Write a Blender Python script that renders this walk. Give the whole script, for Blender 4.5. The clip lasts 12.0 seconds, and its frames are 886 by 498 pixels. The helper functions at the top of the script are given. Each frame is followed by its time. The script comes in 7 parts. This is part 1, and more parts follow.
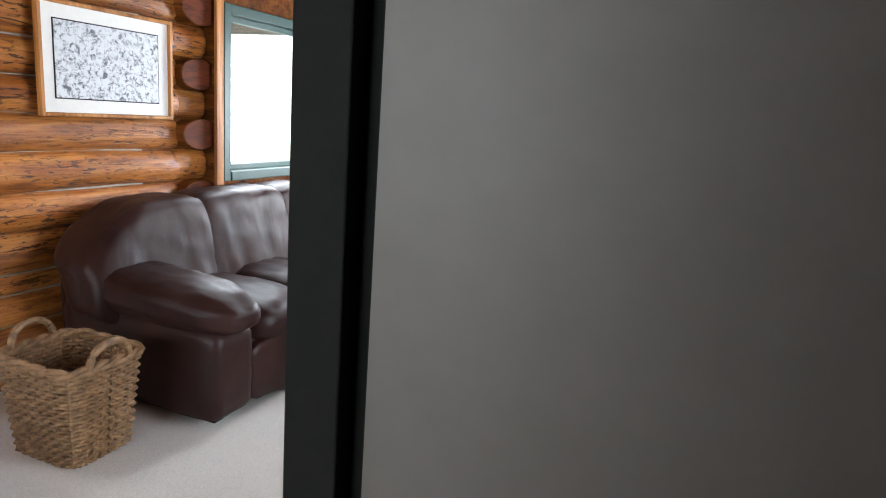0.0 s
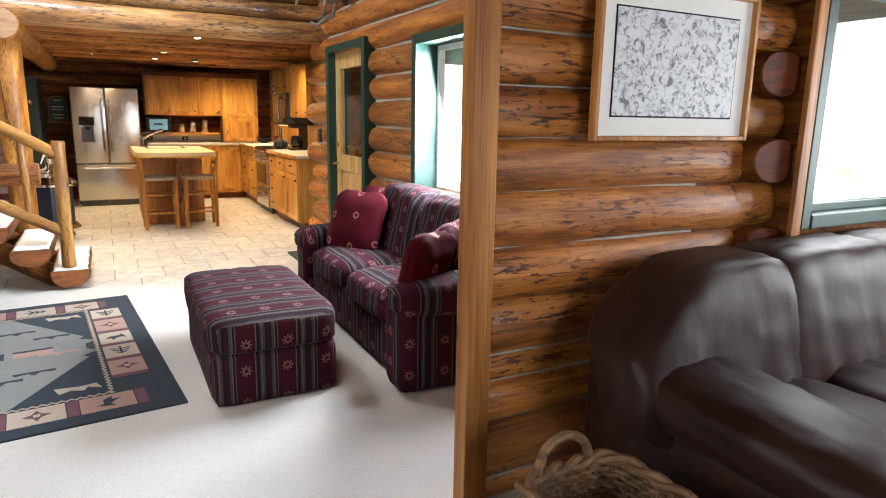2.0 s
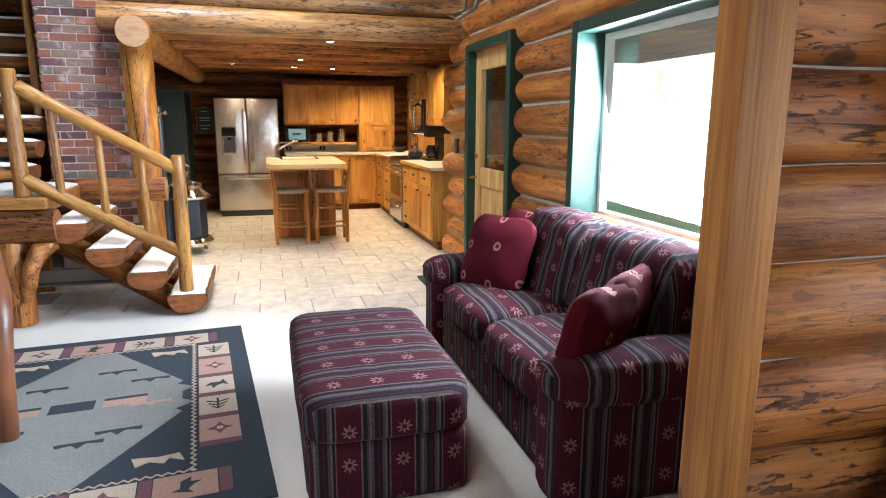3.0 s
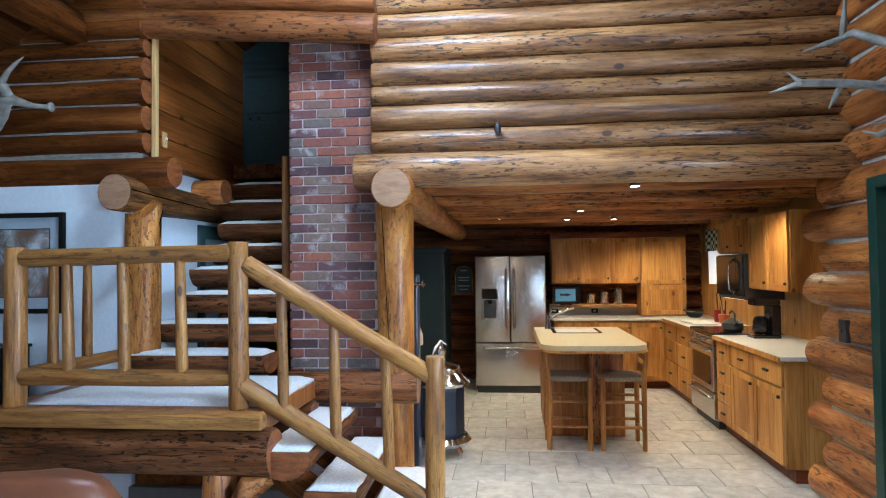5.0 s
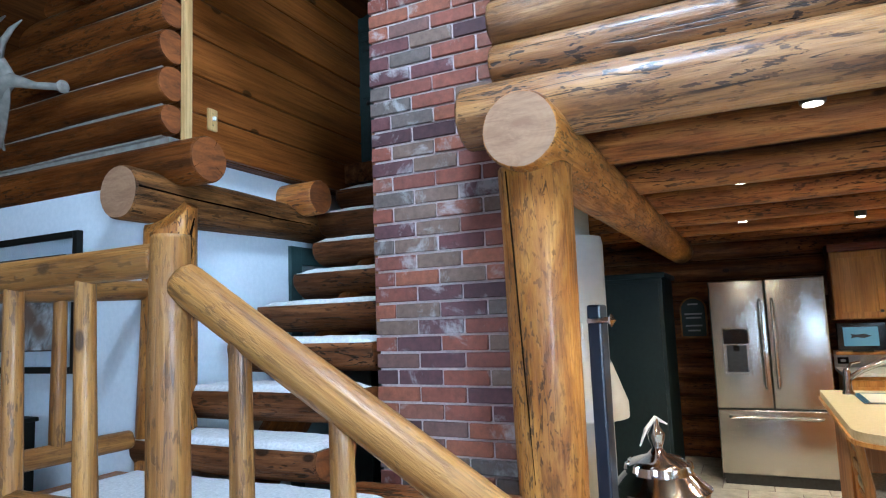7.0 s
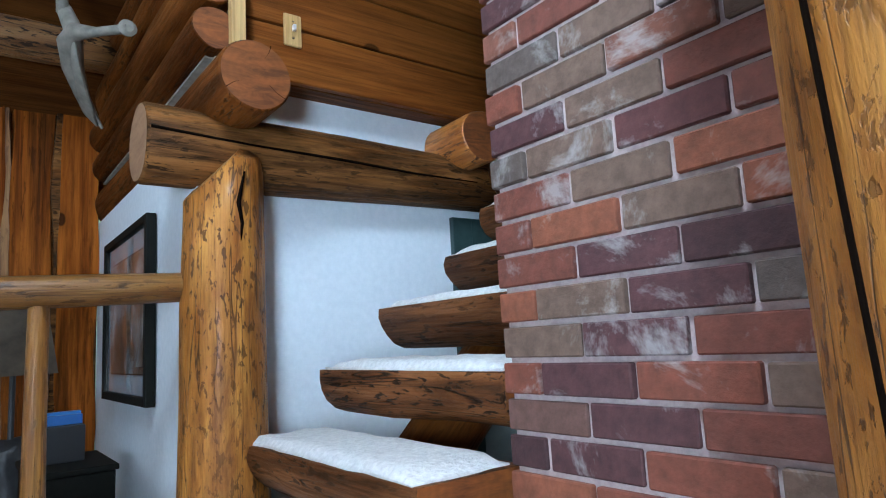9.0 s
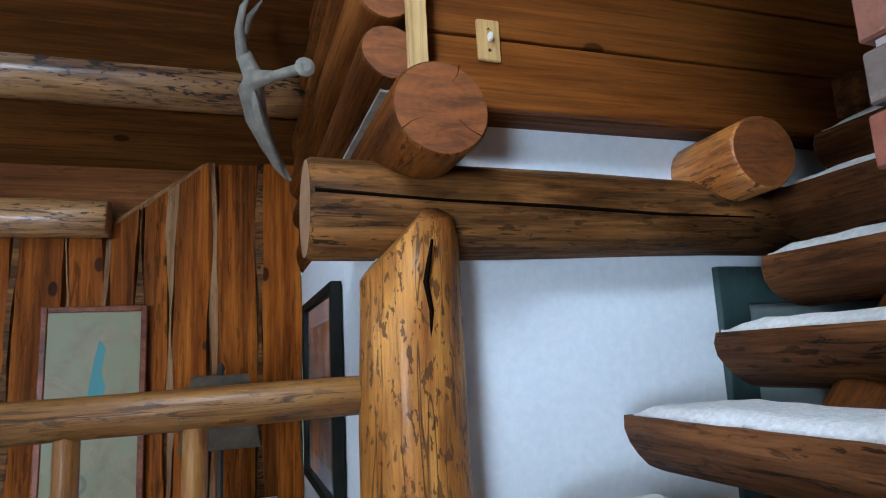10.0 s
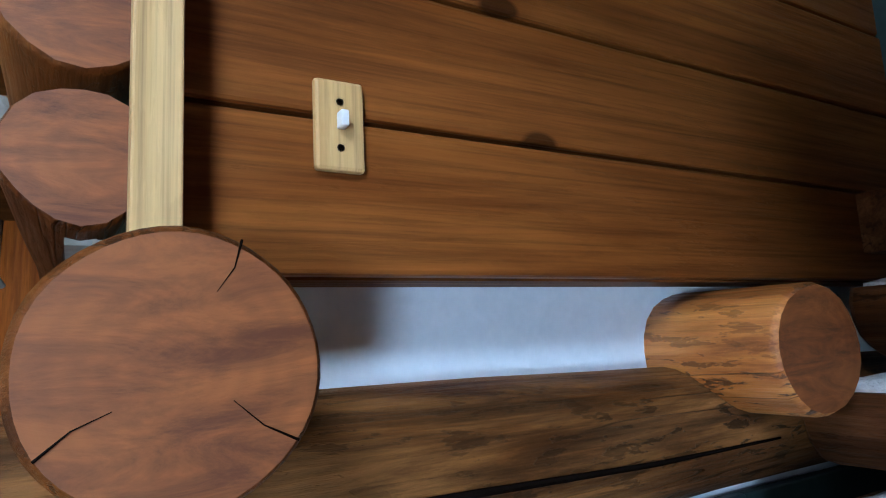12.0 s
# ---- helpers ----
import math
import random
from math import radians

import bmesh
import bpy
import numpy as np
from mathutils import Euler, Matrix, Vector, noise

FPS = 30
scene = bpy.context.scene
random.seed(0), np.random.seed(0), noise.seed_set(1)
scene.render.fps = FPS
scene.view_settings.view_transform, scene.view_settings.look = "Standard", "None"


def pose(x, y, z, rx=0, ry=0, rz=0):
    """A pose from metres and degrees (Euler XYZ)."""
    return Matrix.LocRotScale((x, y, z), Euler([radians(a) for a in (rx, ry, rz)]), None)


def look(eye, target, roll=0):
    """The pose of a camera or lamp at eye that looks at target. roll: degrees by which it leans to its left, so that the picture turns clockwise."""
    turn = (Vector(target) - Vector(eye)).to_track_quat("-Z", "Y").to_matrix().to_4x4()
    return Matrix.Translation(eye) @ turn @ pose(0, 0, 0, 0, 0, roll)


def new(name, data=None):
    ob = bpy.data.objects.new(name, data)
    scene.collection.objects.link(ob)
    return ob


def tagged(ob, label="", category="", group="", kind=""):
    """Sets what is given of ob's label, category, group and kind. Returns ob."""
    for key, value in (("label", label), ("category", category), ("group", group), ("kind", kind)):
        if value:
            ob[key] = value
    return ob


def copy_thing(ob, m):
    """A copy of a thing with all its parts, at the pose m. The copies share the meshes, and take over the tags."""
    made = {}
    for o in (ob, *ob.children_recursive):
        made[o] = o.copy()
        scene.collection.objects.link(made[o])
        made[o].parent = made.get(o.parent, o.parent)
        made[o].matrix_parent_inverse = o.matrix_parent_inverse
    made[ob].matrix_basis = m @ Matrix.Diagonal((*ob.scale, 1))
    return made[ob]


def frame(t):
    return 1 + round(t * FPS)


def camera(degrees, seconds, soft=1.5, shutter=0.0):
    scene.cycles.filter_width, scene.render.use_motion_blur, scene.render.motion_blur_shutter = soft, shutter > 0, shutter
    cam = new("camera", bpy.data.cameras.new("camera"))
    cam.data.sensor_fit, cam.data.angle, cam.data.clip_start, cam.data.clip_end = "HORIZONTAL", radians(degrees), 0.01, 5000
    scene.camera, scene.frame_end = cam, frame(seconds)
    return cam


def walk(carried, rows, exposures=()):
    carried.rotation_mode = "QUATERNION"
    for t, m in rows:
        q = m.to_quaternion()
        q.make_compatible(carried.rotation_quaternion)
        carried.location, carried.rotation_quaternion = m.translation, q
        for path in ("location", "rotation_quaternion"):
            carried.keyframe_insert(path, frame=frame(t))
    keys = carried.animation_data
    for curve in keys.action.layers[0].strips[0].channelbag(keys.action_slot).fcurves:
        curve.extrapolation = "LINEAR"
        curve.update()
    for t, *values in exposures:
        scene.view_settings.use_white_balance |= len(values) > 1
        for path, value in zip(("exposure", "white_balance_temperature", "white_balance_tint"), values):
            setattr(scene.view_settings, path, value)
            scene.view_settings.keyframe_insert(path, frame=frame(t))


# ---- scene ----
cam = camera(70.0, 12.0, 1.1)
PATH = [
    (0, (1.136, 0.62, 1.474), (0.384, 2.427, 1.061), 4.2),
    (0.5, (0.888, 0.779, 1.434), (-0.242, 2.375, 1.011), 2.6),
    (1, (0.653, 0.898, 1.42), (-0.709, 2.302, 1.005), 2.1),
    (1.5, (0.301, 1.055, 1.427), (-1.257, 2.239, 1.011), 1.6),
    (2, (-0.074, 1.171, 1.408), (-1.804, 2.088, 1.001), 1.0),
    (2.2, (-0.227, 1.265, 1.417), (-2.005, 2.086, 1.01), 0.7),
    (2.5, (-0.476, 1.364, 1.415), (-2.3, 2.079, 1.01), 0.6),
    (2.7, (-0.661, 1.445, 1.412), (-2.514, 2.081, 1.01), 0.4),
    (4.3, (-2.125, 1.402, 1.542), (-4.114, 1.495, 1.351), -0.3),
    (4.5, (-2.313, 1.333, 1.564), (-4.31, 1.333, 1.447), -0.5),
    (5, (-2.771, 1.213, 1.608), (-4.759, 1.003, 1.668), -0.7),
    (5.5, (-3.289, 1.161, 1.591), (-5.244, 0.76, 1.726), -1.3),
    (6, (-3.809, 1.115, 1.575), (-5.706, 0.504, 1.743), -1.6),
    (6.5, (-4.287, 1.094, 1.564), (-6.142, 0.372, 1.759), -1.9),
    (6.7, (-4.486, 1.099, 1.55), (-6.318, 0.323, 1.75), -2.0),
    (8.3, (-5.844, 0.959, 1.484), (-7.366, -0.308, 1.761), -3.1),
    (8.5, (-5.955, 0.846, 1.495), (-7.414, -0.497, 1.759), -3.1),
    (9, (-6.209, 0.607, 1.51), (-7.416, -0.962, 1.791), -3.3),
    (9.5, (-6.382, 0.328, 1.61), (-7.233, -1.45, 1.945), -3.5),
    (10, (-6.444, 0.123, 1.773), (-7.074, -1.745, 2.109), -2.9),
    (10.5, (-6.492, -0.04, 1.891), (-7.093, -1.919, 2.222), -2.6),
    (11, (-6.57, -0.234, 2.05), (-7.18, -2.111, 2.37), -2.3),
    (11.5, (-6.638, -0.397, 2.191), (-7.343, -2.245, 2.489), -2.1),
    (12, (-6.786, -0.559, 2.294), (-7.79, -2.265, 2.581), -2.9),
]
walk(cam, [(t, look(eye, target, roll)) for t, eye, target, roll in PATH], [(0.0, 0.4, 6300, 10), (0.5, 0.3, 6300, 10), (1.1, 0.02, 6400, 8), (1.5, -0.18, 7000, 13), (2.0, -0.15, 6700, 11), (2.7, -0.18, 6300, 10), (4.3, -0.4, 5700, 9), (5.2, -0.78, 5000, 4), (6.7, -0.55, 5000, 3), (8.5, -0.5, 5200, 3), (9.5, -0.62, 5700, 6), (11.0, -0.65, 5600, 8), (12.0, -0.5, 5100, 6)])

# ---- world, sun and large lights ----
world = bpy.data.worlds.new("sky")
scene.world = world
world.use_nodes = True
wn = world.node_tree.nodes
sky = wn.new("ShaderNodeTexSky")
sky.sky_type = "NISHITA"
sky.sun_disc = False
sky.sun_elevation, sky.sun_rotation = radians(60), radians(120)
wn["Background"].inputs["Strength"].default_value = 0.12
world.node_tree.links.new(sky.outputs[0], wn["Background"].inputs[0])
sun = new("sun", bpy.data.lights.new("sun", "SUN"))
sun.data.energy, sun.data.angle, sun.data.color = 1.2, radians(10), (1.0, 0.95, 0.88)
sun.matrix_world = look((6, -4, 14), (0, 0, 0))


def area_lamp(name, centre, target, w, h, power, colour=(0.86, 0.93, 1.0)):
    """An area lamp for daylight, in a window's opening or under the uncut roof."""
    lamp = new(name, bpy.data.lights.new(name, "AREA"))
    lamp.data.shape, lamp.data.size, lamp.data.size_y = "RECTANGLE", w, h
    lamp.data.energy, lamp.data.color = power, colour
    lamp.matrix_world = look(centre, target)
    return lamp


# South windows are out of view; their place is chosen to light the carpet.
area_lamp("daylight_window_south", (-1.0, -2.93, 1.7), (-1.4, 0, 1.1), 2.7, 1.8, 150)
# The gable opening is unseen and guessed; its lamp brightens the upper logs.
area_lamp("daylight_window_gable", (-1.9, 0.2, 3.45), (-7.0, 0.9, 2.4), 3.0, 0.9, 3)
# Added lamp below the solid roof, to light the tops of the upper logs.
area_lamp("daylight_skylight", (-5.55, 0.75, 4.16), (-6.4, 0.95, 2.2), 0.8, 0.9, 225)
area_lamp("daylight_window_den", (-0.5, 5.46, 1.4), (-0.9, 2.7, 1.0), 0.95, 1.15, 70)
# Lamp for an unseen window, added to brighten the short log wall and sofa.
area_lamp("daylight_window_east", (3.17, 3.25, 1.5), (-1.8, 2.9, 0.9), 1.6, 1.0, 120)
area_lamp("daylight_window_sofa", (-1.72, 4.35, 1.5), (0, 4.2, 1.0), 0.85, 0.9, 24)
area_lamp("daylight_window_north", (-3.76, 3.385, 1.4), (-4.0, 0.3, 0.8), 1.2, 0.95, 340, (0.78, 0.89, 1.0))


# ---- materials ----
def material(name, base=(0.5, 0.5, 0.5), rough=0.6, metal=0.0):
    m = bpy.data.materials.new(name)
    m.use_nodes = True
    b = m.node_tree.nodes["Principled BSDF"]
    b.inputs["Base Color"].default_value = (*base, 1)
    b.inputs["Roughness"].default_value = rough
    b.inputs["Metallic"].default_value = metal
    return m


def nd(m, kind, **values):
    n = m.node_tree.nodes.new(kind)
    for k, v in values.items():
        n.inputs[k].default_value = v
    return n


def lk(m, a, b):
    m.node_tree.links.new(a, b)


def ramp(m, fac, stops, hard=False):
    r = m.node_tree.nodes.new("ShaderNodeValToRGB")
    r.color_ramp.interpolation = "CONSTANT" if hard else "LINEAR"
    e = r.color_ramp.elements
    while len(e) < len(stops):
        e.new(1.0)
    for el, (p, c) in zip(e, stops):
        el.position, el.color = p, (*c, 1)
    lk(m, fac, r.inputs[0])
    return r.outputs[0]


def mixc(m, fac, a, b, mode="MIX"):
    n = m.node_tree.nodes.new("ShaderNodeMix")
    n.data_type, n.blend_type = "RGBA", mode
    for sock, v in ((n.inputs[0], fac), (n.inputs[6], a), (n.inputs[7], b)):
        if hasattr(v, "links"):
            lk(m, v, sock)
        else:
            sock.default_value = v if isinstance(v, float) else (*v, 1)
    return n.outputs[2]


def math_node(m, op, a, b=0.0):
    n = m.node_tree.nodes.new("ShaderNodeMath")
    n.operation = op
    for sock, v in ((n.inputs[0], a), (n.inputs[1], b)):
        if hasattr(v, "links"):
            lk(m, v, sock)
        else:
            sock.default_value = v
    return n.outputs[0]


def bump(m, height, strength=0.3, distance=0.01):
    n = nd(m, "ShaderNodeBump", Strength=strength, Distance=distance)
    lk(m, height, n.inputs["Height"])
    lk(m, n.outputs[0], m.node_tree.nodes["Principled BSDF"].inputs["Normal"])


def coords(m, scale=(1, 1, 1), shuffle=True):
    """Object coordinates, scaled, and shifted at random from object to object."""
    tc = m.node_tree.nodes.new("ShaderNodeTexCoord")
    mp = nd(m, "ShaderNodeMapping", Scale=scale)
    lk(m, tc.outputs["Object"], mp.inputs[0])
    if shuffle:
        oi = m.node_tree.nodes.new("ShaderNodeObjectInfo")
        lk(m, math_node(m, "MULTIPLY", oi.outputs["Random"], 37.0), mp.inputs["Location"])
    return mp.outputs[0]


def wood(name, light, mid, dark, along=(0.9, 9, 9), rough=0.45, flecks=0.5, relief=0.35, tone=0.3, gloss=0.25, coat=0.0):
    """Wood with its grain along one axis: streaks, fine grain lines, knots, crisp dark flecks, long checks, and a tone of its own on each piece."""
    m = material(name, mid, rough)
    b = m.node_tree.nodes["Principled BSDF"]
    b.inputs["Specular IOR Level"].default_value = gloss
    b.inputs["Coat Weight"].default_value = coat
    b.inputs["Coat Roughness"].default_value = 0.22
    v = coords(m, along)
    streak = nd(m, "ShaderNodeTexNoise", Scale=1.6, Detail=8.0, Roughness=0.68, Distortion=0.5)
    lk(m, v, streak.inputs[0])
    col = ramp(m, streak.outputs[0], [(0.36, dark), (0.47, mid), (0.6, light)])
    v2 = coords(m, tuple(0.35 * a if a < 2 else 0.18 * a for a in along))
    patch = nd(m, "ShaderNodeTexNoise", Scale=2.4, Detail=3.0)
    lk(m, v2, patch.inputs[0])
    col = mixc(m, math_node(m, "MULTIPLY", patch.outputs[0], 0.35), col, tuple(0.4 * a + 0.6 * c for a, c in zip(mid, light)))
    blush = nd(m, "ShaderNodeTexNoise", Scale=5.0, Detail=4.0, Roughness=0.6)
    lk(m, v2, blush.inputs[0])
    col = mixc(m, 1.0, col, ramp(m, blush.outputs[0], [(0.36, (0.72, 0.62, 0.5)), (0.5, (1, 1, 1)), (0.66, (1.22, 1.25, 1.3))]), "MULTIPLY")
    # fine grain lines
    vg = coords(m, tuple(a * 2.2 if a < 2 else a * 7.0 for a in along))
    grain = nd(m, "ShaderNodeTexNoise", Scale=2.0, Detail=5.0, Roughness=0.7, Distortion=0.25)
    lk(m, vg, grain.inputs[0])
    col = mixc(m, 1.0, col, ramp(m, grain.outputs[0], [(0.3, (0.62,) * 3), (0.5, (1, 1, 1)), (0.75, (1.18,) * 3)]), "MULTIPLY")
    # scraps of bark and knife flecks
    v3 = coords(m, tuple(a * 9.0 if a < 2 else a * 3.6 for a in along))
    fl = nd(m, "ShaderNodeTexNoise", Scale=1.9, Detail=4.0, Roughness=0.6, Distortion=0.3)
    lk(m, v3, fl.inputs[0])
    spot = ramp(m, fl.outputs[0], [(0.565, (0, 0, 0)), (0.6, (1, 1, 1))])
    spot = math_node(m, "MULTIPLY", spot, ramp(m, patch.outputs[0], [(0.36, (0.2,) * 3), (0.56, (1, 1, 1))]))
    col = mixc(m, math_node(m, "MULTIPLY", spot, flecks), col, tuple(0.4 * c for c in dark))
    # knots
    v4 = coords(m, tuple(2.6 if a < 2 else 4.6 for a in along))
    kn = nd(m, "ShaderNodeTexVoronoi", Scale=1.0)
    lk(m, v4, kn.inputs[0])
    halo = ramp(m, kn.outputs["Distance"], [(0.08, (1, 1, 1)), (0.24, (0, 0, 0))])
    col = mixc(m, math_node(m, "MULTIPLY", halo, 0.4), col, tuple(0.5 * a + 0.3 * c for a, c in zip(mid, dark)))
    knot = ramp(m, kn.outputs["Distance"], [(0.075, (1, 1, 1)), (0.1, (0, 0, 0))])
    col = mixc(m, math_node(m, "MULTIPLY", knot, 0.85), col, tuple(0.35 * c for c in dark))
    # long drying checks
    v5 = coords(m, tuple(a * 0.9 if a < 2 else a * 1.9 for a in along))
    ck = nd(m, "ShaderNodeTexNoise", Scale=1.3, Detail=2.0, Distortion=0.3)
    lk(m, v5, ck.inputs[0])
    check = ramp(m, ck.outputs[0], [(0.488, (0, 0, 0)), (0.496, (1, 1, 1)), (0.504, (1, 1, 1)), (0.512, (0, 0, 0))])
    gate = ramp(m, patch.outputs[0], [(0.46, (0, 0, 0)), (0.5, (1, 1, 1))])
    check = math_node(m, "MULTIPLY", check, gate)
    col = mixc(m, math_node(m, "MULTIPLY", check, min(1.0, flecks * 0.9)), col, tuple(0.2 * c for c in dark))
    oi = m.node_tree.nodes.new("ShaderNodeObjectInfo")
    shade = ramp(m, oi.outputs["Random"], [(0.0, (1 - tone,) * 3), (1.0, (1, 1, 1))])
    col = mixc(m, 1.0, col, shade, "MULTIPLY")
    lk(m, col, b.inputs["Base Color"])
    hgt = math_node(m, "ADD", streak.outputs[0], math_node(m, "MULTIPLY", grain.outputs[0], 0.35))
    hgt = math_node(m, "SUBTRACT", hgt, math_node(m, "ADD", math_node(m, "MULTIPLY", spot, 0.3), math_node(m, "MULTIPLY", check, 0.5)))
    bump(m, hgt, relief, 0.014)
    rr = ramp(m, grain.outputs[0], [(0.3, (rough + 0.15,) * 3), (0.7, (max(0.1, rough - 0.12),) * 3)])
    lk(m, rr, b.inputs["Roughness"])
    return m


def end_grain(name, light, dark):
    m = material(name, light, 0.6)
    v = coords(m, (0.01, 1, 1), False)
    n = nd(m, "ShaderNodeTexNoise", Scale=9.0, Detail=7.0, Roughness=0.7, Distortion=0.6)
    lk(m, coords(m, (0.01, 0.8, 3.2)), n.inputs[0])
    w = m.node_tree.nodes.new("ShaderNodeTexWave")
    w.wave_type, w.rings_direction = "RINGS", "X"
    for k, val in (("Scale", 17.0), ("Distortion", 1.0), ("Detail", 2.0)):
        w.inputs[k].default_value = val
    lk(m, v, w.inputs[0])
    col = ramp(m, n.outputs[0], [(0.36, dark), (0.6, light)])
    col = mixc(m, math_node(m, "MULTIPLY", w.outputs["Fac"], 0.16), col, dark)
    lk(m, col, m.node_tree.nodes["Principled BSDF"].inputs["Base Color"])
    bump(m, n.outputs[0], 0.25, 0.006)
    return m


def noisy(name, a, b, scale=30.0, rough=0.8, relief=0.2, distance=0.006, patch=0.0, metal=0.0, detail=4.0):
    """A surface with fine grain between two tones and large, faint stains."""
    m = material(name, a, rough, metal)
    v = coords(m, (1, 1, 1))
    n = nd(m, "ShaderNodeTexNoise", Scale=scale, Detail=detail, Roughness=0.6)
    lk(m, v, n.inputs[0])
    col = ramp(m, n.outputs[0], [(0.32, a), (0.68, b)])
    if patch:
        p = nd(m, "ShaderNodeTexNoise", Scale=1.1, Detail=3.0)
        lk(m, v, p.inputs[0])
        col = mixc(m, 1.0, col, ramp(m, p.outputs[0], [(0.35, (1 - patch,) * 3), (0.65, (1, 1, 1))]), "MULTIPLY")
    lk(m, col, m.node_tree.nodes["Principled BSDF"].inputs["Base Color"])
    bump(m, n.outputs[0], relief, distance)
    return m


def leather(name, a, b, rough=0.44):
    m = material(name, a, rough)
    v = coords(m)
    n = nd(m, "ShaderNodeTexNoise", Scale=4.0, Detail=5.0)
    lk(m, v, n.inputs[0])
    lk(m, ramp(m, n.outputs[0], [(0.35, a), (0.7, b)]), m.node_tree.nodes["Principled BSDF"].inputs["Base Color"])
    g = nd(m, "ShaderNodeTexVoronoi", Scale=170.0)
    lk(m, v, g.inputs[0])
    c = nd(m, "ShaderNodeTexNoise", Scale=6.0, Detail=2.5, Distortion=0.6)
    lk(m, coords(m, (0.8, 0.8, 0.4)), c.inputs[0])
    bump(m, math_node(m, "ADD", math_node(m, "MULTIPLY", g.outputs["Distance"], 0.05), c.outputs[0]), 0.35, 0.02)
    return m


def plaid(name, axis, red=(0.038, 0.006, 0.012)):
    """Woven stripes across one axis, with rows of pale stars in the wide stripe."""
    m = material(name, red, 0.9)
    m.node_tree.nodes["Principled BSDF"].inputs["Specular IOR Level"].default_value = 0.1
    tc = m.node_tree.nodes.new("ShaderNodeTexCoord")
    sp = m.node_tree.nodes.new("ShaderNodeSeparateXYZ")
    lk(m, tc.outputs["Object"], sp.inputs[0])
    sn = m.node_tree.nodes.new("ShaderNodeSeparateXYZ")
    lk(m, tc.outputs["Normal"], sn.inputs[0])
    a, b = (0, 1) if axis == "X" else (1, 0)
    turn = math_node(m, "GREATER_THAN", math_node(m, "ABSOLUTE", sn.outputs[a]), 0.7)
    keep = math_node(m, "SUBTRACT", 1.0, turn)
    u = math_node(m, "ADD", math_node(m, "MULTIPLY", sp.outputs[a], keep), math_node(m, "MULTIPLY", sp.outputs[b], turn))
    w = math_node(m, "ADD", sp.outputs[2], math_node(m, "ADD", math_node(m, "MULTIPLY", sp.outputs[b], keep), math_node(m, "MULTIPLY", sp.outputs[a], turn)))
    f = math_node(m, "FRACT", math_node(m, "MULTIPLY", u, 5.0))
    dark, grey, tan = (0.011, 0.009, 0.012), (0.042, 0.037, 0.044), (0.1, 0.068, 0.06)
    col = ramp(m, f, [(0.0, red), (0.42, tan), (0.45, dark), (0.53, grey), (0.57, tan), (0.60, grey), (0.66, dark), (0.73, red), (0.77, dark), (0.81, grey), (0.87, tan), (0.9, dark), (0.95, tan), (0.97, red)], True)
    g = math_node(m, "FRACT", math_node(m, "MULTIPLY", w, 6.0))
    du = math_node(m, "MULTIPLY", math_node(m, "SUBTRACT", f, 0.21), 1.2)
    dv = math_node(m, "SUBTRACT", g, 0.5)
    au, av = math_node(m, "ABSOLUTE", du), math_node(m, "ABSOLUTE", dv)
    d = math_node(m, "SQRT", math_node(m, "ADD", math_node(m, "MULTIPLY", du, du), math_node(m, "MULTIPLY", dv, dv)))
    ang = m.node_tree.nodes.new("ShaderNodeMath")
    ang.operation = "ARCTAN2"
    lk(m, du, ang.inputs[0]), lk(m, dv, ang.inputs[1])
    petal = math_node(m, "ADD", 0.13, math_node(m, "MULTIPLY", math_node(m, "COSINE", math_node(m, "MULTIPLY", ang.outputs[0], 8.0)), 0.05))
    star = math_node(m, "MULTIPLY", math_node(m, "LESS_THAN", d, petal), math_node(m, "GREATER_THAN", d, 0.055))
    col = mixc(m, math_node(m, "MULTIPLY", star, 0.75), col, (0.2, 0.1, 0.095))
    n = nd(m, "ShaderNodeTexNoise", Scale=140.0, Detail=2.0)
    lk(m, tc.outputs["Object"], n.inputs[0])
    col = mixc(m, 1.0, col, ramp(m, n.outputs[0], [(0.3, (0.6,) * 3), (0.7, (1.15,) * 3)]), "MULTIPLY")
    lk(m, col, m.node_tree.nodes["Principled BSDF"].inputs["Base Color"])
    bump(m, n.outputs[0], 0.3, 0.003)
    return m


def glow(name, colour, strength):
    m = material(name, colour, 0.5)
    b = m.node_tree.nodes["Principled BSDF"]
    b.inputs["Emission Color"].default_value = (*colour, 1)
    b.inputs["Emission Strength"].default_value = strength
    return m


def glass(name, tint=(1, 1, 1)):
    m = material(name, tint, 0.02)
    b = m.node_tree.nodes["Principled BSDF"]
    b.inputs["Transmission Weight"].default_value = 1.0
    b.inputs["IOR"].default_value = 1.45
    return m


LOG = wood("honey log", (0.58, 0.235, 0.05), (0.40, 0.13, 0.024), (0.15, 0.042, 0.009), rough=0.4, flecks=0.95, tone=0.35, relief=0.6, gloss=0.4, coat=0.15)
LOG_POST = wood("golden varnished post", (0.55, 0.25, 0.048), (0.385, 0.145, 0.024), (0.17, 0.055, 0.011), (1.5, 9, 9), 0.42, 0.85, 0.55, 0.15, 0.3, 0.12)
LOG_JOIST = wood("orange joist log", (0.46, 0.19, 0.045), (0.30, 0.1, 0.02), (0.1, 0.03, 0.007), rough=0.45, flecks=1.0, tone=0.3, relief=0.6)
CRACK = material("dark split", (0.006, 0.004, 0.003), 1.0)
CRACK.node_tree.nodes["Principled BSDF"].inputs["Specular IOR Level"].default_value = 0.0
LOG_RED = wood("red-brown log", (0.21, 0.07, 0.0125), (0.125, 0.038, 0.007), (0.046, 0.014, 0.0038), rough=0.48, flecks=0.7, tone=0.35, relief=0.5, gloss=0.1)
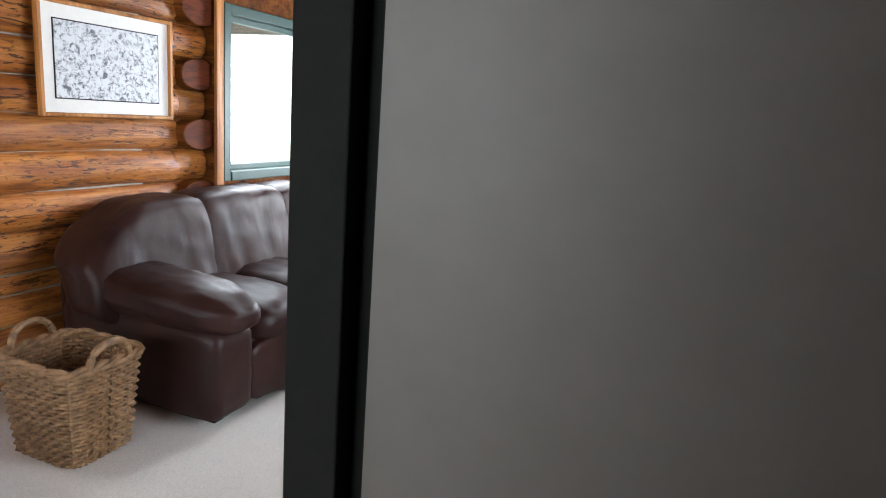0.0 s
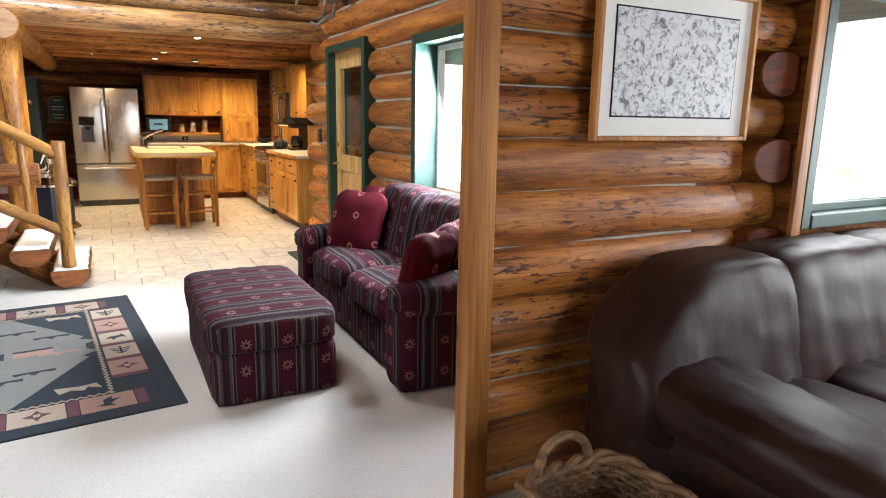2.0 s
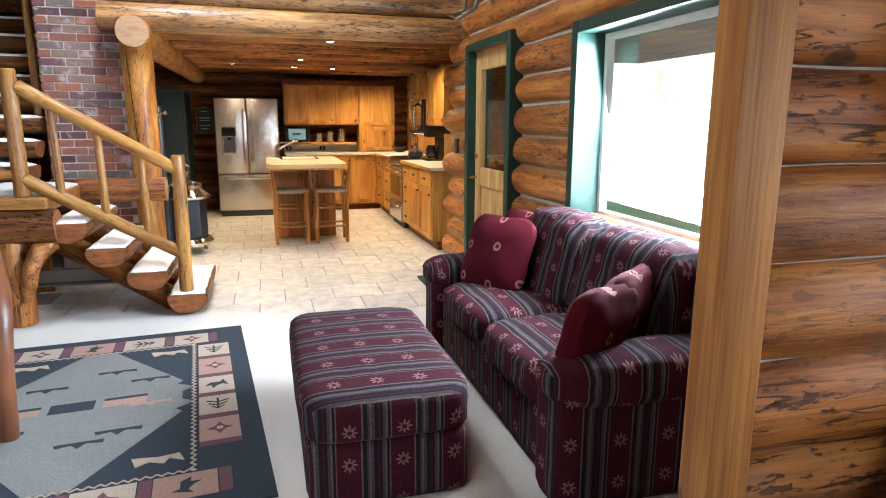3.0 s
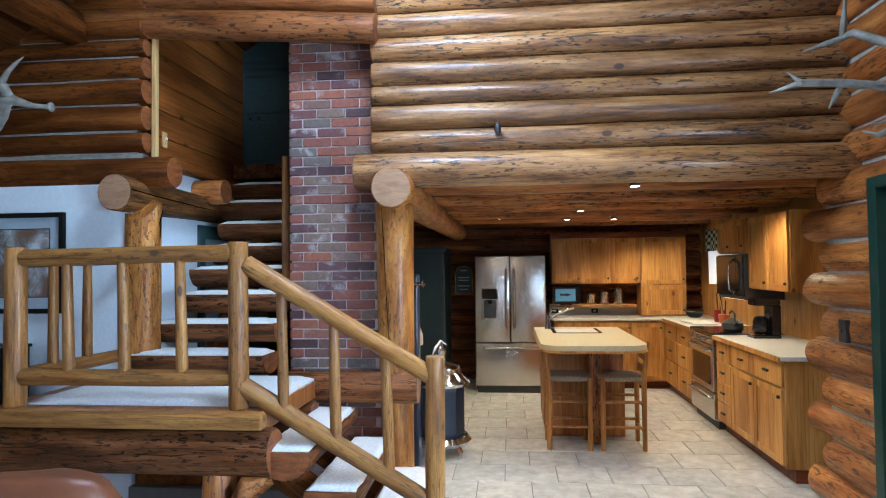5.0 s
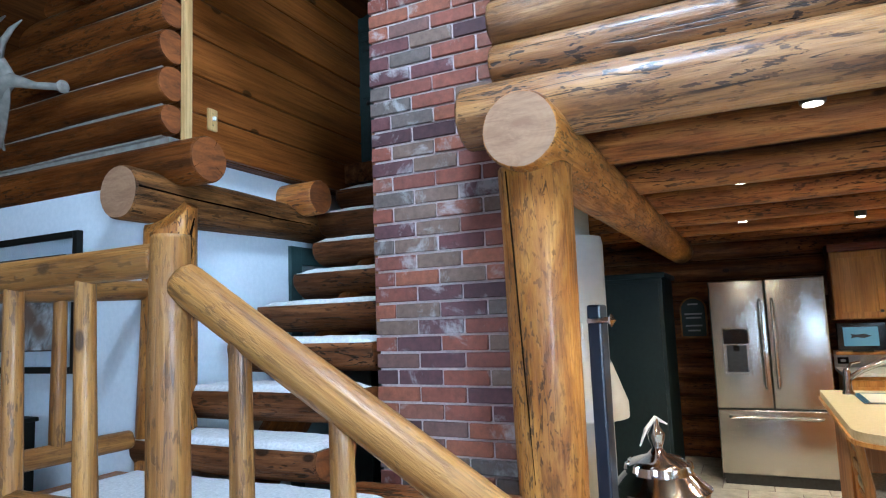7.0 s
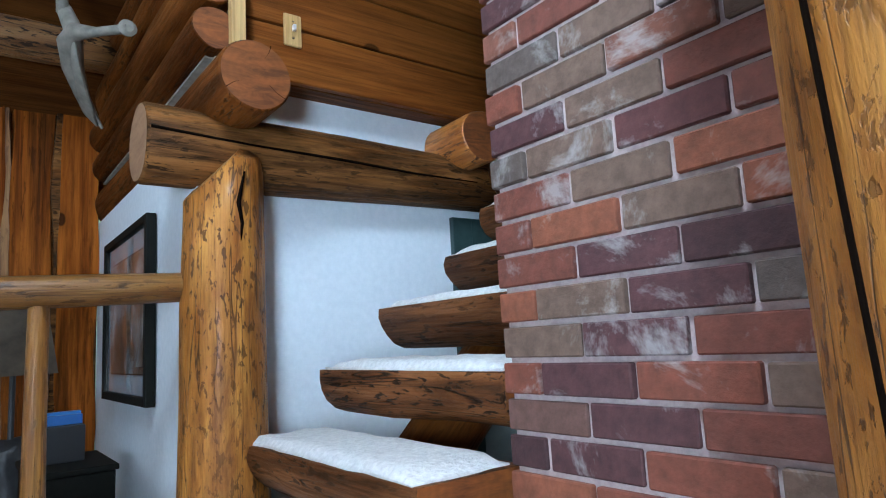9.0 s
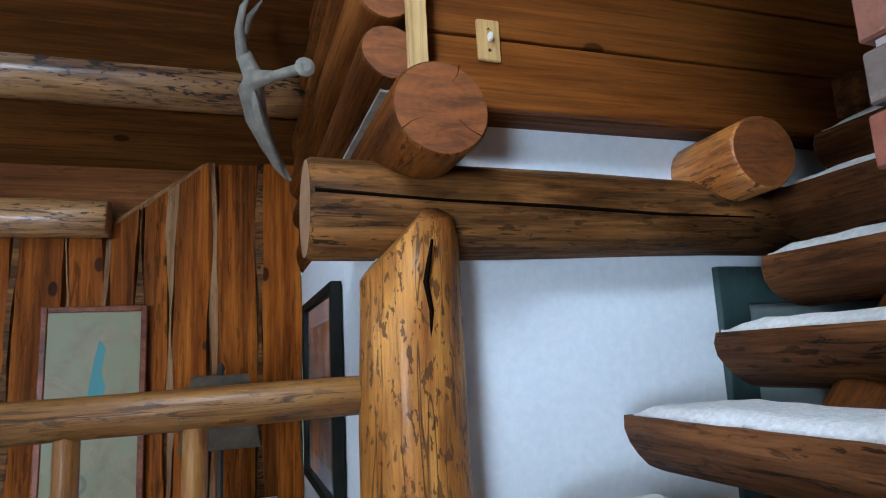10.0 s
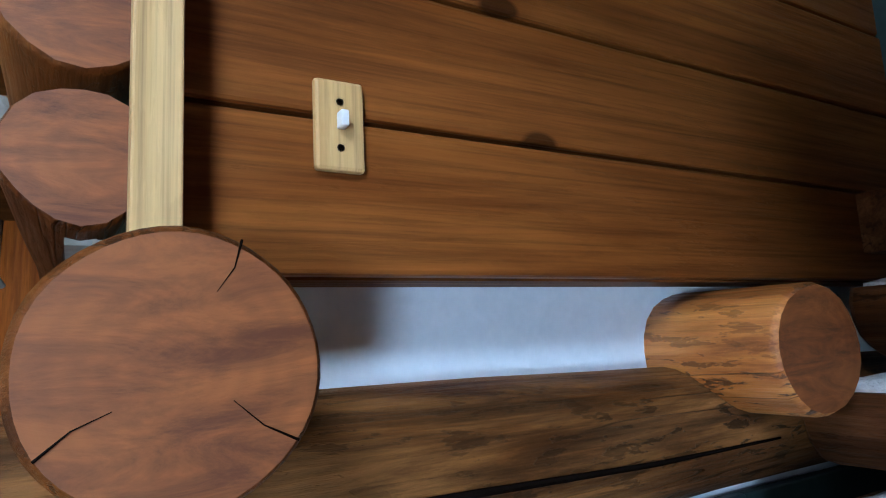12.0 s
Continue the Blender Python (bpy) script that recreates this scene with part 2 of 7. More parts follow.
LOG_TIE = wood("amber tie log", (0.30, 0.115, 0.03), (0.19, 0.062, 0.015), (0.075, 0.022, 0.006), rough=0.45, flecks=0.95, tone=0.2, relief=0.6)
LOG_PALE = wood("pale varnished log", (0.50, 0.265, 0.095), (0.31, 0.14, 0.042), (0.09, 0.033, 0.01), rough=0.36, flecks=1.0, gloss=0.5, relief=0.7, tone=0.3, coat=0.3)
LOG_DARK = wood("weathered dark log", (0.27, 0.118, 0.032), (0.09, 0.038, 0.0125), (0.02, 0.0105, 0.006), rough=0.5, flecks=0.8, relief=0.6, gloss=0.1)
PEELED = wood("peeled pine pole", (0.43, 0.21, 0.05), (0.31, 0.135, 0.028), (0.145, 0.055, 0.012), (0.9, 10, 10), 0.42, 0.6, 0.45, gloss=0.35, coat=0.12)
PEELED_BOARD = wood("peeled pine board", (0.36, 0.18, 0.045), (0.25, 0.11, 0.025), (0.13, 0.05, 0.012), (9, 0.7, 9), 0.45, 0.4, 0.35)
PLANK = wood("brown stained plank", (0.235, 0.082, 0.018), (0.15, 0.048, 0.01), (0.07, 0.021, 0.005), (0.4, 7, 7), 0.5, 0.35, 0.2, 0.3, 0.08)
PLANK_WALL = wood("brown knotty wall board", (0.27, 0.092, 0.016), (0.185, 0.057, 0.0105), (0.085, 0.024, 0.005), (0.4, 7, 7), 0.42, 0.12, 0.2, 0.25, 0.15)
ROOF_BOARD = wood("dark stained roof board", (0.12, 0.044, 0.009), (0.075, 0.025, 0.0058), (0.035, 0.0115, 0.0035), (0.4, 7, 7), 0.55, 0.2, 0.2, 0.3, 0.06)
# Darkened brown: the shade between the joists is put into this colour.
PLANK_SHADE = wood("ceiling board in shade tone", (0.1, 0.04, 0.014), (0.06, 0.022, 0.008), (0.03, 0.011, 0.005), (7, 0.4, 7), 0.6, 0.35, 0.2)
PLANK_RED = wood("red cedar board", (0.40, 0.12, 0.013), (0.2, 0.052, 0.0065), (0.05, 0.014, 0.003), (7, 7, 0.4), 0.55, 0.5, 0.3, 0.45, 0.06)
PLANK_EDGE = wood("pale sapwood edge", (0.36, 0.2, 0.08), (0.27, 0.125, 0.045), (0.11, 0.05, 0.022), (7, 7, 0.5), 0.55, 0.5, 0.3)
CABINET = wood("honey cabinet wood", (0.53, 0.275, 0.068), (0.46, 0.22, 0.048), (0.36, 0.155, 0.03), (6, 6, 0.5), 0.36, 0.05, 0.08, 0.12)
TRIM_WOOD = wood("light pine trim", (0.60, 0.40, 0.17), (0.52, 0.32, 0.12), (0.40, 0.22, 0.075), (8, 8, 0.5), 0.45, 0.1, 0.1, 0.1)
POST_WOOD = wood("orange fir board", (0.47, 0.205, 0.058), (0.37, 0.15, 0.038), (0.25, 0.09, 0.022), (9, 9, 0.4), 0.42, 0.15, 0.12, 0.1)
TABLE_WOOD = wood("cherry table wood", (0.22, 0.07, 0.03), (0.15, 0.042, 0.018), (0.075, 0.02, 0.01), (7, 0.6, 7), 0.35, 0.1, 0.015, 0.1, 0.15)
TREAD_WOOD = wood("dark tread log", (0.25, 0.1, 0.034), (0.13, 0.048, 0.016), (0.04, 0.016, 0.007), rough=0.5, flecks=0.95, relief=0.7, gloss=0.1)
END = end_grain("red end grain", (0.27, 0.085, 0.017), (0.10, 0.027, 0.006))
END_DARK = end_grain("dark red end grain", (0.13, 0.032, 0.012), (0.05, 0.013, 0.006))
END_DARK.node_tree.nodes["Principled BSDF"].inputs["Specular IOR Level"].default_value = 0.1
END_PALE = end_grain("pale end grain", (0.36, 0.21, 0.115), (0.24, 0.125, 0.065))
CHINK = noisy("grey chinking", (0.28, 0.26, 0.22), (0.42, 0.40, 0.35), 25, 0.9, 0.3)
CARPET = noisy("cream carpet", (0.47, 0.445, 0.41), (0.69, 0.665, 0.625), 260, 0.95, 0.5, 0.006, 0.1)
FLEECE = noisy("white tread carpet", (0.62, 0.62, 0.62), (0.80, 0.80, 0.79), 70, 0.95, 0.6, 0.015)
WHITE = noisy("white plaster", (0.70, 0.765, 0.825), (0.77, 0.83, 0.885), 40, 0.75, 0.06, 0.003, 0.05)
GREY_PAINT = noisy("warm grey paint", (0.115, 0.1, 0.085), (0.127, 0.11, 0.095), 12, 0.55, 0.03, 0.002, 0.06)
BLACK_TRIM = noisy("near-black green paint", (0.004, 0.0045, 0.0035), (0.007, 0.007, 0.005), 30, 0.7, 0.08, 0.002)
BLACK_TRIM.node_tree.nodes["Principled BSDF"].inputs["Specular IOR Level"].default_value = 0.15
GREEN_TRIM = noisy("dark green paint", (0.004, 0.032, 0.023), (0.008, 0.045, 0.032), 35, 0.45, 0.08, 0.002)
GREEN_DARK = noisy("dull dark green paint", (0.02, 0.045, 0.044), (0.034, 0.062, 0.06), 30, 0.5, 0.08, 0.002)
MORTAR = noisy("grey mortar", (0.22, 0.18, 0.17), (0.34, 0.29, 0.28), 60, 0.95, 0.5, 0.005)
LEATHER = leather("dark brown leather", (0.018, 0.0065, 0.006), (0.034, 0.0135, 0.0105), 0.46)
LEATHER.node_tree.nodes["Principled BSDF"].inputs["Specular IOR Level"].default_value = 0.22
TAN_LEATHER = leather("tan leather", (0.10, 0.03, 0.012), (0.19, 0.065, 0.024))
STEEL = noisy("brushed stainless steel", (0.56, 0.54, 0.50), (0.64, 0.62, 0.58), 90, 0.26, 0.03, 0.001, 0.08, 1.0)
CHROME = material("polished chrome", (0.8, 0.8, 0.8), 0.12, 1.0)
BRASS = material("brass", (0.65, 0.45, 0.18), 0.25, 1.0)
IRON = noisy("black iron", (0.015, 0.015, 0.016), (0.03, 0.03, 0.032), 50, 0.5, 0.2, 0.003)
BLACK_GLOSS = material("black gloss", (0.008, 0.008, 0.01), 0.12)
ENAMEL_BLUE = noisy("dark blue enamel", (0.006, 0.012, 0.024), (0.01, 0.018, 0.034), 12, 0.34, 0.04, 0.002)
ENAMEL_CREAM = noisy("cream enamel", (0.52, 0.50, 0.44), (0.58, 0.56, 0.5), 8, 0.3, 0.02, 0.002, 0.08)
COUNTER = noisy("pale yellow counter", (0.40, 0.345, 0.21), (0.47, 0.41, 0.27), 60, 0.3, 0.03, 0.002)
COUNTER_GREY = noisy("pale grey counter", (0.48, 0.47, 0.44), (0.58, 0.57, 0.54), 80, 0.3, 0.03, 0.002)
PAPER = noisy("white mat board", (0.70, 0.69, 0.65), (0.75, 0.74, 0.70), 30, 0.7, 0.02, 0.001)
GLASS = glass("window glass")
BONE = noisy("weathered antler", (0.15, 0.14, 0.115), (0.28, 0.26, 0.22), 18, 0.6, 0.5, 0.006)
PLAID_X, PLAID_Y = plaid("striped southwestern weave", "X"), plaid("striped southwestern weave lengthwise", "Y")


# ---- builders ----
def link(name, bm, mats, parent=None, smooth=False, label=""):
    me = bpy.data.meshes.new(name)
    bm.normal_update()
    bm.to_mesh(me)
    bm.free()
    for m in mats if isinstance(mats, (list, tuple)) else [mats]:
        me.materials.append(m)
    if smooth:
        for p in me.polygons:
            p.use_smooth = True
        me.set_sharp_from_angle(angle=radians(38))
    ob = new(name, me)
    if parent is not None:
        ob.parent = parent
    if label:
        ob["label"] = label
    return ob


def part(name, bm, mat, parent, label="", smooth=False):
    return link(name, bm, mat, parent, smooth, label)


def thing(name, label, category, place=(0, 0, 0), turn=0.0, group="", kind=""):
    ob = new(name)
    ob.matrix_world = pose(*place, 0, 0, turn)
    return tagged(ob, label, category, group, kind)


def box(x0, x1, y0, y1, z0, z1, bevel=0.0, seg=2, bm=None):
    bm = bm or bmesh.new()
    r = bmesh.ops.create_cube(bm, size=1.0)
    vs = r["verts"]
    for v in vs:
        v.co = Vector((x0 + (v.co.x + 0.5) * (x1 - x0), y0 + (v.co.y + 0.5) * (y1 - y0), z0 + (v.co.z + 0.5) * (z1 - z0)))
    if bevel:
        es = list({e for v in vs for e in v.link_edges})
        bmesh.ops.bevel(bm, geom=es, offset=bevel, segments=seg, affect="EDGES", profile=0.5)
    return bm


def tube(points, radii, seg=10, bm=None, caps=True):
    """A tube through points, with a radius at each."""
    bm = bm or bmesh.new()
    pts = [Vector(p) for p in points]
    rings = []
    up = Vector((0.0, 0.0, 1.0))
    for i, p in enumerate(pts):
        d = (pts[min(i + 1, len(pts) - 1)] - pts[max(i - 1, 0)]).normalized()
        a = d.cross(up if abs(d.z) < 0.9 else Vector((1.0, 0.0, 0.0))).normalized()
        b = d.cross(a).normalized()
        r = radii[i] if isinstance(radii, (list, tuple)) else radii
        rings.append([bm.verts.new(p + r * (math.cos(2 * math.pi * k / seg) * a + math.sin(2 * math.pi * k / seg) * b)) for k in range(seg)])
    for r0, r1 in zip(rings, rings[1:]):
        for k in range(seg):
            bm.faces.new((r0[k], r0[(k + 1) % seg], r1[(k + 1) % seg], r1[k]))
    if caps:
        bm.faces.new(list(reversed(rings[0])))
        bm.faces.new(rings[-1])
    bmesh.ops.recalc_face_normals(bm, faces=bm.faces[:])
    return bm


def lathe(profile, seg=20, bm=None, centre=(0, 0)):
    """A turned shape about z from (radius, height) pairs."""
    bm = bm or bmesh.new()
    rings = []
    for r, z in profile:
        rings.append([bm.verts.new((centre[0] + r * math.cos(2 * math.pi * k / seg), centre[1] + r * math.sin(2 * math.pi * k / seg), z)) for k in range(seg)])
    for r0, r1 in zip(rings, rings[1:]):
        for k in range(seg):
            bm.faces.new((r0[k], r0[(k + 1) % seg], r1[(k + 1) % seg], r1[k]))
    bm.faces.new(list(reversed(rings[0])))
    bm.faces.new(rings[-1])
    return bm


LOG_COUNT = [0]


def log_mesh(length, r0, r1, wob=0.06, seg=14, flat=0.0, oval=1.0, step=0.22, squash=1.0):
    """A peeled log along x, tapered and a little uneven; its ends carry the second material. flat: the share of the radius at which the top is sawn off."""
    LOG_COUNT[0] += 1
    s = LOG_COUNT[0] * 7.31
    bm = bmesh.new()
    n = max(2, int(length / step))
    xs = [0.0, 0.012] + [length * i / n for i in range(1, n)] + [length - 0.012, length]
    rings = []
    for j, x in enumerate(xs):
        end = 0.94 if j in (0, len(xs) - 1) else 1.0
        base = r0 + (r1 - r0) * x / length
        cy, cz = (0.25 * wob * base * noise.noise((x * 1.1, s + k, 3.0)) for k in (0, 9))
        ring = []
        for k in range(seg):
            a = 2 * math.pi * k / seg
            rr = base * end * (1 + wob * noise.noise((x * 2.2, math.cos(a) * 1.1 + s, math.sin(a) * 1.1)))
            y, z = (cy + rr * math.cos(a)) * squash, cz + rr * math.sin(a) * oval
            if flat:
                z = min(z, flat * base)
            ring.append(bm.verts.new((x, y, z)))
        rings.append(ring)
    for a, b in zip(rings, rings[1:]):
        for k in range(seg):
            bm.faces.new((a[k], a[(k + 1) % seg], b[(k + 1) % seg], b[k])).smooth = True
    for ring in (rings[0], rings[-1]):
        bm.faces.new(ring).material_index = 1
    bmesh.ops.recalc_face_normals(bm, faces=bm.faces[:])
    return bm


def log(name, p0, p1, r0, r1=None, mats=None, parent=None, label="", **kw):
    p0, p1 = Vector(p0), Vector(p1)
    d = p1 - p0
    bm = log_mesh(d.length, r0, r1 or r0, **kw)
    me = bpy.data.meshes.new(name)
    bm.normal_update()
    bm.to_mesh(me)
    bm.free()
    for m in mats or (LOG, END):
        me.materials.append(m)
    ob = new(name, me)
    x = d.normalized()
    up = Vector((0, 0, 1)) if abs(x.z) < 0.9 else Vector((0, 1, 0))
    y = up.cross(x).normalized()
    z = x.cross(y)
    ob.matrix_world = Matrix.Translation(p0) @ Matrix((x, y, z)).transposed().to_4x4()
    if parent is not None:
        ob.parent = parent
        ob.matrix_parent_inverse = parent.matrix_world.inverted()
    if label:
        ob["label"] = label
    return ob


def spans(a0, a1, z0, z1, openings):
    """The stretches of a course between z0 and z1 that no opening cuts."""
    cuts = sorted((o[0], o[1]) for o in openings if o[2] < 0.5 * (z0 + z1) < o[3])
    out, a = [], a0
    for c0, c1 in cuts:
        if c0 > a + 0.03:
            out.append((a, c0))
        a = max(a, c1)
    if a1 > a + 0.03:
        out.append((a, a1))
    return out


def log_wall(name, axis, at, a0, a1, seams, openings=(), mats=None, half=0.075, stagger=(0.0, 0.0), label="", depth=1.0, core=None, short=0.0, fill=1.0):
    """A wall of stacked logs along an axis, with chinking between; half: half the thickness of the core."""
    bm = bmesh.new()
    zs = sorted({seams[0], seams[-1], *[z for o in openings for z in o[2:4] if seams[0] < z < seams[-1]]})
    for z0, z1 in zip(zs, zs[1:]):
        for b0, b1 in spans(a0, a1 - short, z0, z1, openings):
            if axis == "x":
                box(b0, b1, at - half, at + half, z0, z1, bm=bm)
            else:
                box(at - half, at + half, b0, b1, z0, z1, bm=bm)
    wall = link(name, bm, core or CHINK)
    tagged(wall, label, "wall", kind="structure")
    for i, (z0, z1) in enumerate(zip(seams, seams[1:])):
        h = z1 - z0
        r = 0.5 * h * fill
        zc = 0.5 * (z0 + z1)
        sh = stagger[i % 2]
        for b0, b1 in spans(a0 - sh, a1, z0, z1, openings):
            k = random.uniform(0.94, 1.04)
            e0 = random.uniform(0.96, 1.05)
            p, q = ((b0, at, zc), (b1, at, zc)) if axis == "x" else ((at, b0, zc), (at, b1, zc))
            log("log", p, q, r * e0, r * k, mats, wall, wob=0.09, squash=depth, step=0.15, seg=20)
    return wall


def courses(z0, z1, pitch, jitter=0.012):
    out = [z0]
    while out[-1] < z1 - 0.5 * pitch:
        out.append(out[-1] + pitch + random.uniform(-jitter, jitter))
    return out


# ---- structure ----
def slab(name, label, mat, x0, x1, y0, y1, z0, z1, category="wall", bevel=0.0):
    return tagged(link(name, box(x0, x1, y0, y1, z0, z1, bevel), mat), label, category, kind="structure")


slab("floor", "grey mortar bed under the stone floor tiles", MORTAR, -12.3, 3.4, -3.2, 5.75, -0.2, -0.012, "floor")
bm = bmesh.new()
edge = [(-6.0, -3.0), (-6.0, 0.55), (-5.93, 0.9), (-5.71, 1.37), (-5.62, 1.7), (-5.45, 2.4), (-5.28, 3.28), (-1.95, 3.28), (-1.72, 3.28), (-1.72, 5.52), (3.2, 5.52), (3.2, -3.0)]
low = [bm.verts.new((x, y, -0.012)) for x, y in edge]
high = [bm.verts.new((x, y, 0.006)) for x, y in edge]
bm.faces.new(high)
for k in range(len(edge)):
    bm.faces.new((low[k], low[(k + 1) % len(edge)], high[(k + 1) % len(edge)], high[k]))
bmesh.ops.recalc_face_normals(bm, faces=bm.faces[:])
tagged(link("floor_carpet", bm, CARPET), "cream wall-to-wall cut-pile carpet", "carpet", kind="structure")

# the long log wall with the door and the sofa window
NORTH = [0.0] + [0.22 * k + random.uniform(-0.012, 0.012) for k in range(1, 18)]
DOOR = (-6.545, -5.47, -0.1, 2.085)
WIN2 = (-4.46, -3.05, 0.80, 1.985)
log_wall("wall_north", "x", 3.365, -7.25, -1.97, NORTH, (DOOR, WIN2), (LOG, END), 0.042, (0.22, 0.0), "honey log wall with grey chinking between the logs", 1.0)
# the short wall behind the leather sofa, its end post, and the den's window wall
PIC = [0.0, 0.089, 0.318, 0.475, 0.578, 0.782, 0.964, 1.159, 1.34, 1.517, 1.698, 1.89, 2.07, 2.26, 2.45, 2.64]
log_wall("wall_divider", "y", -1.905, 2.298, 3.54, PIC, (), (LOG, END), 0.017, (0.0, 0.0), "short log wall with grey chinking", 0.66)
WIN1 = (3.80, 4.88, 0.99, 2.05)
slab_core = bmesh.new()
for b0, b1, z0, z1 in ((3.76, 3.80, 0, 2.64), (4.88, 5.6, 0, 2.64), (3.80, 4.88, 0, 0.99), (3.80, 4.88, 2.05, 2.64)):
    box(-1.88, -1.76, b0, b1, z0, z1, bm=slab_core)
tagged(link("wall_den_window", slab_core, LOG_RED), "wooden wall round the den window", "wall", kind="structure")
DEN_FAR = courses(0.0, 2.6, 0.19)
WIN3 = (-1.10, 0.06, 0.72, 2.09)
log_wall("wall_den_far", "x", 5.62, -1.9, 3.2, DEN_FAR, (WIN3,), (LOG_RED, END), 0.05, (0.0, 0.0), "red-brown log wall of the den", 1.0, LOG_DARK)
# cross logs whose ends, widened to fit the camera's view, come through beside the picture
ends = tagged(new("log_corner"), "widened log ends of the crossing wall", "log ends", kind="structure")
for i, (z0, z1) in enumerate(zip(PIC[1:], PIC[2:])):
    zc, r = 0.5 * (z0 + z1), 0.5 * (z1 - z0)
    if i % 2 == 0:
        log("log", (-2.2, 3.66, zc), (-1.79 + random.uniform(-0.012, 0.012), 3.66, zc), r * 1.02, r * 1.04, (LOG_RED, END_DARK), ends, wob=0.05, seg=20, squash=1.6)
    else:
        log("log", (-1.905, 3.5, zc), (-1.905, 3.80, zc), r, r * 0.96, (LOG, END), ends, wob=0.08, seg=20, squash=0.66)
slab("wall_corner", "dark core behind the crossing log ends", LOG_RED, -1.955, -1.885, 3.3, 3.81, 0.0, 2.6)
slab("trim_post", "orange fir end post of the short log wall", POST_WOOD, -1.915, -1.835, 2.205, 2.30, 0.0, 3.4, "post", 0.004)
slab("trim_den", "light wooden board beside the den window", POST_WOOD, -1.76, -1.735, 3.735, 3.795, 0.0, 2.64, "trim", 0.004)
slab("trim_den", "light wooden corner board in the den", POST_WOOD, -1.76, -1.70, 4.99, 5.09, 0.0, 2.1, "trim", 0.004)

# hall wall and casing at the start of the walk
slab("wall_hall", "smooth warm grey painted wall", GREY_PAINT, 0.69, 3.3, 1.425, 1.56, 0, 2.7)
slab("trim_casing", "near-black painted door casing", BLACK_TRIM, 0.557, 0.658, 1.395, 1.59, 0, 2.7, "trim", 0.004)
# Near-black strip set in the groove to stand for its shadow.
slab("trim_casing", "near-black strip standing for the shadow gap beside the casing", BLACK_TRIM, 0.658, 0.70, 1.44, 1.57, 0, 2.7, "trim", 0.002)
# Unseen partition, added to shade the far end of the grey hall wall.
slab("wall_hall_west", "unseen grey partition keeping light off the hall wall", GREY_PAINT, 0.66, 0.78, -3.0, 0.12, 0, 2.7)
# closing walls
# Unseen window opening, put into the east wall for its light.
WIN5 = (2.35, 4.15, 0.9, 2.1)
bm = bmesh.new()
for b0, b1, z0, z1 in ((-3.1, WIN5[0], 0, 4.6), (WIN5[1], 5.7, 0, 4.6), (WIN5[0], WIN5[1], 0, WIN5[2]), (WIN5[0], WIN5[1], WIN5[3], 4.6)):
    box(3.2, 3.35, b0, b1, z0, z1, bm=bm)
tagged(link("wall_east", bm, PLANK), "plain brown wooden wall with an added, unseen window", "wall", kind="structure")
# Unseen south openings, set where their daylight suits the carpet and stairs.
bm = bmesh.new()
for b0, b1, z0, z1 in ((-5.35, 3.3, 0, 0.75), (-5.35, -2.45, 0.75, 2.6), (0.45, 3.3, 0.75, 2.6), (-5.35, 3.3, 2.6, 4.6), (-1.07, -0.93, 0.75, 2.6)):
    box(b0, b1, -3.12, -2.97, z0, z1, bm=bm)
tagged(link("wall_south", bm, PLANK), "brown wooden wall with tall windows", "wall", kind="structure")
for i, (a, b) in enumerate(((-2.45, -1.07), (-0.93, 0.45))):
    w = tagged(new("window_south"), "tall window with a dark green frame", "window", kind="structure")
    for bx in ((a, a + 0.07, 0.75, 2.6), (b - 0.07, b, 0.75, 2.6), (a + 0.07, b - 0.07, 0.75, 0.82), (a + 0.07, b - 0.07, 2.53, 2.6)):
        part("window_frame", box(bx[0], bx[1], -3.1, -3.0, bx[2], bx[3], 0.004), GREEN_TRIM, w)
    p = part("pane", box(a + 0.07, b - 0.07, -3.06, -3.052, 0.82, 2.53), GLASS, w)
    p.visible_shadow = False

# antler wall above the white wall, stair side, plaster
ANT = [2.16, 2.405, 2.556, 2.737, 2.912, 3.066, 3.187, 3.36, 3.54, 3.72]
log_wall("wall_antler", "y", -6.79, -3.0, -1.21, ANT[1:], (), (LOG_RED, END), 0.014, (0.0, 0.0), "red-brown log wall with pale chinking", 1.0, short=0.06, fill=0.96)
sill = tagged(new("log_sill"), "large lower log with a sawn round end", "log", kind="structure")
log("log", (-6.853, -3.0, 2.287), (-6.853, -1.05, 2.284), 0.118, 0.108, (LOG_RED, END), sill, wob=0.05, seg=48)
slab("trim_chink", "pale chinking above the large lower log", CHINK, -6.87, -6.80, -3.0, -1.25, 2.22, 2.408, "trim")
slab("wall_white", "white plastered wall below the logs", WHITE, -6.9, -6.76, -3.0, -1.30, 0, 2.2)
slab("wall_stair", "white plastered wall beside the stairs", WHITE, -9.4, -6.9, -1.48, -1.36, 0, 2.62)
bm = box(-6.872, -6.826, -1.205, -1.178, 2.385, 3.6, 0.003)
tagged(link("trim_batten", bm, TRIM_WOOD), "light pine corner batten", "trim", kind="structure")
pw = tagged(link("wall_planks", box(-9.4, -6.872, -1.36, -1.275, 2.372, 4.2), PLANK), "brown board wall beside the stairs", "wall", kind="structure")
z = 2.372
while z < 3.9:
    h = random.choice((0.185, 0.19, 0.14, 0.2)) if z > 2.4 else 0.192
    b = link("plank", box(-9.4, -6.872, -1.275, -1.242 + random.uniform(-0.004, 0.004), z + 0.003, z + h - 0.004, 0.006, 2), PLANK_WALL, pw)
    z += h

# live-edge board wall, its sloping top fitted to the camera's view
bw = tagged(link("wall_boards", box(-6.76, -5.35, -3.12, -3.01, 0, 2.5), LOG_DARK), "wall of upright live-edge boards", "wall", kind="structure")


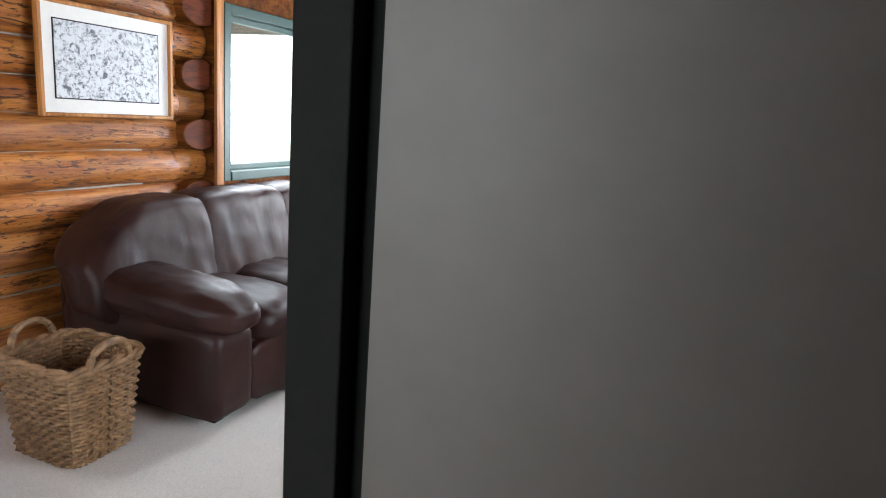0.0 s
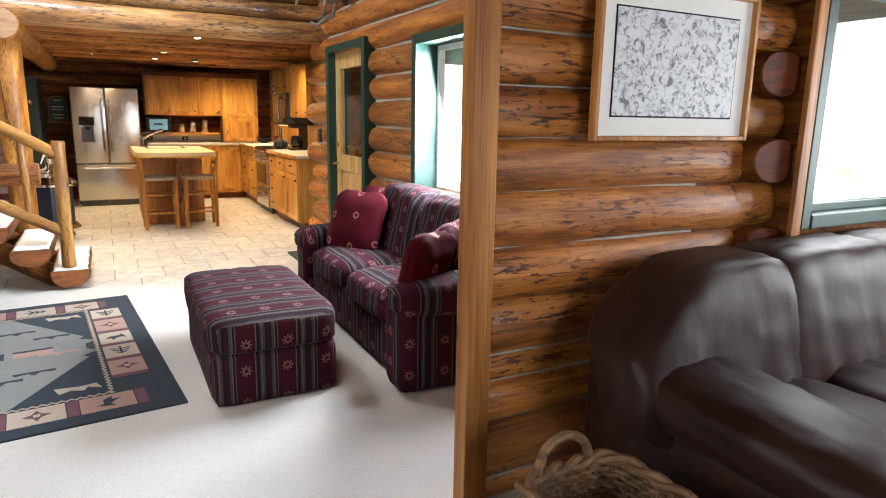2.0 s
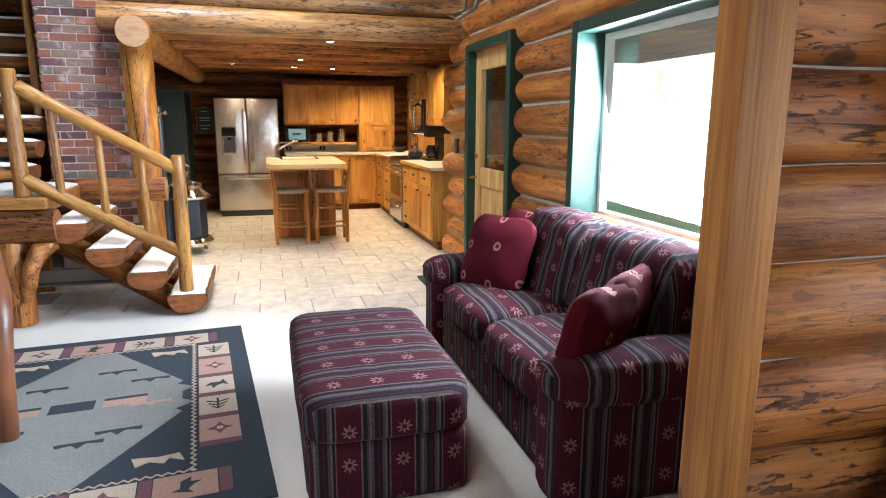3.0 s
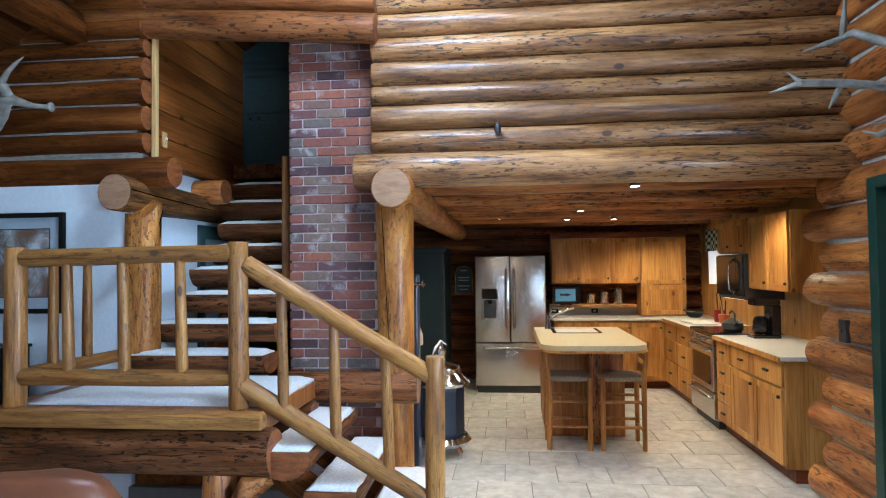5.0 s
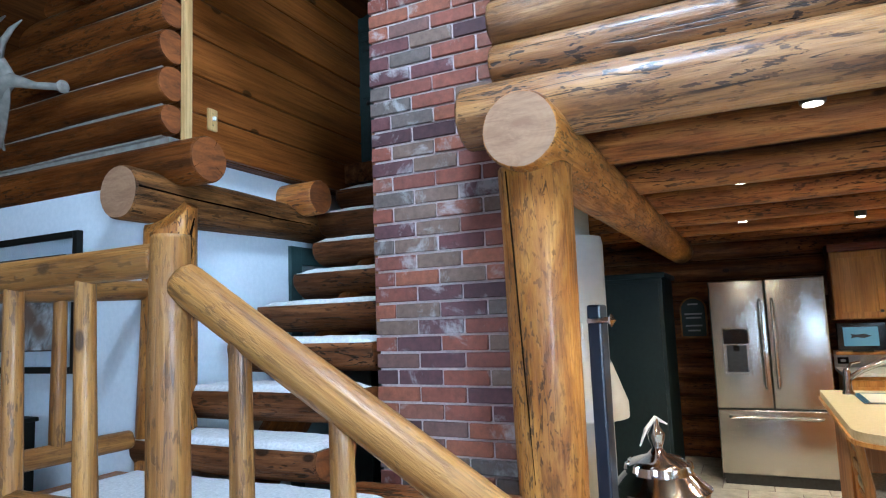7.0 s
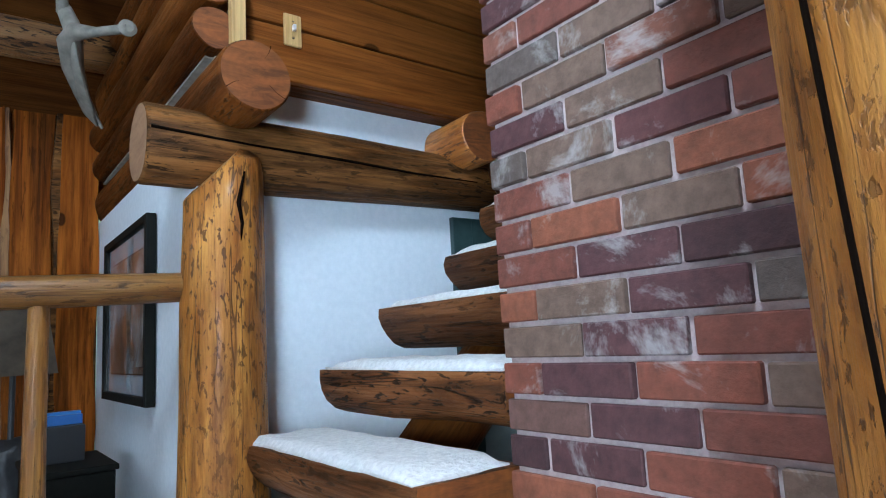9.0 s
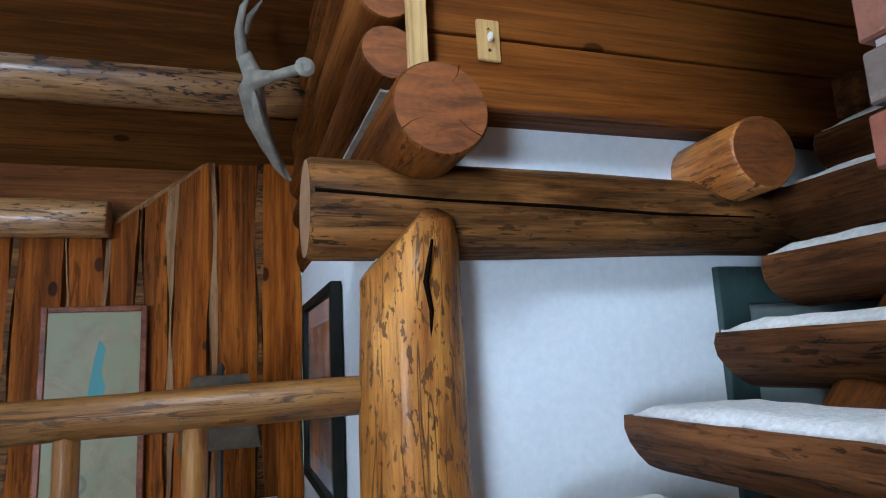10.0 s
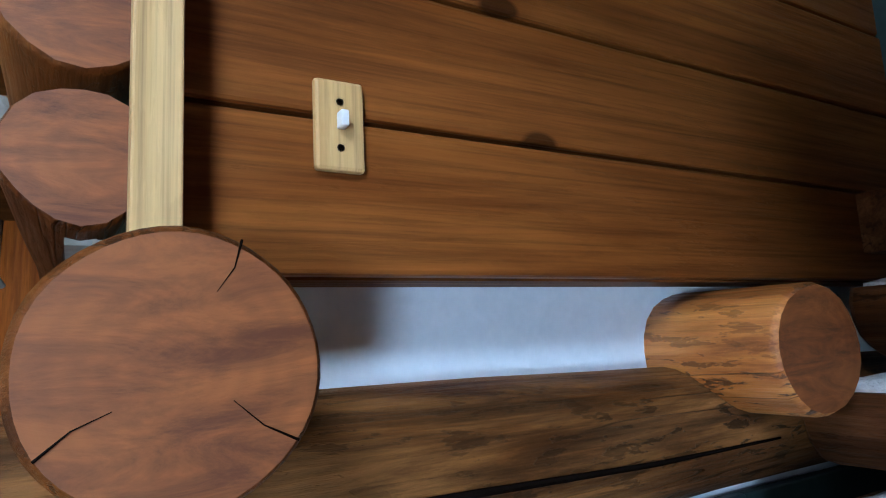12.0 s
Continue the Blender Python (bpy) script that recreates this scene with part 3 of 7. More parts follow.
def rake(x):
    return 2.40 if x > -5.9 else 2.40 + (-5.9 - x) * 0.76


def live_board(x0, x1, y0, y1, seed, mat, name, parent):
    bm = bmesh.new()
    n = 26
    cols = []
    for i in range(n + 1):
        f = i / n
        za = f * rake(x0)
        zb = f * rake(x1)
        wl = 0.022 * noise.noise((za * 2.3, seed, 0)) + 0.007 * noise.noise((za * 9, seed, 5))
        wr = 0.022 * noise.noise((zb * 2.3, seed + 11, 0)) + 0.007 * noise.noise((zb * 9, seed + 11, 5))
        cols.append([bm.verts.new(c) for c in ((x0 + wl, y0, za), (x1 + wr, y0, zb), (x1 + wr - 0.008, y1, zb), (x0 + wl + 0.008, y1, za))])
    for a, b in zip(cols, cols[1:]):
        for k in range(4):
            bm.faces.new((a[k], a[(k + 1) % 4], b[(k + 1) % 4], b[k]))
    bm.faces.new(cols[0]), bm.faces.new(cols[-1])
    bmesh.ops.recalc_face_normals(bm, faces=bm.faces[:])
    return part(name, bm, mat, parent)


x = -6.76
k = 0
while x < -5.36:
    w = random.uniform(0.12, 0.2)
    live_board(x, min(x + w, -5.35), -3.01, -2.962 - 0.012 * (k % 2), k * 3.7, PLANK_RED, "board", bw)
    live_board(x + w - 0.018, min(x + w + 0.022, -5.34), -3.01, -2.958 - 0.01 * (k % 2), k * 3.7 + 50, PLANK_EDGE if k % 3 else LOG_DARK, "board", bw)
    x += w + 0.012
    k += 1
# upright dark boarding above the slope, standing in for the ceiling from this view
tagged(link("wall_soffit", box(-6.9, -4.9, -3.09, -3.02, 2.36, 3.3), PLANK), "upright brown boards in place of the sloping ceiling", "wall", kind="structure")
bm = bmesh.new()
tube([Vector((-5.9, -2.985, 2.41)), Vector((-6.72, -2.985, 3.035))], 0.014, 6, bm)
tagged(link("trim_rake", bm, PLANK_EDGE), "narrow sloped trim strip", "trim", kind="structure")

# upper log wall over the kitchen, with its great bottom beam
UP = [2.366, 2.529, 2.696, 2.829, 2.992, 3.155, 3.32, 3.49, 3.66, 3.83, 4.0, 4.2]
log_wall("wall_upper", "y", -6.93, 0.31, 3.3, UP, (), (LOG_PALE, END_PALE), 0.02, (0.0, 0.0), "varnished pale log wall above the kitchen", 1.0, LOG_DARK, fill=0.975)
bb = tagged(new("log_beam"), "great varnished log beam carrying the upper wall", "beam", kind="structure")
log("log", (-6.90, 0.2, 2.256), (-6.90, 3.35, 2.245), 0.118, 0.112, (LOG_PALE, END_PALE), bb, wob=0.05, seg=20)
tb = tagged(new("log_tie"), "long log beam high above the stairs", "beam", kind="structure")
log("log", (-6.80, -1.76, 3.335), (-6.84, 0.36, 3.195), 0.1, 0.1, (LOG_TIE, END), tb, wob=0.06, seg=20)
tb = tagged(new("log_tie"), "upper log beam high above the stairs", "beam", kind="structure")
log("log", (-6.80, -1.4, 3.50), (-6.84, 0.36, 3.39), 0.095, 0.095, (LOG_TIE, END), tb, wob=0.06, seg=20)
lb = tagged(new("log_girder"), "log girder with a sawn round end on the post", "beam", kind="structure")
log("log", (-6.66, 0.478, 2.118), (-11.8, 0.478, 2.118), 0.13, 0.125, (LOG_POST, END_PALE), lb, wob=0.035, seg=26)
# roof and ceilings
bm = bmesh.new()
for y0, z0, y1, z1 in ((-3.3, 2.56, 0.14, 4.42), (3.6, 3.72, 0.14, 4.42)):
    f = [bm.verts.new(c) for c in ((-12.3, y0, z0), (-1.8, y0, z0), (-1.8, y1, z1), (-12.3, y1, z1))]
    f2 = [bm.verts.new(v.co + Vector((0, 0, 0.12))) for v in f]
    bm.faces.new(f), bm.faces.new(f2)
    for k in range(4):
        bm.faces.new((f[k], f[(k + 1) % 4], f2[(k + 1) % 4], f2[k]))
bmesh.ops.recalc_face_normals(bm, faces=bm.faces[:])
# Unseen frame round the added lamp; the roof has no opening here.
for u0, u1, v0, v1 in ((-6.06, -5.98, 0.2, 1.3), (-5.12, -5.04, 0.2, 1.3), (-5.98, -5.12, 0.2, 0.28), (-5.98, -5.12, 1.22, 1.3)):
    tagged(link("trim_skylight", box(u0, u1, v0, v1, 4.2, 4.29, 0.004), TRIM_WOOD), "light pine frame under the uncut roof, round an added lamp", "trim", kind="structure")
tagged(link("ceiling_roof", bm, ROOF_BOARD), "dark brown boarded sloping ceiling", "ceiling", kind="structure")
for y, zz, r in ((-2.62, 2.98, 0.122), (-1.72, 3.27, 0.12), (-0.9, 3.7, 0.12)):
    p = tagged(new("log_purlin"), "round roof purlin log", "beam", kind="structure")
    log("log", (-6.8, y, zz), (-1.85, y, zz), r, r * 0.95, (LOG_PALE if y < -2 else LOG_RED, END_PALE), p, wob=0.06)
p = tagged(new("log_plate"), "short log plate over the boards", "beam", kind="structure")
log("log", (-5.93, -2.90, 2.44), (-4.2, -2.90, 2.43), 0.085, 0.085, (LOG_PALE, END_PALE), p, wob=0.09)
slab("ceiling_den", "brown boarded den ceiling", PLANK, -1.84, 3.3, -3.1, 5.7, 2.66, 2.75, "ceiling")
# Unseen gable, with an opening made up to go with its lamp.
bm = bmesh.new()
for b0, b1, z0, z1 in ((-3.1, -1.4, 2.75, 4.6), (1.8, 3.6, 2.75, 4.6), (-1.4, 1.8, 2.75, 2.95), (-1.4, 1.8, 3.95, 4.6)):
    box(-1.86, -1.80, b0, b1, z0, z1, bm=bm)
tagged(link("wall_gable", bm, PLANK), "unseen brown boarded gable with a guessed high opening", "wall", kind="structure")
# The boards' dark colour stands for shade in the recesses between the joists.
slab("ceiling_kitchen", "kitchen ceiling boards darkened for the shade between the joists", PLANK_SHADE, -12.2, -6.98, 0.5, 4.1, 2.325, 2.46, "ceiling")
slab("ceiling_kitchen", "kitchen ceiling boards darkened for the shade between the joists", PLANK_SHADE, -12.2, -9.1, -0.4, 0.5, 2.325, 2.46, "ceiling")
for x in (-7.5, -8.3, -9.1, -9.9, -10.7, -11.5):
    p = tagged(new("log_joist"), "round log ceiling joist in the kitchen", "beam", kind="structure", group="kitchen ceiling joists")
    log("log", (x, 0.5 if x > -9 else -0.34, 2.235), (x, 4.0, 2.235), 0.086, 0.082, (LOG_JOIST, END), p, wob=0.08)
# kitchen walls
log_wall("wall_kitchen_back", "y", -12.0, -0.4, 4.0, courses(0, 2.35, 0.2), (), (LOG_TIE, END), 0.02, (0.0, 0.0), "red-brown log wall behind the refrigerator", core=LOG_DARK)
# The honey colour stands in for warm light on the wall below the cabinets.
slab("wall_kitchen_north", "wooden kitchen wall coloured honey for the warm glow behind the counters", CABINET, -12.1, -7.2, 3.86, 4.0, 0, 2.4)
slab("wall_kitchen_jog", "short wooden wall beside the counter end", PLANK, -7.3, -7.2, 3.45, 3.9, 0, 2.4)
slab("wall_kitchen_south", "dark wall behind the wood stove", GREEN_DARK, -12.1, -7.9, -0.45, -0.35, 0, 2.4)
slab("wall_stair_top", "dark green wall above the stairs", GREEN_DARK, -8.52, -8.45, -1.36, 0.55, 2.556, 4.4)
du = tagged(link("door_upper", box(-8.45, -8.41, -1.30, -0.5, 2.56, 3.66, 0.004), GREEN_DARK), "dark green panelled door at the top of the stairs", "door", kind="structure")
for z0, z1 in ((2.62, 2.98), (3.06, 3.3), (3.4, 3.44), (3.47, 3.51), (3.54, 3.58)):
    part("panel", box(-8.41, -8.396, -1.22, -0.58, z0, z1, 0.006), GREEN_DARK, du)
for y in (-1.16, -1.08):
    part("knob", lathe([(0.012, 0.0), (0.02, 0.012), (0.0, 0.026)], 10), IRON, du).matrix_local = pose(-8.396, y, 3.02, 0, 90, 0)
slab("wall_upper_side", "dark wall beside the upper stairs", GREEN_DARK, -9.0, -7.9, 0.55, 0.62, 2.45, 4.4)
slab("floor_upper", "dark wooden upper landing", TREAD_WOOD, -9.0, -8.2, -1.36, 0.5, 2.43, 2.555, "floor")
slab("wall_under", "dark wall behind the stairs", PLANK, -9.4, -9.3, -1.5, -0.3, 0, 2.4)


# ---- outdoors ----
def leafy(name, pale, green, strength, scale):
    """Foliage and sky that glow by themselves in place of daylight, bright and overexposed."""
    m = material(name, (0, 0, 0), 1.0)
    b = m.node_tree.nodes["Principled BSDF"]
    v = coords(m, (1, 1, 1), False)
    n = nd(m, "ShaderNodeTexNoise", Scale=scale, Detail=6.0, Roughness=0.7)
    lk(m, v, n.inputs[0])
    lk(m, ramp(m, n.outputs[0], [(0.36, green), (0.56, pale)]), b.inputs["Emission Color"])
    b.inputs["Emission Strength"].default_value = strength
    return m


slab("ground", "grass ground outside", noisy("grass", (0.05, 0.09, 0.03), (0.1, 0.15, 0.05), 20, 0.95, 0.3), -60, 60, -60, 60, -0.5, -0.35, "ground")
tagged(link("backdrop_north", box(-30, 20, 9.0, 9.1, -0.35, 13), leafy("bright trees and sky", (0.95, 1.0, 1.0), (0.5, 0.68, 0.42), 2.4, 1.3)), "overexposed trees and sky outside", "backdrop", kind="structure")
tagged(link("backdrop_south", box(-30, 20, -14.1, -14.0, -0.35, 13), leafy("green trees", (0.75, 0.95, 0.7), (0.1, 0.25, 0.06), 1.3, 1.2)), "glowing backdrop of green trees outside", "backdrop", kind="structure")
pr = tagged(new("porch_roof"), "brown boarded porch roof outside the windows", "porch roof", kind="structure")
part("soffit", box(-8.0, -1.95, 3.6, 5.9, 2.12, 2.2), PLANK, pr)
log("post", (-4.6, 5.7, -0.35), (-4.6, 5.7, 2.15), 0.11, 0.1, (LOG_RED, END), pr)


# ---- windows and doors ----
def window(name, axis, at, a0, a1, z0, z1, width, depth, label, bars=(), out=1, pane_back=0.03):
    """A framed window in a wall along an axis; out: which way outdoors lies."""
    w = tagged(new(name), label, "window", kind="structure")

    def b(u0, u1, v0, v1, d0, d1, bev=0.004):
        d0, d1 = sorted((at + out * d0, at + out * d1))
        return box(u0, u1, d0, d1, v0, v1, bev) if axis == "x" else box(d0, d1, u0, u1, v0, v1, bev)
    part("window_frame", b(a0, a0 + width, z0, z1, 0, depth), GREEN_TRIM, w)
    part("window_frame", b(a1 - width, a1, z0, z1, 0, depth), GREEN_TRIM, w)
    part("window_frame", b(a0 + width, a1 - width, z1 - width, z1, 0.002, depth), GREEN_TRIM, w)
    part("window_sill", b(a0 + width, a1 - width, z0, z0 + width, -0.008, depth), GREEN_TRIM, w)
    i0, i1, y0, y1 = a0 + width, a1 - width, z0 + width, z1 - width
    for u0, u1, v0, v1 in ((i0, i0 + 0.035, y0, y1), (i1 - 0.035, i1, y0, y1), (i0 + 0.035, i1 - 0.035, y0, y0 + 0.035), (i0 + 0.035, i1 - 0.035, y1 - 0.035, y1)):
        part("sash", b(u0, u1, v0, v1, depth - 0.06, depth - 0.01, 0.003), PAPER if name == "window_2" else GREEN_TRIM, w)
    for u0, u1, v0, v1 in bars:
        part("glazing_bar", b(u0, u1, v0, v1, depth - 0.065, depth - 0.012, 0.003), GREEN_TRIM, w)
    p = part("pane", b(i0, i1, y0, y1, depth - 0.036, depth - 0.03, 0), GLASS, w)
    p.visible_shadow = False
    return w


window("window_1", "y", -1.735, WIN1[0], WIN1[1], WIN1[2] - 0.03, WIN1[3], 0.06, 0.13, "den window in a dark green frame", out=-1)
window("window_2", "x", 3.215, WIN2[0] - 0.02, WIN2[1], WIN2[2] - 0.01, WIN2[3] + 0.01, 0.07, 0.24, "large window in a dark green frame")
window("window_3", "x", 5.50, WIN3[0] - 0.02, WIN3[1] + 0.02, WIN3[2], WIN3[3], 0.09, 0.16, "tall double window in a dark green frame", ((-0.57, -0.48, 0.81, 2.0), (-1.0, -0.57, 1.34, 1.36), (-0.48, -0.03, 1.34, 1.36)))

# Unseen window, added to go with the east lamp.
window("window_5", "y", 3.19, WIN5[0], WIN5[1], WIN5[2], WIN5[3], 0.07, 0.15, "unseen den window added for its light, in a dark green frame", ((3.22, 3.28, 0.97, 2.03),))

door = tagged(new("door_1"), "closed honey pine door with an upper window, dark green frame", "door", kind="structure")
part("door_frame", box(-6.555, -6.47, 3.215, 3.45, 0, 2.085, 0.004), GREEN_TRIM, door)
part("door_frame", box(-5.545, -5.46, 3.215, 3.45, 0, 2.085, 0.004), GREEN_TRIM, door)
part("door_frame", box(-6.47, -5.545, 3.213, 3.45, 2.02, 2.085, 0.004), GREEN_TRIM, door)
lf = part("door_leaf", box(-6.465, -6.33, 3.29, 3.34, 0.012, 2.012, 0.004), TRIM_WOOD, door)
for u0, u1, v0, v1 in ((-5.685, -5.55, 0.012, 2.012), (-6.33, -5.685, 1.86, 2.012), (-6.33, -5.685, 0.86, 1.02), (-6.33, -5.685, 0.012, 0.25)):
    part("rail", box(u0, u1, 3.291, 3.34, v0, v1, 0.004), TRIM_WOOD, lf)
part("panel", box(-6.33, -5.685, 3.31, 3.33, 0.25, 0.86), TRIM_WOOD, lf)
p = part("pane", box(-6.33, -5.685, 3.312, 3.318, 1.02, 1.86), GLASS, lf)
p.visible_shadow = False
part("door_handle", tube([(-6.41, 3.29, 0.93), (-6.41, 3.23, 0.93), (-6.34, 3.225, 0.93)], 0.012, 10), BRASS, door, "brass lever handle", True)
part("deadbolt", tube([(-6.41, 3.29, 1.12), (-6.41, 3.255, 1.12)], 0.026, 14), BRASS, door, "brass deadbolt", True)
mat = tagged(link("door_mat", box(-6.5, -5.35, 2.75, 3.2, 0.0, 0.02, 0.006), noisy("dark green mat", (0.012, 0.03, 0.02), (0.03, 0.05, 0.035), 200, 0.95, 0.6)), "dark green ribbed door mat on the floor", "door mat")

d3 = tagged(new("door_3"), "dark green framed door below the stairs", "door", kind="structure")
part("door_frame", box(-7.86, -7.76, -1.36, -1.335, 0, 1.99, 0.004), GREEN_DARK, d3)
part("door_frame", box(-8.7, -8.62, -1.36, -1.335, 0, 1.99, 0.004), GREEN_DARK, d3)
part("door_frame", box(-8.62, -7.86, -1.36, -1.337, 1.88, 1.99, 0.004), GREEN_DARK, d3)
part("door_leaf", box(-8.62, -7.86, -1.36, -1.35, 0, 1.88), noisy("grey-green door paint", (0.2, 0.25, 0.25), (0.24, 0.29, 0.29), 20, 0.4, 0.03), d3)
d2 = tagged(new("door_2"), "dark green boarded door at the stair head", "door", kind="structure")
for k in range(4):
    part("board", box(-8.998, -8.965, -1.36 + 0.2 * k + 0.003, -1.36 + 0.2 * (k + 1) - 0.003, 2.56, 4.0, 0.004), GREEN_DARK, d2)
part("batten", box(-8.965, -8.94, -1.35, -0.57, 3.72, 3.84, 0.004), GREEN_DARK, d2)
part("latch", box(-8.95, -8.92, -1.2, -1.17, 3.05, 3.15, 0.004), IRON, d2)


# ---- stairs ----
def fleece_pad(x0, x1, y0, y1, z, seed, thick=0.028):
    """A soft carpet pad with an uneven, ragged edge."""
    bm = bmesh.new()
    n = 14
    g = [[None] * (n + 1) for _ in range(n + 1)]
    for i in range(n + 1):
        for j in range(n + 1):
            u, v = i / n, j / n
            x, y = x0 + (x1 - x0) * u, y0 + (y1 - y0) * v
            e = min(u, 1 - u, v, 1 - v)
            x += 0.012 * noise.noise((y * 14, seed, u * 2)) * (1 if e == 0 else 0)
            y += 0.012 * noise.noise((x * 14, seed + 7, v * 2)) * (1 if e == 0 else 0)
            h = thick * (0.25 if e == 0 else (0.85 if e < 0.08 else 1.0)) + 0.006 * noise.noise((x * 22, y * 22, seed))
            g[i][j] = bm.verts.new((x, y, z + h))
    for i in range(n):
        for j in range(n):
            bm.faces.new((g[i][j], g[i + 1][j], g[i + 1][j + 1], g[i][j + 1])).smooth = True
    rim = [g[i][0] for i in range(n + 1)] + [g[n][j] for j in range(1, n + 1)] + [g[i][n] for i in range(n - 1, -1, -1)] + [g[0][j] for j in range(n - 1, 0, -1)]
    low = [bm.verts.new((v.co.x, v.co.y, z - 0.004)) for v in rim]
    for k in range(len(rim)):
        bm.faces.new((rim[k], low[k], low[(k + 1) % len(rim)], rim[(k + 1) % len(rim)]))
    bmesh.ops.recalc_face_normals(bm, faces=bm.faces[:])
    return bm


def tread(name, p0, p1, top, depth, label, group, mats):
    """A half-log step with a carpet pad on its sawn top."""
    p0, p1 = Vector(p0), Vector(p1)
    t = thing(name, label, "stair tread", (0, 0, 0), group=group)
    r = depth * 0.54
    z = top - 0.026 - 0.2 * r
    log("half_log", (p0.x, p0.y, z), (p1.x, p1.y, z), r, r * random.uniform(0.94, 1.03), mats, t, wob=0.12, flat=0.2, oval=0.78, seg=20)
    w = 0.46 * depth
    if abs(p1.x - p0.x) > abs(p1.y - p0.y):
        bm = fleece_pad(min(p0.x, p1.x) + 0.02, max(p0.x, p1.x) - 0.02, p0.y - w, p0.y + w, top - 0.028, top * 13)
    else:
        bm = fleece_pad(p0.x - w, p0.x + w, min(p0.y, p1.y) + 0.02, max(p0.y, p1.y) - 0.02, top - 0.028, top * 13)
    part("carpet_pad", bm, FLEECE, t, "white fleecy carpet pad")
    return t


for i, (y, top) in enumerate(((0.84, 0.19), (0.59, 0.375), (0.335, 0.56), (0.10, 0.745))):
    tread("stair_tread", (-5.77, y, 0), (-6.78, y, 0), top, 0.265, "half-log stair tread with a white carpet pad", "lower stair treads", (TREAD_WOOD, END))
for i, (x, top, y0) in enumerate(((-6.82, 1.085, -1.34), (-6.99, 1.275, -1.24), (-7.21, 1.465, -1.17), (-7.44, 1.645, -1.17), (-7.71, 1.825, -1.17), (-7.91, 2.02, -1.17), (-8.0, 2.205, -1.2), (-8.17, 2.38, -1.2))):
    tread("stair_tread", (x, y0 - random.uniform(0, 0.03), 0), (x, -0.36, 0), top, 0.26, "dark half-log stair tread with a white carpet pad", "upper stair treads", (TREAD_WOOD, END))
st = thing("stair_stringer", "sloping log carrying the lower treads", "stringer")
log("log", (-6.02, 0.86, -0.02), (-6.02, -0.1, 0.62), 0.085, 0.085, (LOG_RED, END), st)
st = thing("stair_stringer", "sloping log carrying the lower treads", "stringer")
log("log", (-6.55, 0.86, -0.02), (-6.55, -0.1, 0.62), 0.085, 0.085, (LOG_RED, END), st)
st = thing("stair_stringer", "sloping log carrying the upper treads", "stringer")
log("log", (-6.85, -0.85, 0.82), (-8.3, -0.85, 2.2), 0.1, 0.1, (LOG_RED, END), st)
st = thing("stair_side_board", "slim upright pole beside the chimney", "pole")
log("pole", (-7.30, -0.43, 1.3), (-7.30, -0.43, 2.45), 0.035, 0.03, (PEELED, END_PALE), st)

landing = thing("stair_landing", "wooden stair landing carried by logs, with white carpet", "landing")
part("platform", box(-6.78, -5.80, -1.52, -0.02, 0.80, 0.905, 0.006), POST_WOOD, landing)
part("edge_board", box(-5.80, -5.725, -1.56, 0.01, 0.832, 0.908, 0.014, 3), PEELED_BOARD, landing, smooth=True)
log("log", (-5.83, -1.62, 0.71), (-5.83, 0.04, 0.71), 0.125, 0.118, (TREAD_WOOD, END), landing, "large log below the landing edge", wob=0.06, seg=20)
log("log", (-6.6, -1.55, 0.70), (-6.6, 0.0, 0.70), 0.1, 0.1, (TREAD_WOOD, END), landing)
part("carpet_pad", fleece_pad(-6.76, -5.93, -1.40, -0.03, 0.905, 3.0, 0.035), FLEECE, landing, "white fleecy carpet pad")
burl = thing("burl_post", "gnarled peeled post with burls below the landing", "post")
log("post", (-5.86, -0.27, 0.0), (-5.86, -0.26, 0.62), 0.095, 0.085, (LOG, END), burl, wob=0.25)
part("burl", tube([(-5.80, -0.2, 0.18), (-5.76, -0.16, 0.3), (-5.77, -0.14, 0.42), (-5.81, -0.08, 0.54), (-5.86, 0.0, 0.58)], [0.03, 0.05, 0.055, 0.065, 0.05], 12), LOG, burl, smooth=True)
part("burl", tube([(-5.83, -0.36, 0.02), (-5.77, -0.35, 0.08), (-5.74, -0.34, 0.16), (-5.8, -0.33, 0.22)], [0.05, 0.075, 0.07, 0.03], 12), LOG_DARK, burl, smooth=True)
# Board panel put in for the darkness seen under the landing.
slab("wall_below_stairs", "brown boards standing for the shaded space below the landing", PLANK, -6.85, -6.80, -1.5, -0.33, 0, 0.8)
ht = thing("baseboard_heater", "grey metal baseboard heater below the stairs", "heater")
part("casing", box(-6.79, -6.72, -1.3, 0.35, 0.06, 0.2, 0.008), GREY_PAINT, ht)
part("louvre", box(-6.725, -6.712, -1.28, 0.33, 0.08, 0.1), IRON, ht)


# ---- railing ----
def pole(name, p0, p1, r, parent, r1=None):
    return log(name, p0, p1, r, r1 or r * 0.94, (PEELED, END_PALE), parent, wob=0.1, seg=12, step=0.12)


rl = thing("stair_railing", "peeled pine pole railing with newel posts", "railing")
pole("newel_post", (-5.88, -0.17, 0.905), (-5.88, -0.17, 1.755), 0.052, rl)
pole("newel_post", (-5.85, 0.835, 0.18), (-5.85, 0.842, 1.18), 0.05, rl)
pole("newel_post", (-5.88, -1.40, 0.905), (-5.88, -1.40, 1.745), 0.056, rl)
pole("top_rail", (-5.88, -1.36, 1.685), (-5.88, -0.2, 1.70), 0.046, rl)
pole("bottom_rail", (-5.88, -1.36, 1.06), (-5.88, -0.2, 1.06), 0.045, rl)
pole("top_rail", (-5.885, -0.13, 1.64), (-5.855, 0.83, 1.075), 0.05, rl, 0.044)
pole("bottom_rail", (-5.885, -0.15, 1.02), (-5.855, 0.81, 0.47), 0.05, rl, 0.044)
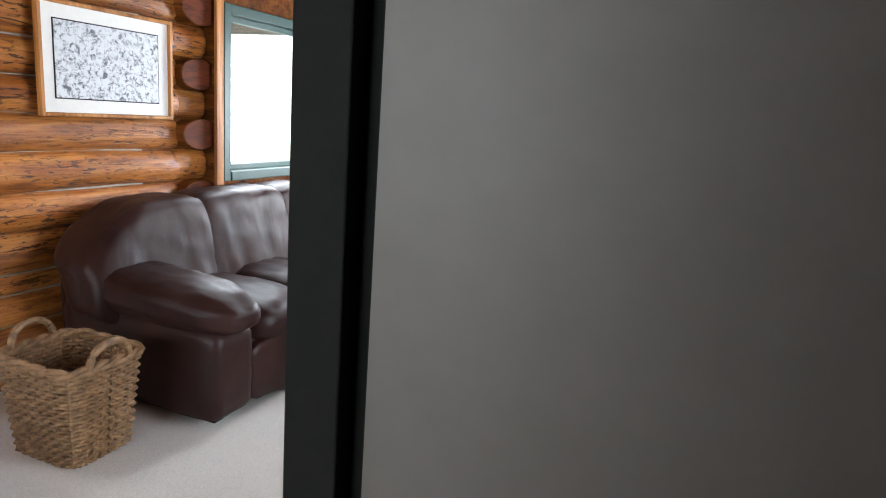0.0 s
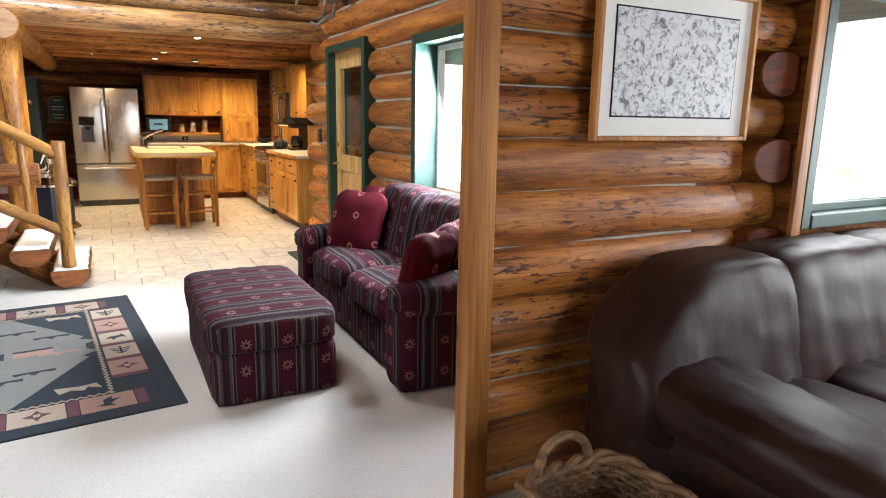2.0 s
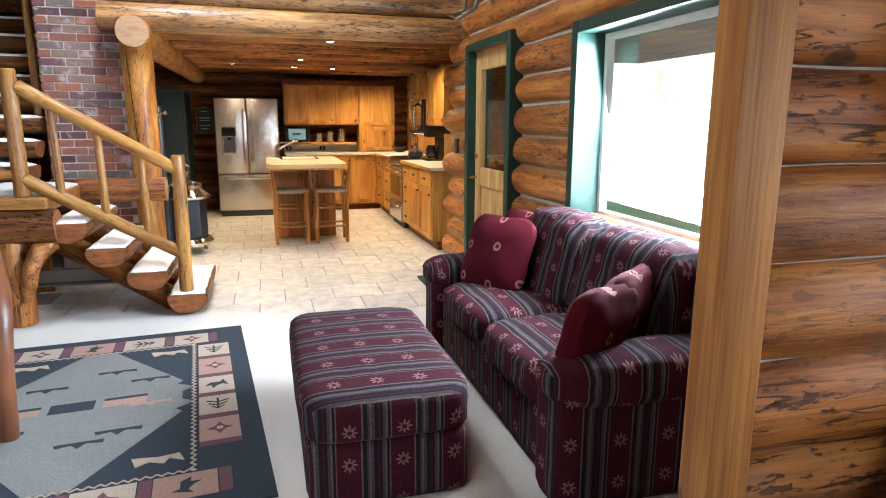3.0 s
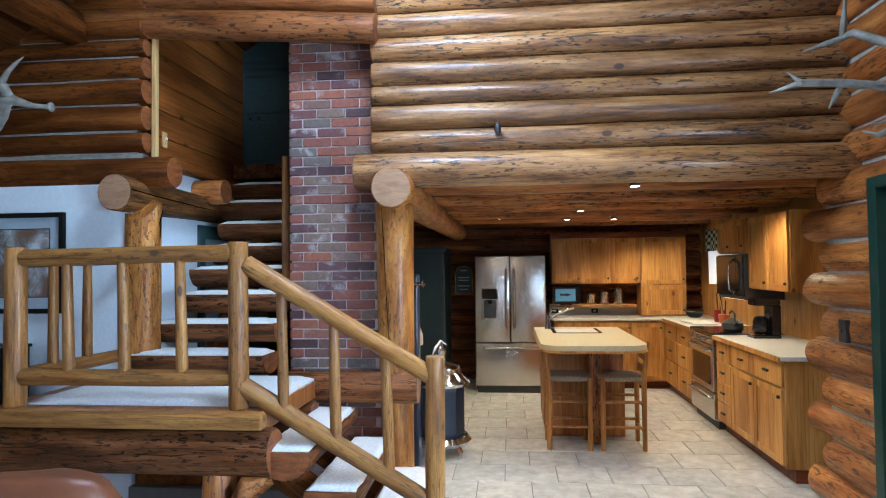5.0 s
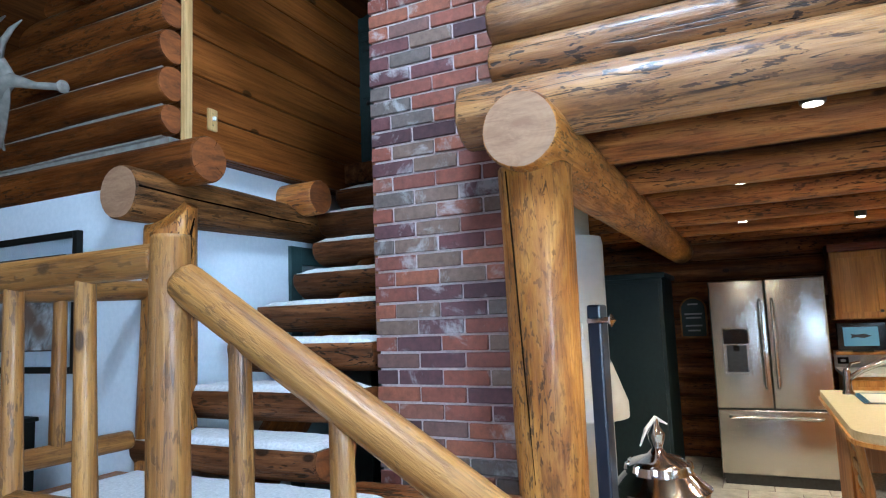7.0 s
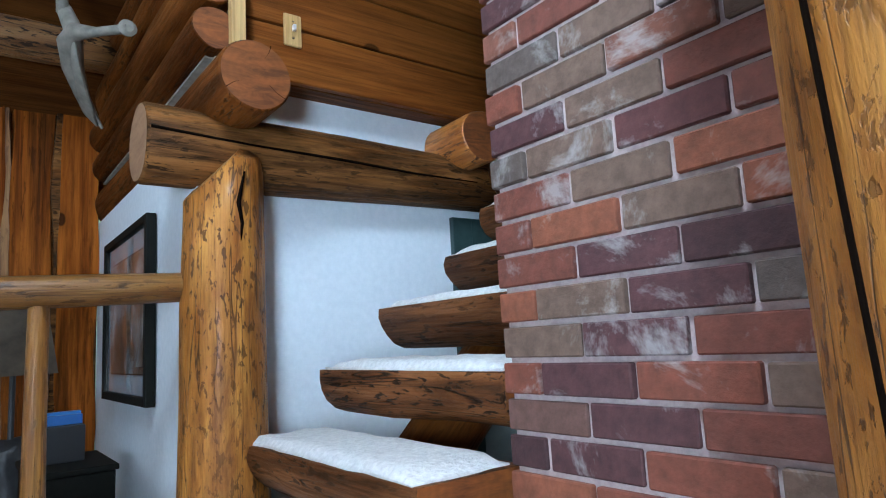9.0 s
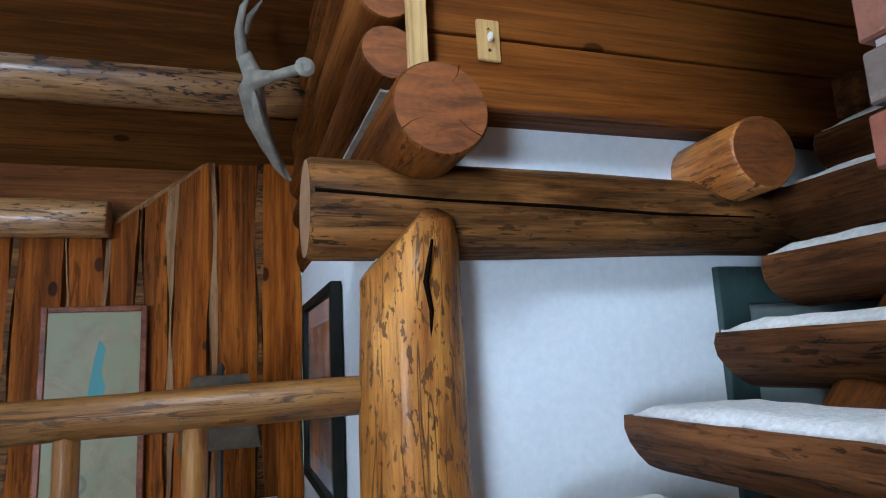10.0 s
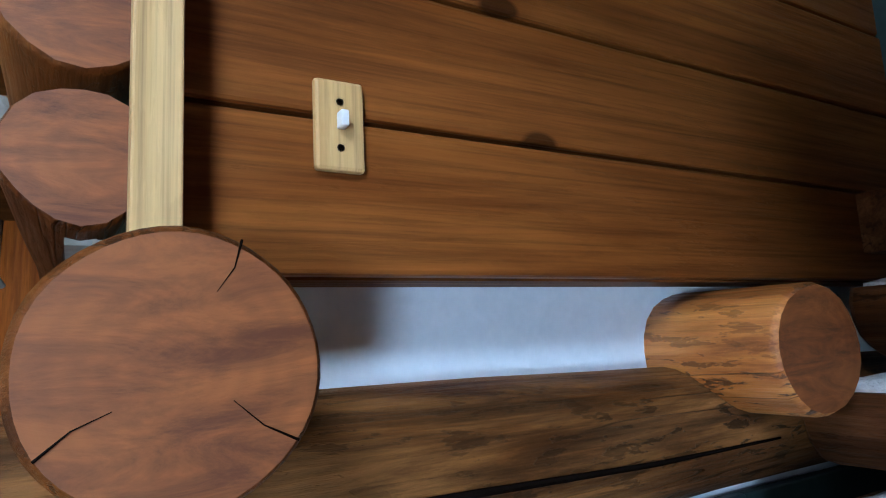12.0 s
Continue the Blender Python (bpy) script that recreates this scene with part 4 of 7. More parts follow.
for y in (-1.11, -0.80, -0.485):
    pole("baluster", (-5.88, y + 0.015, 1.08), (-5.88, y, 1.68), 0.031, rl, 0.026)
for y in (0.06, 0.33, 0.595):
    f = (y + 0.13) / 0.96
    pole("baluster", (-5.87, y + 0.012, 0.98 - 0.55 * f), (-5.87, y, 1.63 - 0.565 * f), 0.03, rl, 0.025)
pole("top_rail", (-5.90, -1.41, 1.68), (-6.72, -1.29, 1.70), 0.045, rl)
pole("bottom_rail", (-5.90, -1.41, 1.06), (-6.66, -1.30, 1.07), 0.042, rl)
for f in (0.3, 0.62):
    pole("baluster", (-5.9 - 0.76 * f, -1.41 + 0.11 * f, 1.08), (-5.9 - 0.76 * f, -1.41 + 0.11 * f, 1.66), 0.029, rl, 0.025)

# ---- posts and logs at the stairs ----
ps = thing("log_post", "peeled log post with a pointed scribed top", "post")
trunk = log("post", (-6.825, -1.27, 0.905), (-6.828, -1.262, 2.105), 0.128, 0.114, (LOG_POST, LOG_POST), ps, wob=0.1, seg=28)
bm = bmesh.new()
bm.from_mesh(trunk.data)
for point, normal in (((1.195, -0.02, 0), (0.66, 0.75, 0)), ((1.195, 0.0, 0.07), (0.75, 0, 0.66)), ((1.16, -0.085, 0), (0.6, -0.8, 0))):
    r = bmesh.ops.bisect_plane(bm, geom=bm.verts[:] + bm.edges[:] + bm.faces[:], plane_co=point, plane_no=normal, clear_outer=True)
    bmesh.ops.holes_fill(bm, edges=[e for e in bm.edges if e.is_boundary])
bmesh.ops.recalc_face_normals(bm, faces=bm.faces[:])
bm.to_mesh(trunk.data)
bm.free()
part("crack", tube([(-6.845, -1.135, 2.02), (-6.83, -1.145, 1.93), (-6.84, -1.147, 1.87), (-6.835, -1.15, 1.80)], [0.003, 0.007, 0.006, 0.002], 6), CRACK, ps)
for a, r0, r1 in ((2.0, 0.06, 0.104), (3.75, 0.045, 0.104), (-0.55, 0.05, 0.102)):
    part("crack", tube([(-6.853 + r0 * math.cos(a), -1.0495, 2.284 + r0 * math.sin(a)), (-6.853 + 0.5 * (r0 + r1) * math.cos(a + 0.05), -1.0495, 2.284 + 0.5 * (r0 + r1) * math.sin(a + 0.05)), (-6.853 + r1 * math.cos(a), -1.0495, 2.284 + r1 * math.sin(a))], [0.0003, 0.0006, 0.0012], 5), CRACK, sill)
hd = tagged(new("log_header"), "dark weathered header log with a long split", "beam", kind="structure")
log("log", (-6.60, -1.325, 2.125), (-8.4, -1.325, 2.125), 0.122, 0.098, (LOG_DARK, END_PALE), hd, wob=0.05, seg=24)
part("split", tube([(-6.61, -1.205, 2.14), (-6.9, -1.204, 2.125), (-7.2, -1.203, 2.118), (-7.5, -1.211, 2.108), (-7.8, -1.217, 2.108)], [0.005, 0.0035, 0.005, 0.004, 0.002], 6), CRACK, hd)
l3 = tagged(new("log_stub"), "short log stub with a chamfered end", "log", kind="structure")
log("log", (-7.765, -1.42, 2.256), (-7.745, -1.10, 2.256), 0.106, 0.1, (LOG, END), l3, wob=0.05, seg=22)
ps = thing("log_post", "thick varnished log post beside the brick chimney", "post")
log("post", (-6.84, 0.482, 0.0), (-6.84, 0.466, 2.03), 0.096, 0.127, (LOG_POST, END_PALE), ps, wob=0.06, seg=24)
part("crack", tube([(-6.722, 0.405, 2.0), (-6.722, 0.42, 1.7), (-6.724, 0.432, 1.4), (-6.728, 0.45, 1.0)], [0.0025, 0.003, 0.0025, 0.001], 6), CRACK, ps)
hb = tagged(new("log_hearth"), "short hearth log below the bricks", "log", kind="structure")
log("log", (-6.77, -0.25, 0.85), (-6.77, 0.625, 0.85), 0.1, 0.1, (LOG_TIE, END_PALE), hb, wob=0.05, seg=20)


# ---- soft furniture ----
def puff(cx, cy, cz, sx, sy, sz, n=5.0, wrinkle=0.0, seed=0.0, cuts=9, lean=0.0, sag=0.0):
    """A stuffed cushion: a rounded block with soft wrinkles; lean: shear of the top along y."""
    bm = bmesh.new()
    bmesh.ops.create_cube(bm, size=2.0)
    bmesh.ops.subdivide_edges(bm, edges=bm.edges[:], cuts=cuts, use_grid_fill=True)
    for v in bm.verts:
        p = v.co.copy()
        m = max(abs(p.x), abs(p.y), abs(p.z))
        q = (abs(p.x) ** n + abs(p.y) ** n + abs(p.z) ** n) ** (1 / n)
        p *= m / q
        w = wrinkle * noise.noise((p.x * 2.2 + seed, p.y * 5.0, p.z * 2.2)) + 0.5 * wrinkle * noise.noise((p.x * 7 + seed, p.y * 9, p.z * 6))
        z = p.z * sz / 2
        if p.z > 0:
            z -= sag * (1 - p.x * p.x) * (1 - p.y * p.y)
        v.co = Vector((cx + p.x * (sx / 2 + w), cy + p.y * (sy / 2 + w) + lean * p.z, cz + z + w * (1 if p.z > 0 else 0)))
    for f in bm.faces:
        f.smooth = True
    return bm


def sofa(name, label, place, turn, length, depth, arm, seat_h, arm_h, back_h, seats, mats, wr, roll, n=5.0, back_w=0.02):
    """A sofa along x, its front towards -y, its base at z = 0."""
    s = thing(name, label, "sofa", place, turn)
    body, top, front, back, rollm = mats
    h = length / 2
    part("frame", puff(0, 0.02, seat_h * 0.42, length - 0.1, depth - 0.12, seat_h * 0.78, 14, wr * 0.3, 1, 8), front, s)
    w = (length - 2 * arm) / seats
    for k in range(seats):
        x = -h + arm + w * (k + 0.5)
        part("seat_cushion", puff(x, -0.06, seat_h - 0.06, w + 0.005, depth * 0.78, 0.2, n, wr, k * 3.1, 12, 0, -0.015), top, s)
        part("back_cushion", puff(x, depth / 2 - 0.2, (seat_h + back_h) / 2 + 0.015, w + back_w, 0.27, back_h - seat_h + 0.06, n - 0.4, wr * 1.3, k * 5.3 + 2, 12, 0.06), back, s)
    for sgn in (-1, 1):
        x = sgn * (h - arm / 2)
        part("arm_panel", puff(x, 0.0, arm_h * 0.44, arm - 0.04, depth - 0.04, arm_h * 0.84, 16, wr * 0.4, 8 + sgn, 8), body, s)
        part("arm_roll", puff(x, -0.01, arm_h - roll / 2, arm + 0.05, depth, roll, 3.3, wr * 0.8, 20 + sgn, 12), rollm, s)
    part("back_panel", puff(0, depth / 2 - 0.09, back_h * 0.47, length - 0.12, 0.16, back_h * 0.9, 10, wr * 0.4, 4, 8), body, s)
    for sx in (-1, 1):
        for sy in (-1, 1):
            part("foot", box(sx * (h - 0.1) - 0.03, sx * (h - 0.1) + 0.03, sy * (depth / 2 - 0.1) - 0.03, sy * (depth / 2 - 0.1) + 0.03, 0.0, 0.06, 0.004), BLACK_TRIM, s)
    return s


def bend(bm, rule):
    for v in bm.verts:
        v.co = Vector(rule(*v.co))
    bm.normal_update()
    return bm


ls = thing("leather_sofa", "dark brown leather three-seat sofa with puffy pillow arms", "sofa", (-1.24, 3.69, 0.006), 90)
part("frame", puff(0, 0.03, 0.2, 2.06, 0.96, 0.34, 16, 0.003, 1, 8), LEATHER, ls)
part("front_panel", puff(0, -0.455, 0.19, 1.6, 0.09, 0.3, 12, 0.004, 2, 10), LEATHER, ls)
part("back_panel", puff(0, 0.43, 0.42, 2.08, 0.18, 0.78, 8, 0.004, 3, 8), LEATHER, ls)
for k in (-1, 0, 1):
    part("seat_cushion", bend(puff(0.505 * k, -0.12, 0.395, 0.53, 0.8, 0.2, 4.2, 0.005, k * 3.1, 16, 0, -0.03),
         lambda x, y, z: (x, y, z + 0.008 * noise.noise((x * 16, y * 5, k)) * max(0.0, z - 0.36) / 0.1)), LEATHER, ls)

    def back_shape(x, y, z, k=k):
        out = max(0.0, abs(x) - 0.6) / 0.46 if k else 0.0
        up = max(0.0, z - 0.6) / 0.32
        fold = 0.016 * noise.noise((x * 15, z * 3.0, 4.0 + k)) * min(1.0, max(0.0, 1.25 - (z - 0.42) / 0.45))
        return (x, y + fold - 0.04 * out * out, z - 0.17 * out ** 2.2 * up + 0.01 * noise.noise((x * 6, 2.0, k)) * up)
    part("back_cushion", bend(puff((0.705 if k else 0.0) * k, 0.31, 0.655, 0.84 if k else 0.82, 0.33, 0.56, 6.0, 0.006, k * 5.3 + 2, 20, 0.07), back_shape), LEATHER, ls)
for sgn in (-1, 1):
    part("arm_panel", puff(sgn * 0.92, -0.01, 0.25, 0.27, 0.99, 0.44, 12, 0.006, 8 + sgn, 8), LEATHER, ls)
    part("arm_pad", bend(puff(sgn * 0.90, -0.03, 0.545, 0.40, 1.08, 0.215, 2.8, 0.01, 20 + sgn, 16),
         lambda x, y, z: (x, y, z + 0.03 * y - 0.14 * max(0.0, -y - 0.3) ** 1.5 + 0.006 * noise.noise((x * 9, y * 13, sgn)))), LEATHER, ls)
for sx in (-1, 1):
    for sy in (-1, 1):
        part("foot", box(sx * 0.95 - 0.03, sx * 0.95 + 0.03, sy * 0.4 - 0.03, sy * 0.4 + 0.03, 0.0, 0.06, 0.004), BLACK_TRIM, ls)
ps = sofa("striped_sofa", "maroon striped southwestern sofa against the log wall", (-3.78, 2.80, 0.006), 0, 1.98, 0.86, 0.24, 0.44, 0.60, 0.88, 2, (PLAID_X, PLAID_Y, PLAID_X, PLAID_X, PLAID_Y), 0.008, 0.2, 4.6)
PILLOW = material("maroon pillow cloth", (0.2, 0.02, 0.03), 0.9)
PILLOW.node_tree.nodes["Principled BSDF"].inputs["Specular IOR Level"].default_value = 0.08
tc = PILLOW.node_tree.nodes.new("ShaderNodeTexCoord")
vo = nd(PILLOW, "ShaderNodeTexVoronoi", Scale=5.0, Randomness=0.3)
vo.voronoi_dimensions = "2D"
vs_, vc_ = PILLOW.node_tree.nodes.new("ShaderNodeSeparateXYZ"), PILLOW.node_tree.nodes.new("ShaderNodeCombineXYZ")
lk(PILLOW, tc.outputs["Object"], vs_.inputs[0])
lk(PILLOW, vs_.outputs[0], vc_.inputs[0]), lk(PILLOW, vs_.outputs[2], vc_.inputs[1])
lk(PILLOW, vc_.outputs[0], vo.inputs[0])
sp = ramp(PILLOW, vo.outputs["Distance"], [(0.0, (0.05, 0.003, 0.007)), (0.06, (0.2, 0.09, 0.075)), (0.13, (0.048, 0.003, 0.007))], True)
lk(PILLOW, sp, PILLOW.node_tree.nodes["Principled BSDF"].inputs["Base Color"])


def pillow(place, rx, rz, size, label):
    ob = link("throw_pillow", puff(0, 0, 0, size, 0.17, size, 3.6, 0.008, size * 9, 12), PILLOW)
    for v in ob.data.vertices:
        e = max(abs(v.co.x), abs(v.co.z)) / (size / 2)
        c = min(abs(v.co.x), abs(v.co.z)) / (size / 2)
        k = 1 + 0.16 * c * e
        v.co.x *= k
        v.co.z *= k
        v.co.y *= 1 - 0.75 * max(0.0, e * k - 0.45)
    ob.matrix_world = pose(*place, rx, 0, rz)
    return tagged(ob, label, "pillow", "pillows on the striped sofa")


pillow((-4.33, 2.72, 0.66), -22, 28, 0.44, "maroon throw pillow with pale stars on the striped sofa")
pillow((-4.42, 2.92, 0.67), -18, 18, 0.44, "maroon throw pillow with pale stars behind another")
pillow((-3.13, 2.80, 0.64), -16, -52, 0.40, "maroon throw pillow with pale stars on the striped sofa")
pillow((-2.99, 2.62, 0.63), -14, -62, 0.38, "maroon throw pillow with pale stars against the sofa arm")

ot = thing("ottoman", "maroon striped southwestern storage ottoman on the carpet", "ottoman", (-3.63, 1.845, 0.006))
part("base", puff(0, 0, 0.14, 1.14, 0.62, 0.28, 18, 0.002, 1, 8), PLAID_Y, ot)
part("top", puff(0, 0, 0.35, 1.19, 0.66, 0.19, 7, 0.004, 3, 12, 0, -0.01), PLAID_X, ot)

ac = thing("striped_armchair", "maroon striped southwestern armchair by the tall window", "armchair", (0.08, 4.92, 0.006), -12)
part("seat_cushion", puff(0, -0.05, 0.38, 0.52, 0.6, 0.2, 4.5, 0.006, 1), PLAID_Y, ac)
part("frame", puff(0, 0, 0.2, 0.8, 0.76, 0.3, 14, 0.003, 2), PLAID_X, ac)
part("backrest", puff(0, 0.28, 0.62, 0.74, 0.24, 0.58, 4.0, 0.008, 4, 10, 0.05), PLAID_X, ac)
for sgn in (-1, 1):
    part("arm_panel", puff(sgn * 0.36, -0.02, 0.28, 0.2, 0.74, 0.46, 12, 0.003, 5), PLAID_X, ac)
    part("arm_roll", puff(sgn * 0.37, -0.03, 0.53, 0.24, 0.78, 0.2, 2.8, 0.004, 6), PLAID_X, ac)

lc = thing("leather_armchair", "tan leather armchair with worn rolled wooden arms", "armchair", (-4.2, -0.18, 0.01), 20)
part("seat_cushion", puff(0, 0, 0.40, 0.6, 0.66, 0.2, 4.5, 0.008, 1), TAN_LEATHER, lc)
part("frame", puff(0, 0, 0.2, 0.66, 0.7, 0.26, 14, 0.003, 2), TAN_LEATHER, lc)
part("backrest", puff(-0.3, 0.0, 0.68, 0.2, 0.7, 0.66, 4.0, 0.008, 4, 10), TAN_LEATHER, lc)
for sgn in (-1, 1):
    part("arm", tube([(-0.3, sgn * 0.36, 0.86), (-0.12, sgn * 0.37, 0.76), (0.1, sgn * 0.375, 0.69), (0.28, sgn * 0.375, 0.66), (0.36, sgn * 0.37, 0.58), (0.37, sgn * 0.36, 0.36), (0.36, sgn * 0.355, 0.0)], [0.04, 0.05, 0.055, 0.06, 0.06, 0.05, 0.04], 12), TAN_LEATHER, lc, smooth=True)
    part("leg", box(-0.32, -0.26, sgn * 0.3 - 0.03, sgn * 0.3 + 0.03, 0, 0.1, 0.004), IRON, lc)

wc = thing("wooden_armchair", "pale wooden armchair with curved arms and a dark cushion", "armchair", (-1.284, 0.625, 0.006), 40)
for sgn in (-1, 1):
    part("arm", tube([(-0.36, sgn * 0.3, 0.72), (-0.2, sgn * 0.31, 0.69), (0.05, sgn * 0.315, 0.64), (0.24, sgn * 0.315, 0.605), (0.34, sgn * 0.31, 0.60), (0.37, sgn * 0.31, 0.575)], [0.028, 0.032, 0.032, 0.036, 0.04, 0.022], 12), CABINET, wc, smooth=True)
    part("leg", tube([(0.3, sgn * 0.3, 0.0), (0.31, sgn * 0.305, 0.58)], [0.022, 0.026], 10), CABINET, wc, smooth=True)
    part("leg", tube([(-0.36, sgn * 0.28, 0.0), (-0.34, sgn * 0.29, 0.4), (-0.4, sgn * 0.3, 0.9)], [0.022, 0.026, 0.022], 10), CABINET, wc, smooth=True)
part("seat_cushion", puff(-0.02, 0, 0.42, 0.62, 0.54, 0.14, 5, 0.006, 3), LEATHER, wc, "dark seat cushion")
part("back_cushion", puff(-0.34, 0, 0.66, 0.14, 0.52, 0.42, 5, 0.006, 5), LEATHER, wc, "dark back cushion")
part("rail", box(-0.34, 0.3, -0.29, 0.29, 0.3, 0.35, 0.006), CABINET, wc)

# ---- rug ----
RUG_DARK = noisy("navy rug wool", (0.008, 0.017, 0.028), (0.017, 0.029, 0.042), 180, 0.95, 0.4, 0.004)
RUG_GREY = noisy("grey rug wool", (0.15, 0.16, 0.155), (0.22, 0.23, 0.22), 120, 0.95, 0.4, 0.004, 0.2)
RUG_CREAM = noisy("cream rug wool", (0.31, 0.255, 0.2), (0.40, 0.335, 0.27), 120, 0.95, 0.4, 0.004)
RUG_ROSE = noisy("rose rug wool", (0.27, 0.165, 0.135), (0.34, 0.215, 0.175), 120, 0.95, 0.4, 0.004)
RUG_WINE = noisy("wine rug wool", (0.09, 0.035, 0.05), (0.12, 0.05, 0.065), 120, 0.95, 0.4, 0.004)
rug = thing("rug", "navy and cream southwestern rug with a grey stepped diamond", "rug", (-4.236, 0.50, 0.006), 5.4)
RL, RW = 1.66, 2.2


def flat_poly(pts, z0=0.0, z1=0.011):
    bm = bmesh.new()
    lo = [bm.verts.new((x, y, z0)) for x, y in pts]
    hi = [bm.verts.new((x, y, z1)) for x, y in pts]
    bm.faces.new(hi)
    for k in range(len(pts)):
        bm.faces.new((lo[k], lo[(k + 1) % len(pts)], hi[(k + 1) % len(pts)], hi[k]))
    bmesh.ops.recalc_face_normals(bm, faces=bm.faces[:])
    return bm


def rect(x0, x1, y0, y1):
    return [(x0, y0), (x1, y0), (x1, y1), (x0, y1)]


hx, hy = RW / 2, RL / 2
part("field", flat_poly(rect(-hx, hx, -hy, hy), 0, 0.009), RUG_DARK, rug)
dx, dy = hx - 0.31, hy - 0.30
diamond = []
for sx, sy in ((1, 1), (1, -1), (-1, -1), (-1, 1)):
    q = [(0.05, dy - 0.06), (0.10, dy), (0.16, dy - 0.09), (0.2, dy - 0.06), (dx, 0.08)]
    q = [(sx * a, sy * b) for a, b in q]
    diamond += q if sx * sy > 0 else q[::-1]
part("medallion", flat_poly(diamond, 0.004, 0.0115), RUG_GREY, rug)


def rug_motif(cx, cy, k, turned):
    """A woven figure in a border block: a fir, a diamond or a bird."""
    def place(pts):
        return [(cx + (v if turned else u), cy + (u if turned else v)) for u, v in pts]
    if k % 3 == 0:
        part("motif", flat_poly(place(rect(-0.006, 0.006, -0.07, 0.06)), 0.006, 0.0126), RUG_DARK, rug)
        for v, w in ((-0.05, 0.055), (-0.015, 0.045), (0.02, 0.03)):
            part("motif", flat_poly(place([(-w, v), (0, v + 0.026), (w, v), (w, v + 0.012), (0, v + 0.04), (-w, v + 0.012)]), 0.006, 0.0128), RUG_DARK, rug)
    elif k % 3 == 1:
        part("motif", flat_poly(place([(-0.06, 0), (-0.02, -0.02), (0, -0.06), (0.02, -0.02), (0.06, 0), (0.02, 0.02), (0, 0.06), (-0.02, 0.02)]), 0.006, 0.0126), RUG_WINE, rug)
        part("motif", flat_poly(place(rect(-0.014, 0.014, -0.014, 0.014)), 0.006, 0.0132), RUG_CREAM, rug)
    else:
        part("motif", flat_poly(place([(-0.06, 0.02), (-0.03, -0.02), (0.02, -0.02), (0.035, -0.05), (0.045, -0.02), (0.06, 0.03), (0.03, 0.01), (0, 0.03), (-0.02, 0.06), (-0.025, 0.02)]), 0.006, 0.0126), RUG_DARK, rug)


for side in (-1, 1):
    for n_teeth, along_y in ((26, True), (38, False)):
        lim, off = (hy - 0.3, hx - 0.3) if along_y else (hx - 0.3, hy - 0.3)
        teeth = []
        for j in range(2 * n_teeth + 1):
            u = -lim + lim * j / n_teeth
            teeth.append((u, off - (0.018 if j % 2 else 0.0)))
        outline = teeth + [(u, v + 0.009) for u, v in reversed(teeth)]
        outline = [(side * v, u) if along_y else (u, side * v) for u, v in outline]
        part("zigzag", flat_poly(outline, 0.004, 0.0124), RUG_CREAM, rug, "thin cream zigzag line")
k = 0
for side in (-1, 1):
    y = -hy + 0.10
    while y < hy - 0.34:
        w = random.uniform(0.2, 0.24)
        x0, x1 = sorted((side * (hx - 0.1), side * (hx - 0.28)))
        part("border_block", flat_poly(rect(x0, x1, y, y + w), 0.004, 0.0118), (RUG_CREAM, RUG_CREAM, RUG_ROSE)[k % 3], rug)
        part("border_band", flat_poly(rect(x0, x1, y + w + 0.006, y + w + 0.055), 0.004, 0.0118), RUG_WINE, rug)
        rug_motif(0.5 * (x0 + x1), y + w / 2, k, 0)
        y += w + 0.06
        k += 1
    x = -hx + 0.34
    while x < hx - 0.6:
        w = random.uniform(0.2, 0.26)
        y0, y1 = sorted((side * (hy - 0.1), side * (hy - 0.28)))
        part("border_block", flat_poly(rect(x, x + w, y0, y1), 0.004, 0.0118), (RUG_CREAM, RUG_ROSE, RUG_CREAM)[k % 3], rug)
        part("border_band", flat_poly(rect(x + w + 0.006, x + w + 0.05, y0, y1), 0.004, 0.0118), RUG_WINE, rug)
        rug_motif(x + w / 2, 0.5 * (y0 + y1), k, 1)
        x += w + 0.055
        k += 1
for sx in (-1, 1):
    for sy in (-1, 1):
        x, y = sx * (dx - 0.12), sy * (dy - 0.16)
        part("motif", flat_poly([(x - 0.05, y - 0.09), (x + 0.03, y - 0.07), (x + 0.0, y - 0.02), (x + 0.03, y + 0.04), (x - 0.01, y + 0.06), (x + 0.03, y + 0.12), (x - 0.04, y + 0.1), (x - 0.03, y + 0.02)], 0.004, 0.0122), RUG_CREAM, rug)
for y, x, mt in ((0.3, -0.28, RUG_DARK), (0.12, -0.45, RUG_DARK), (0.32, 0.05, RUG_ROSE), (-0.3, 0.2, RUG_DARK), (0.05, 0.4, RUG_DARK), (0.2, 0.32, RUG_DARK), (-0.2, -0.3, RUG_DARK)):
    part("motif", flat_poly([(x - 0.02, y - 0.1), (x + 0.015, y - 0.09), (x, y - 0.03), (x + 0.04, y), (x, y + 0.03), (x + 0.015, y + 0.1), (x - 0.02, y + 0.1)], 0.006, 0.0125), mt, rug)
for j in range(3):
    part("motif", flat_poly(rect(-0.05, 0.03, -0.38 + 0.24 * j, -0.18 + 0.24 * j), 0.006, 0.0125), (RUG_ROSE, RUG_DARK, RUG_ROSE)[j], rug)
    part("motif", flat_poly(rect(-0.08, -0.05, -0.38 + 0.24 * j, -0.18 + 0.24 * j), 0.006, 0.0127), RUG_DARK, rug)

# ---- den things ----
ct = thing("coffee_table", "low cherry-wood box coffee table with a glossy top", "coffee table", (-0.05, 3.77, 0.006))
part("body", box(-0.35, 0.35, -0.64, 0.64, 0.12, 0.395, 0.005), TABLE_WOOD, ct)
part("tabletop", box(-0.362, 0.362, -0.652, 0.652, 0.395, 0.42, 0.006), TABLE_WOOD, ct)
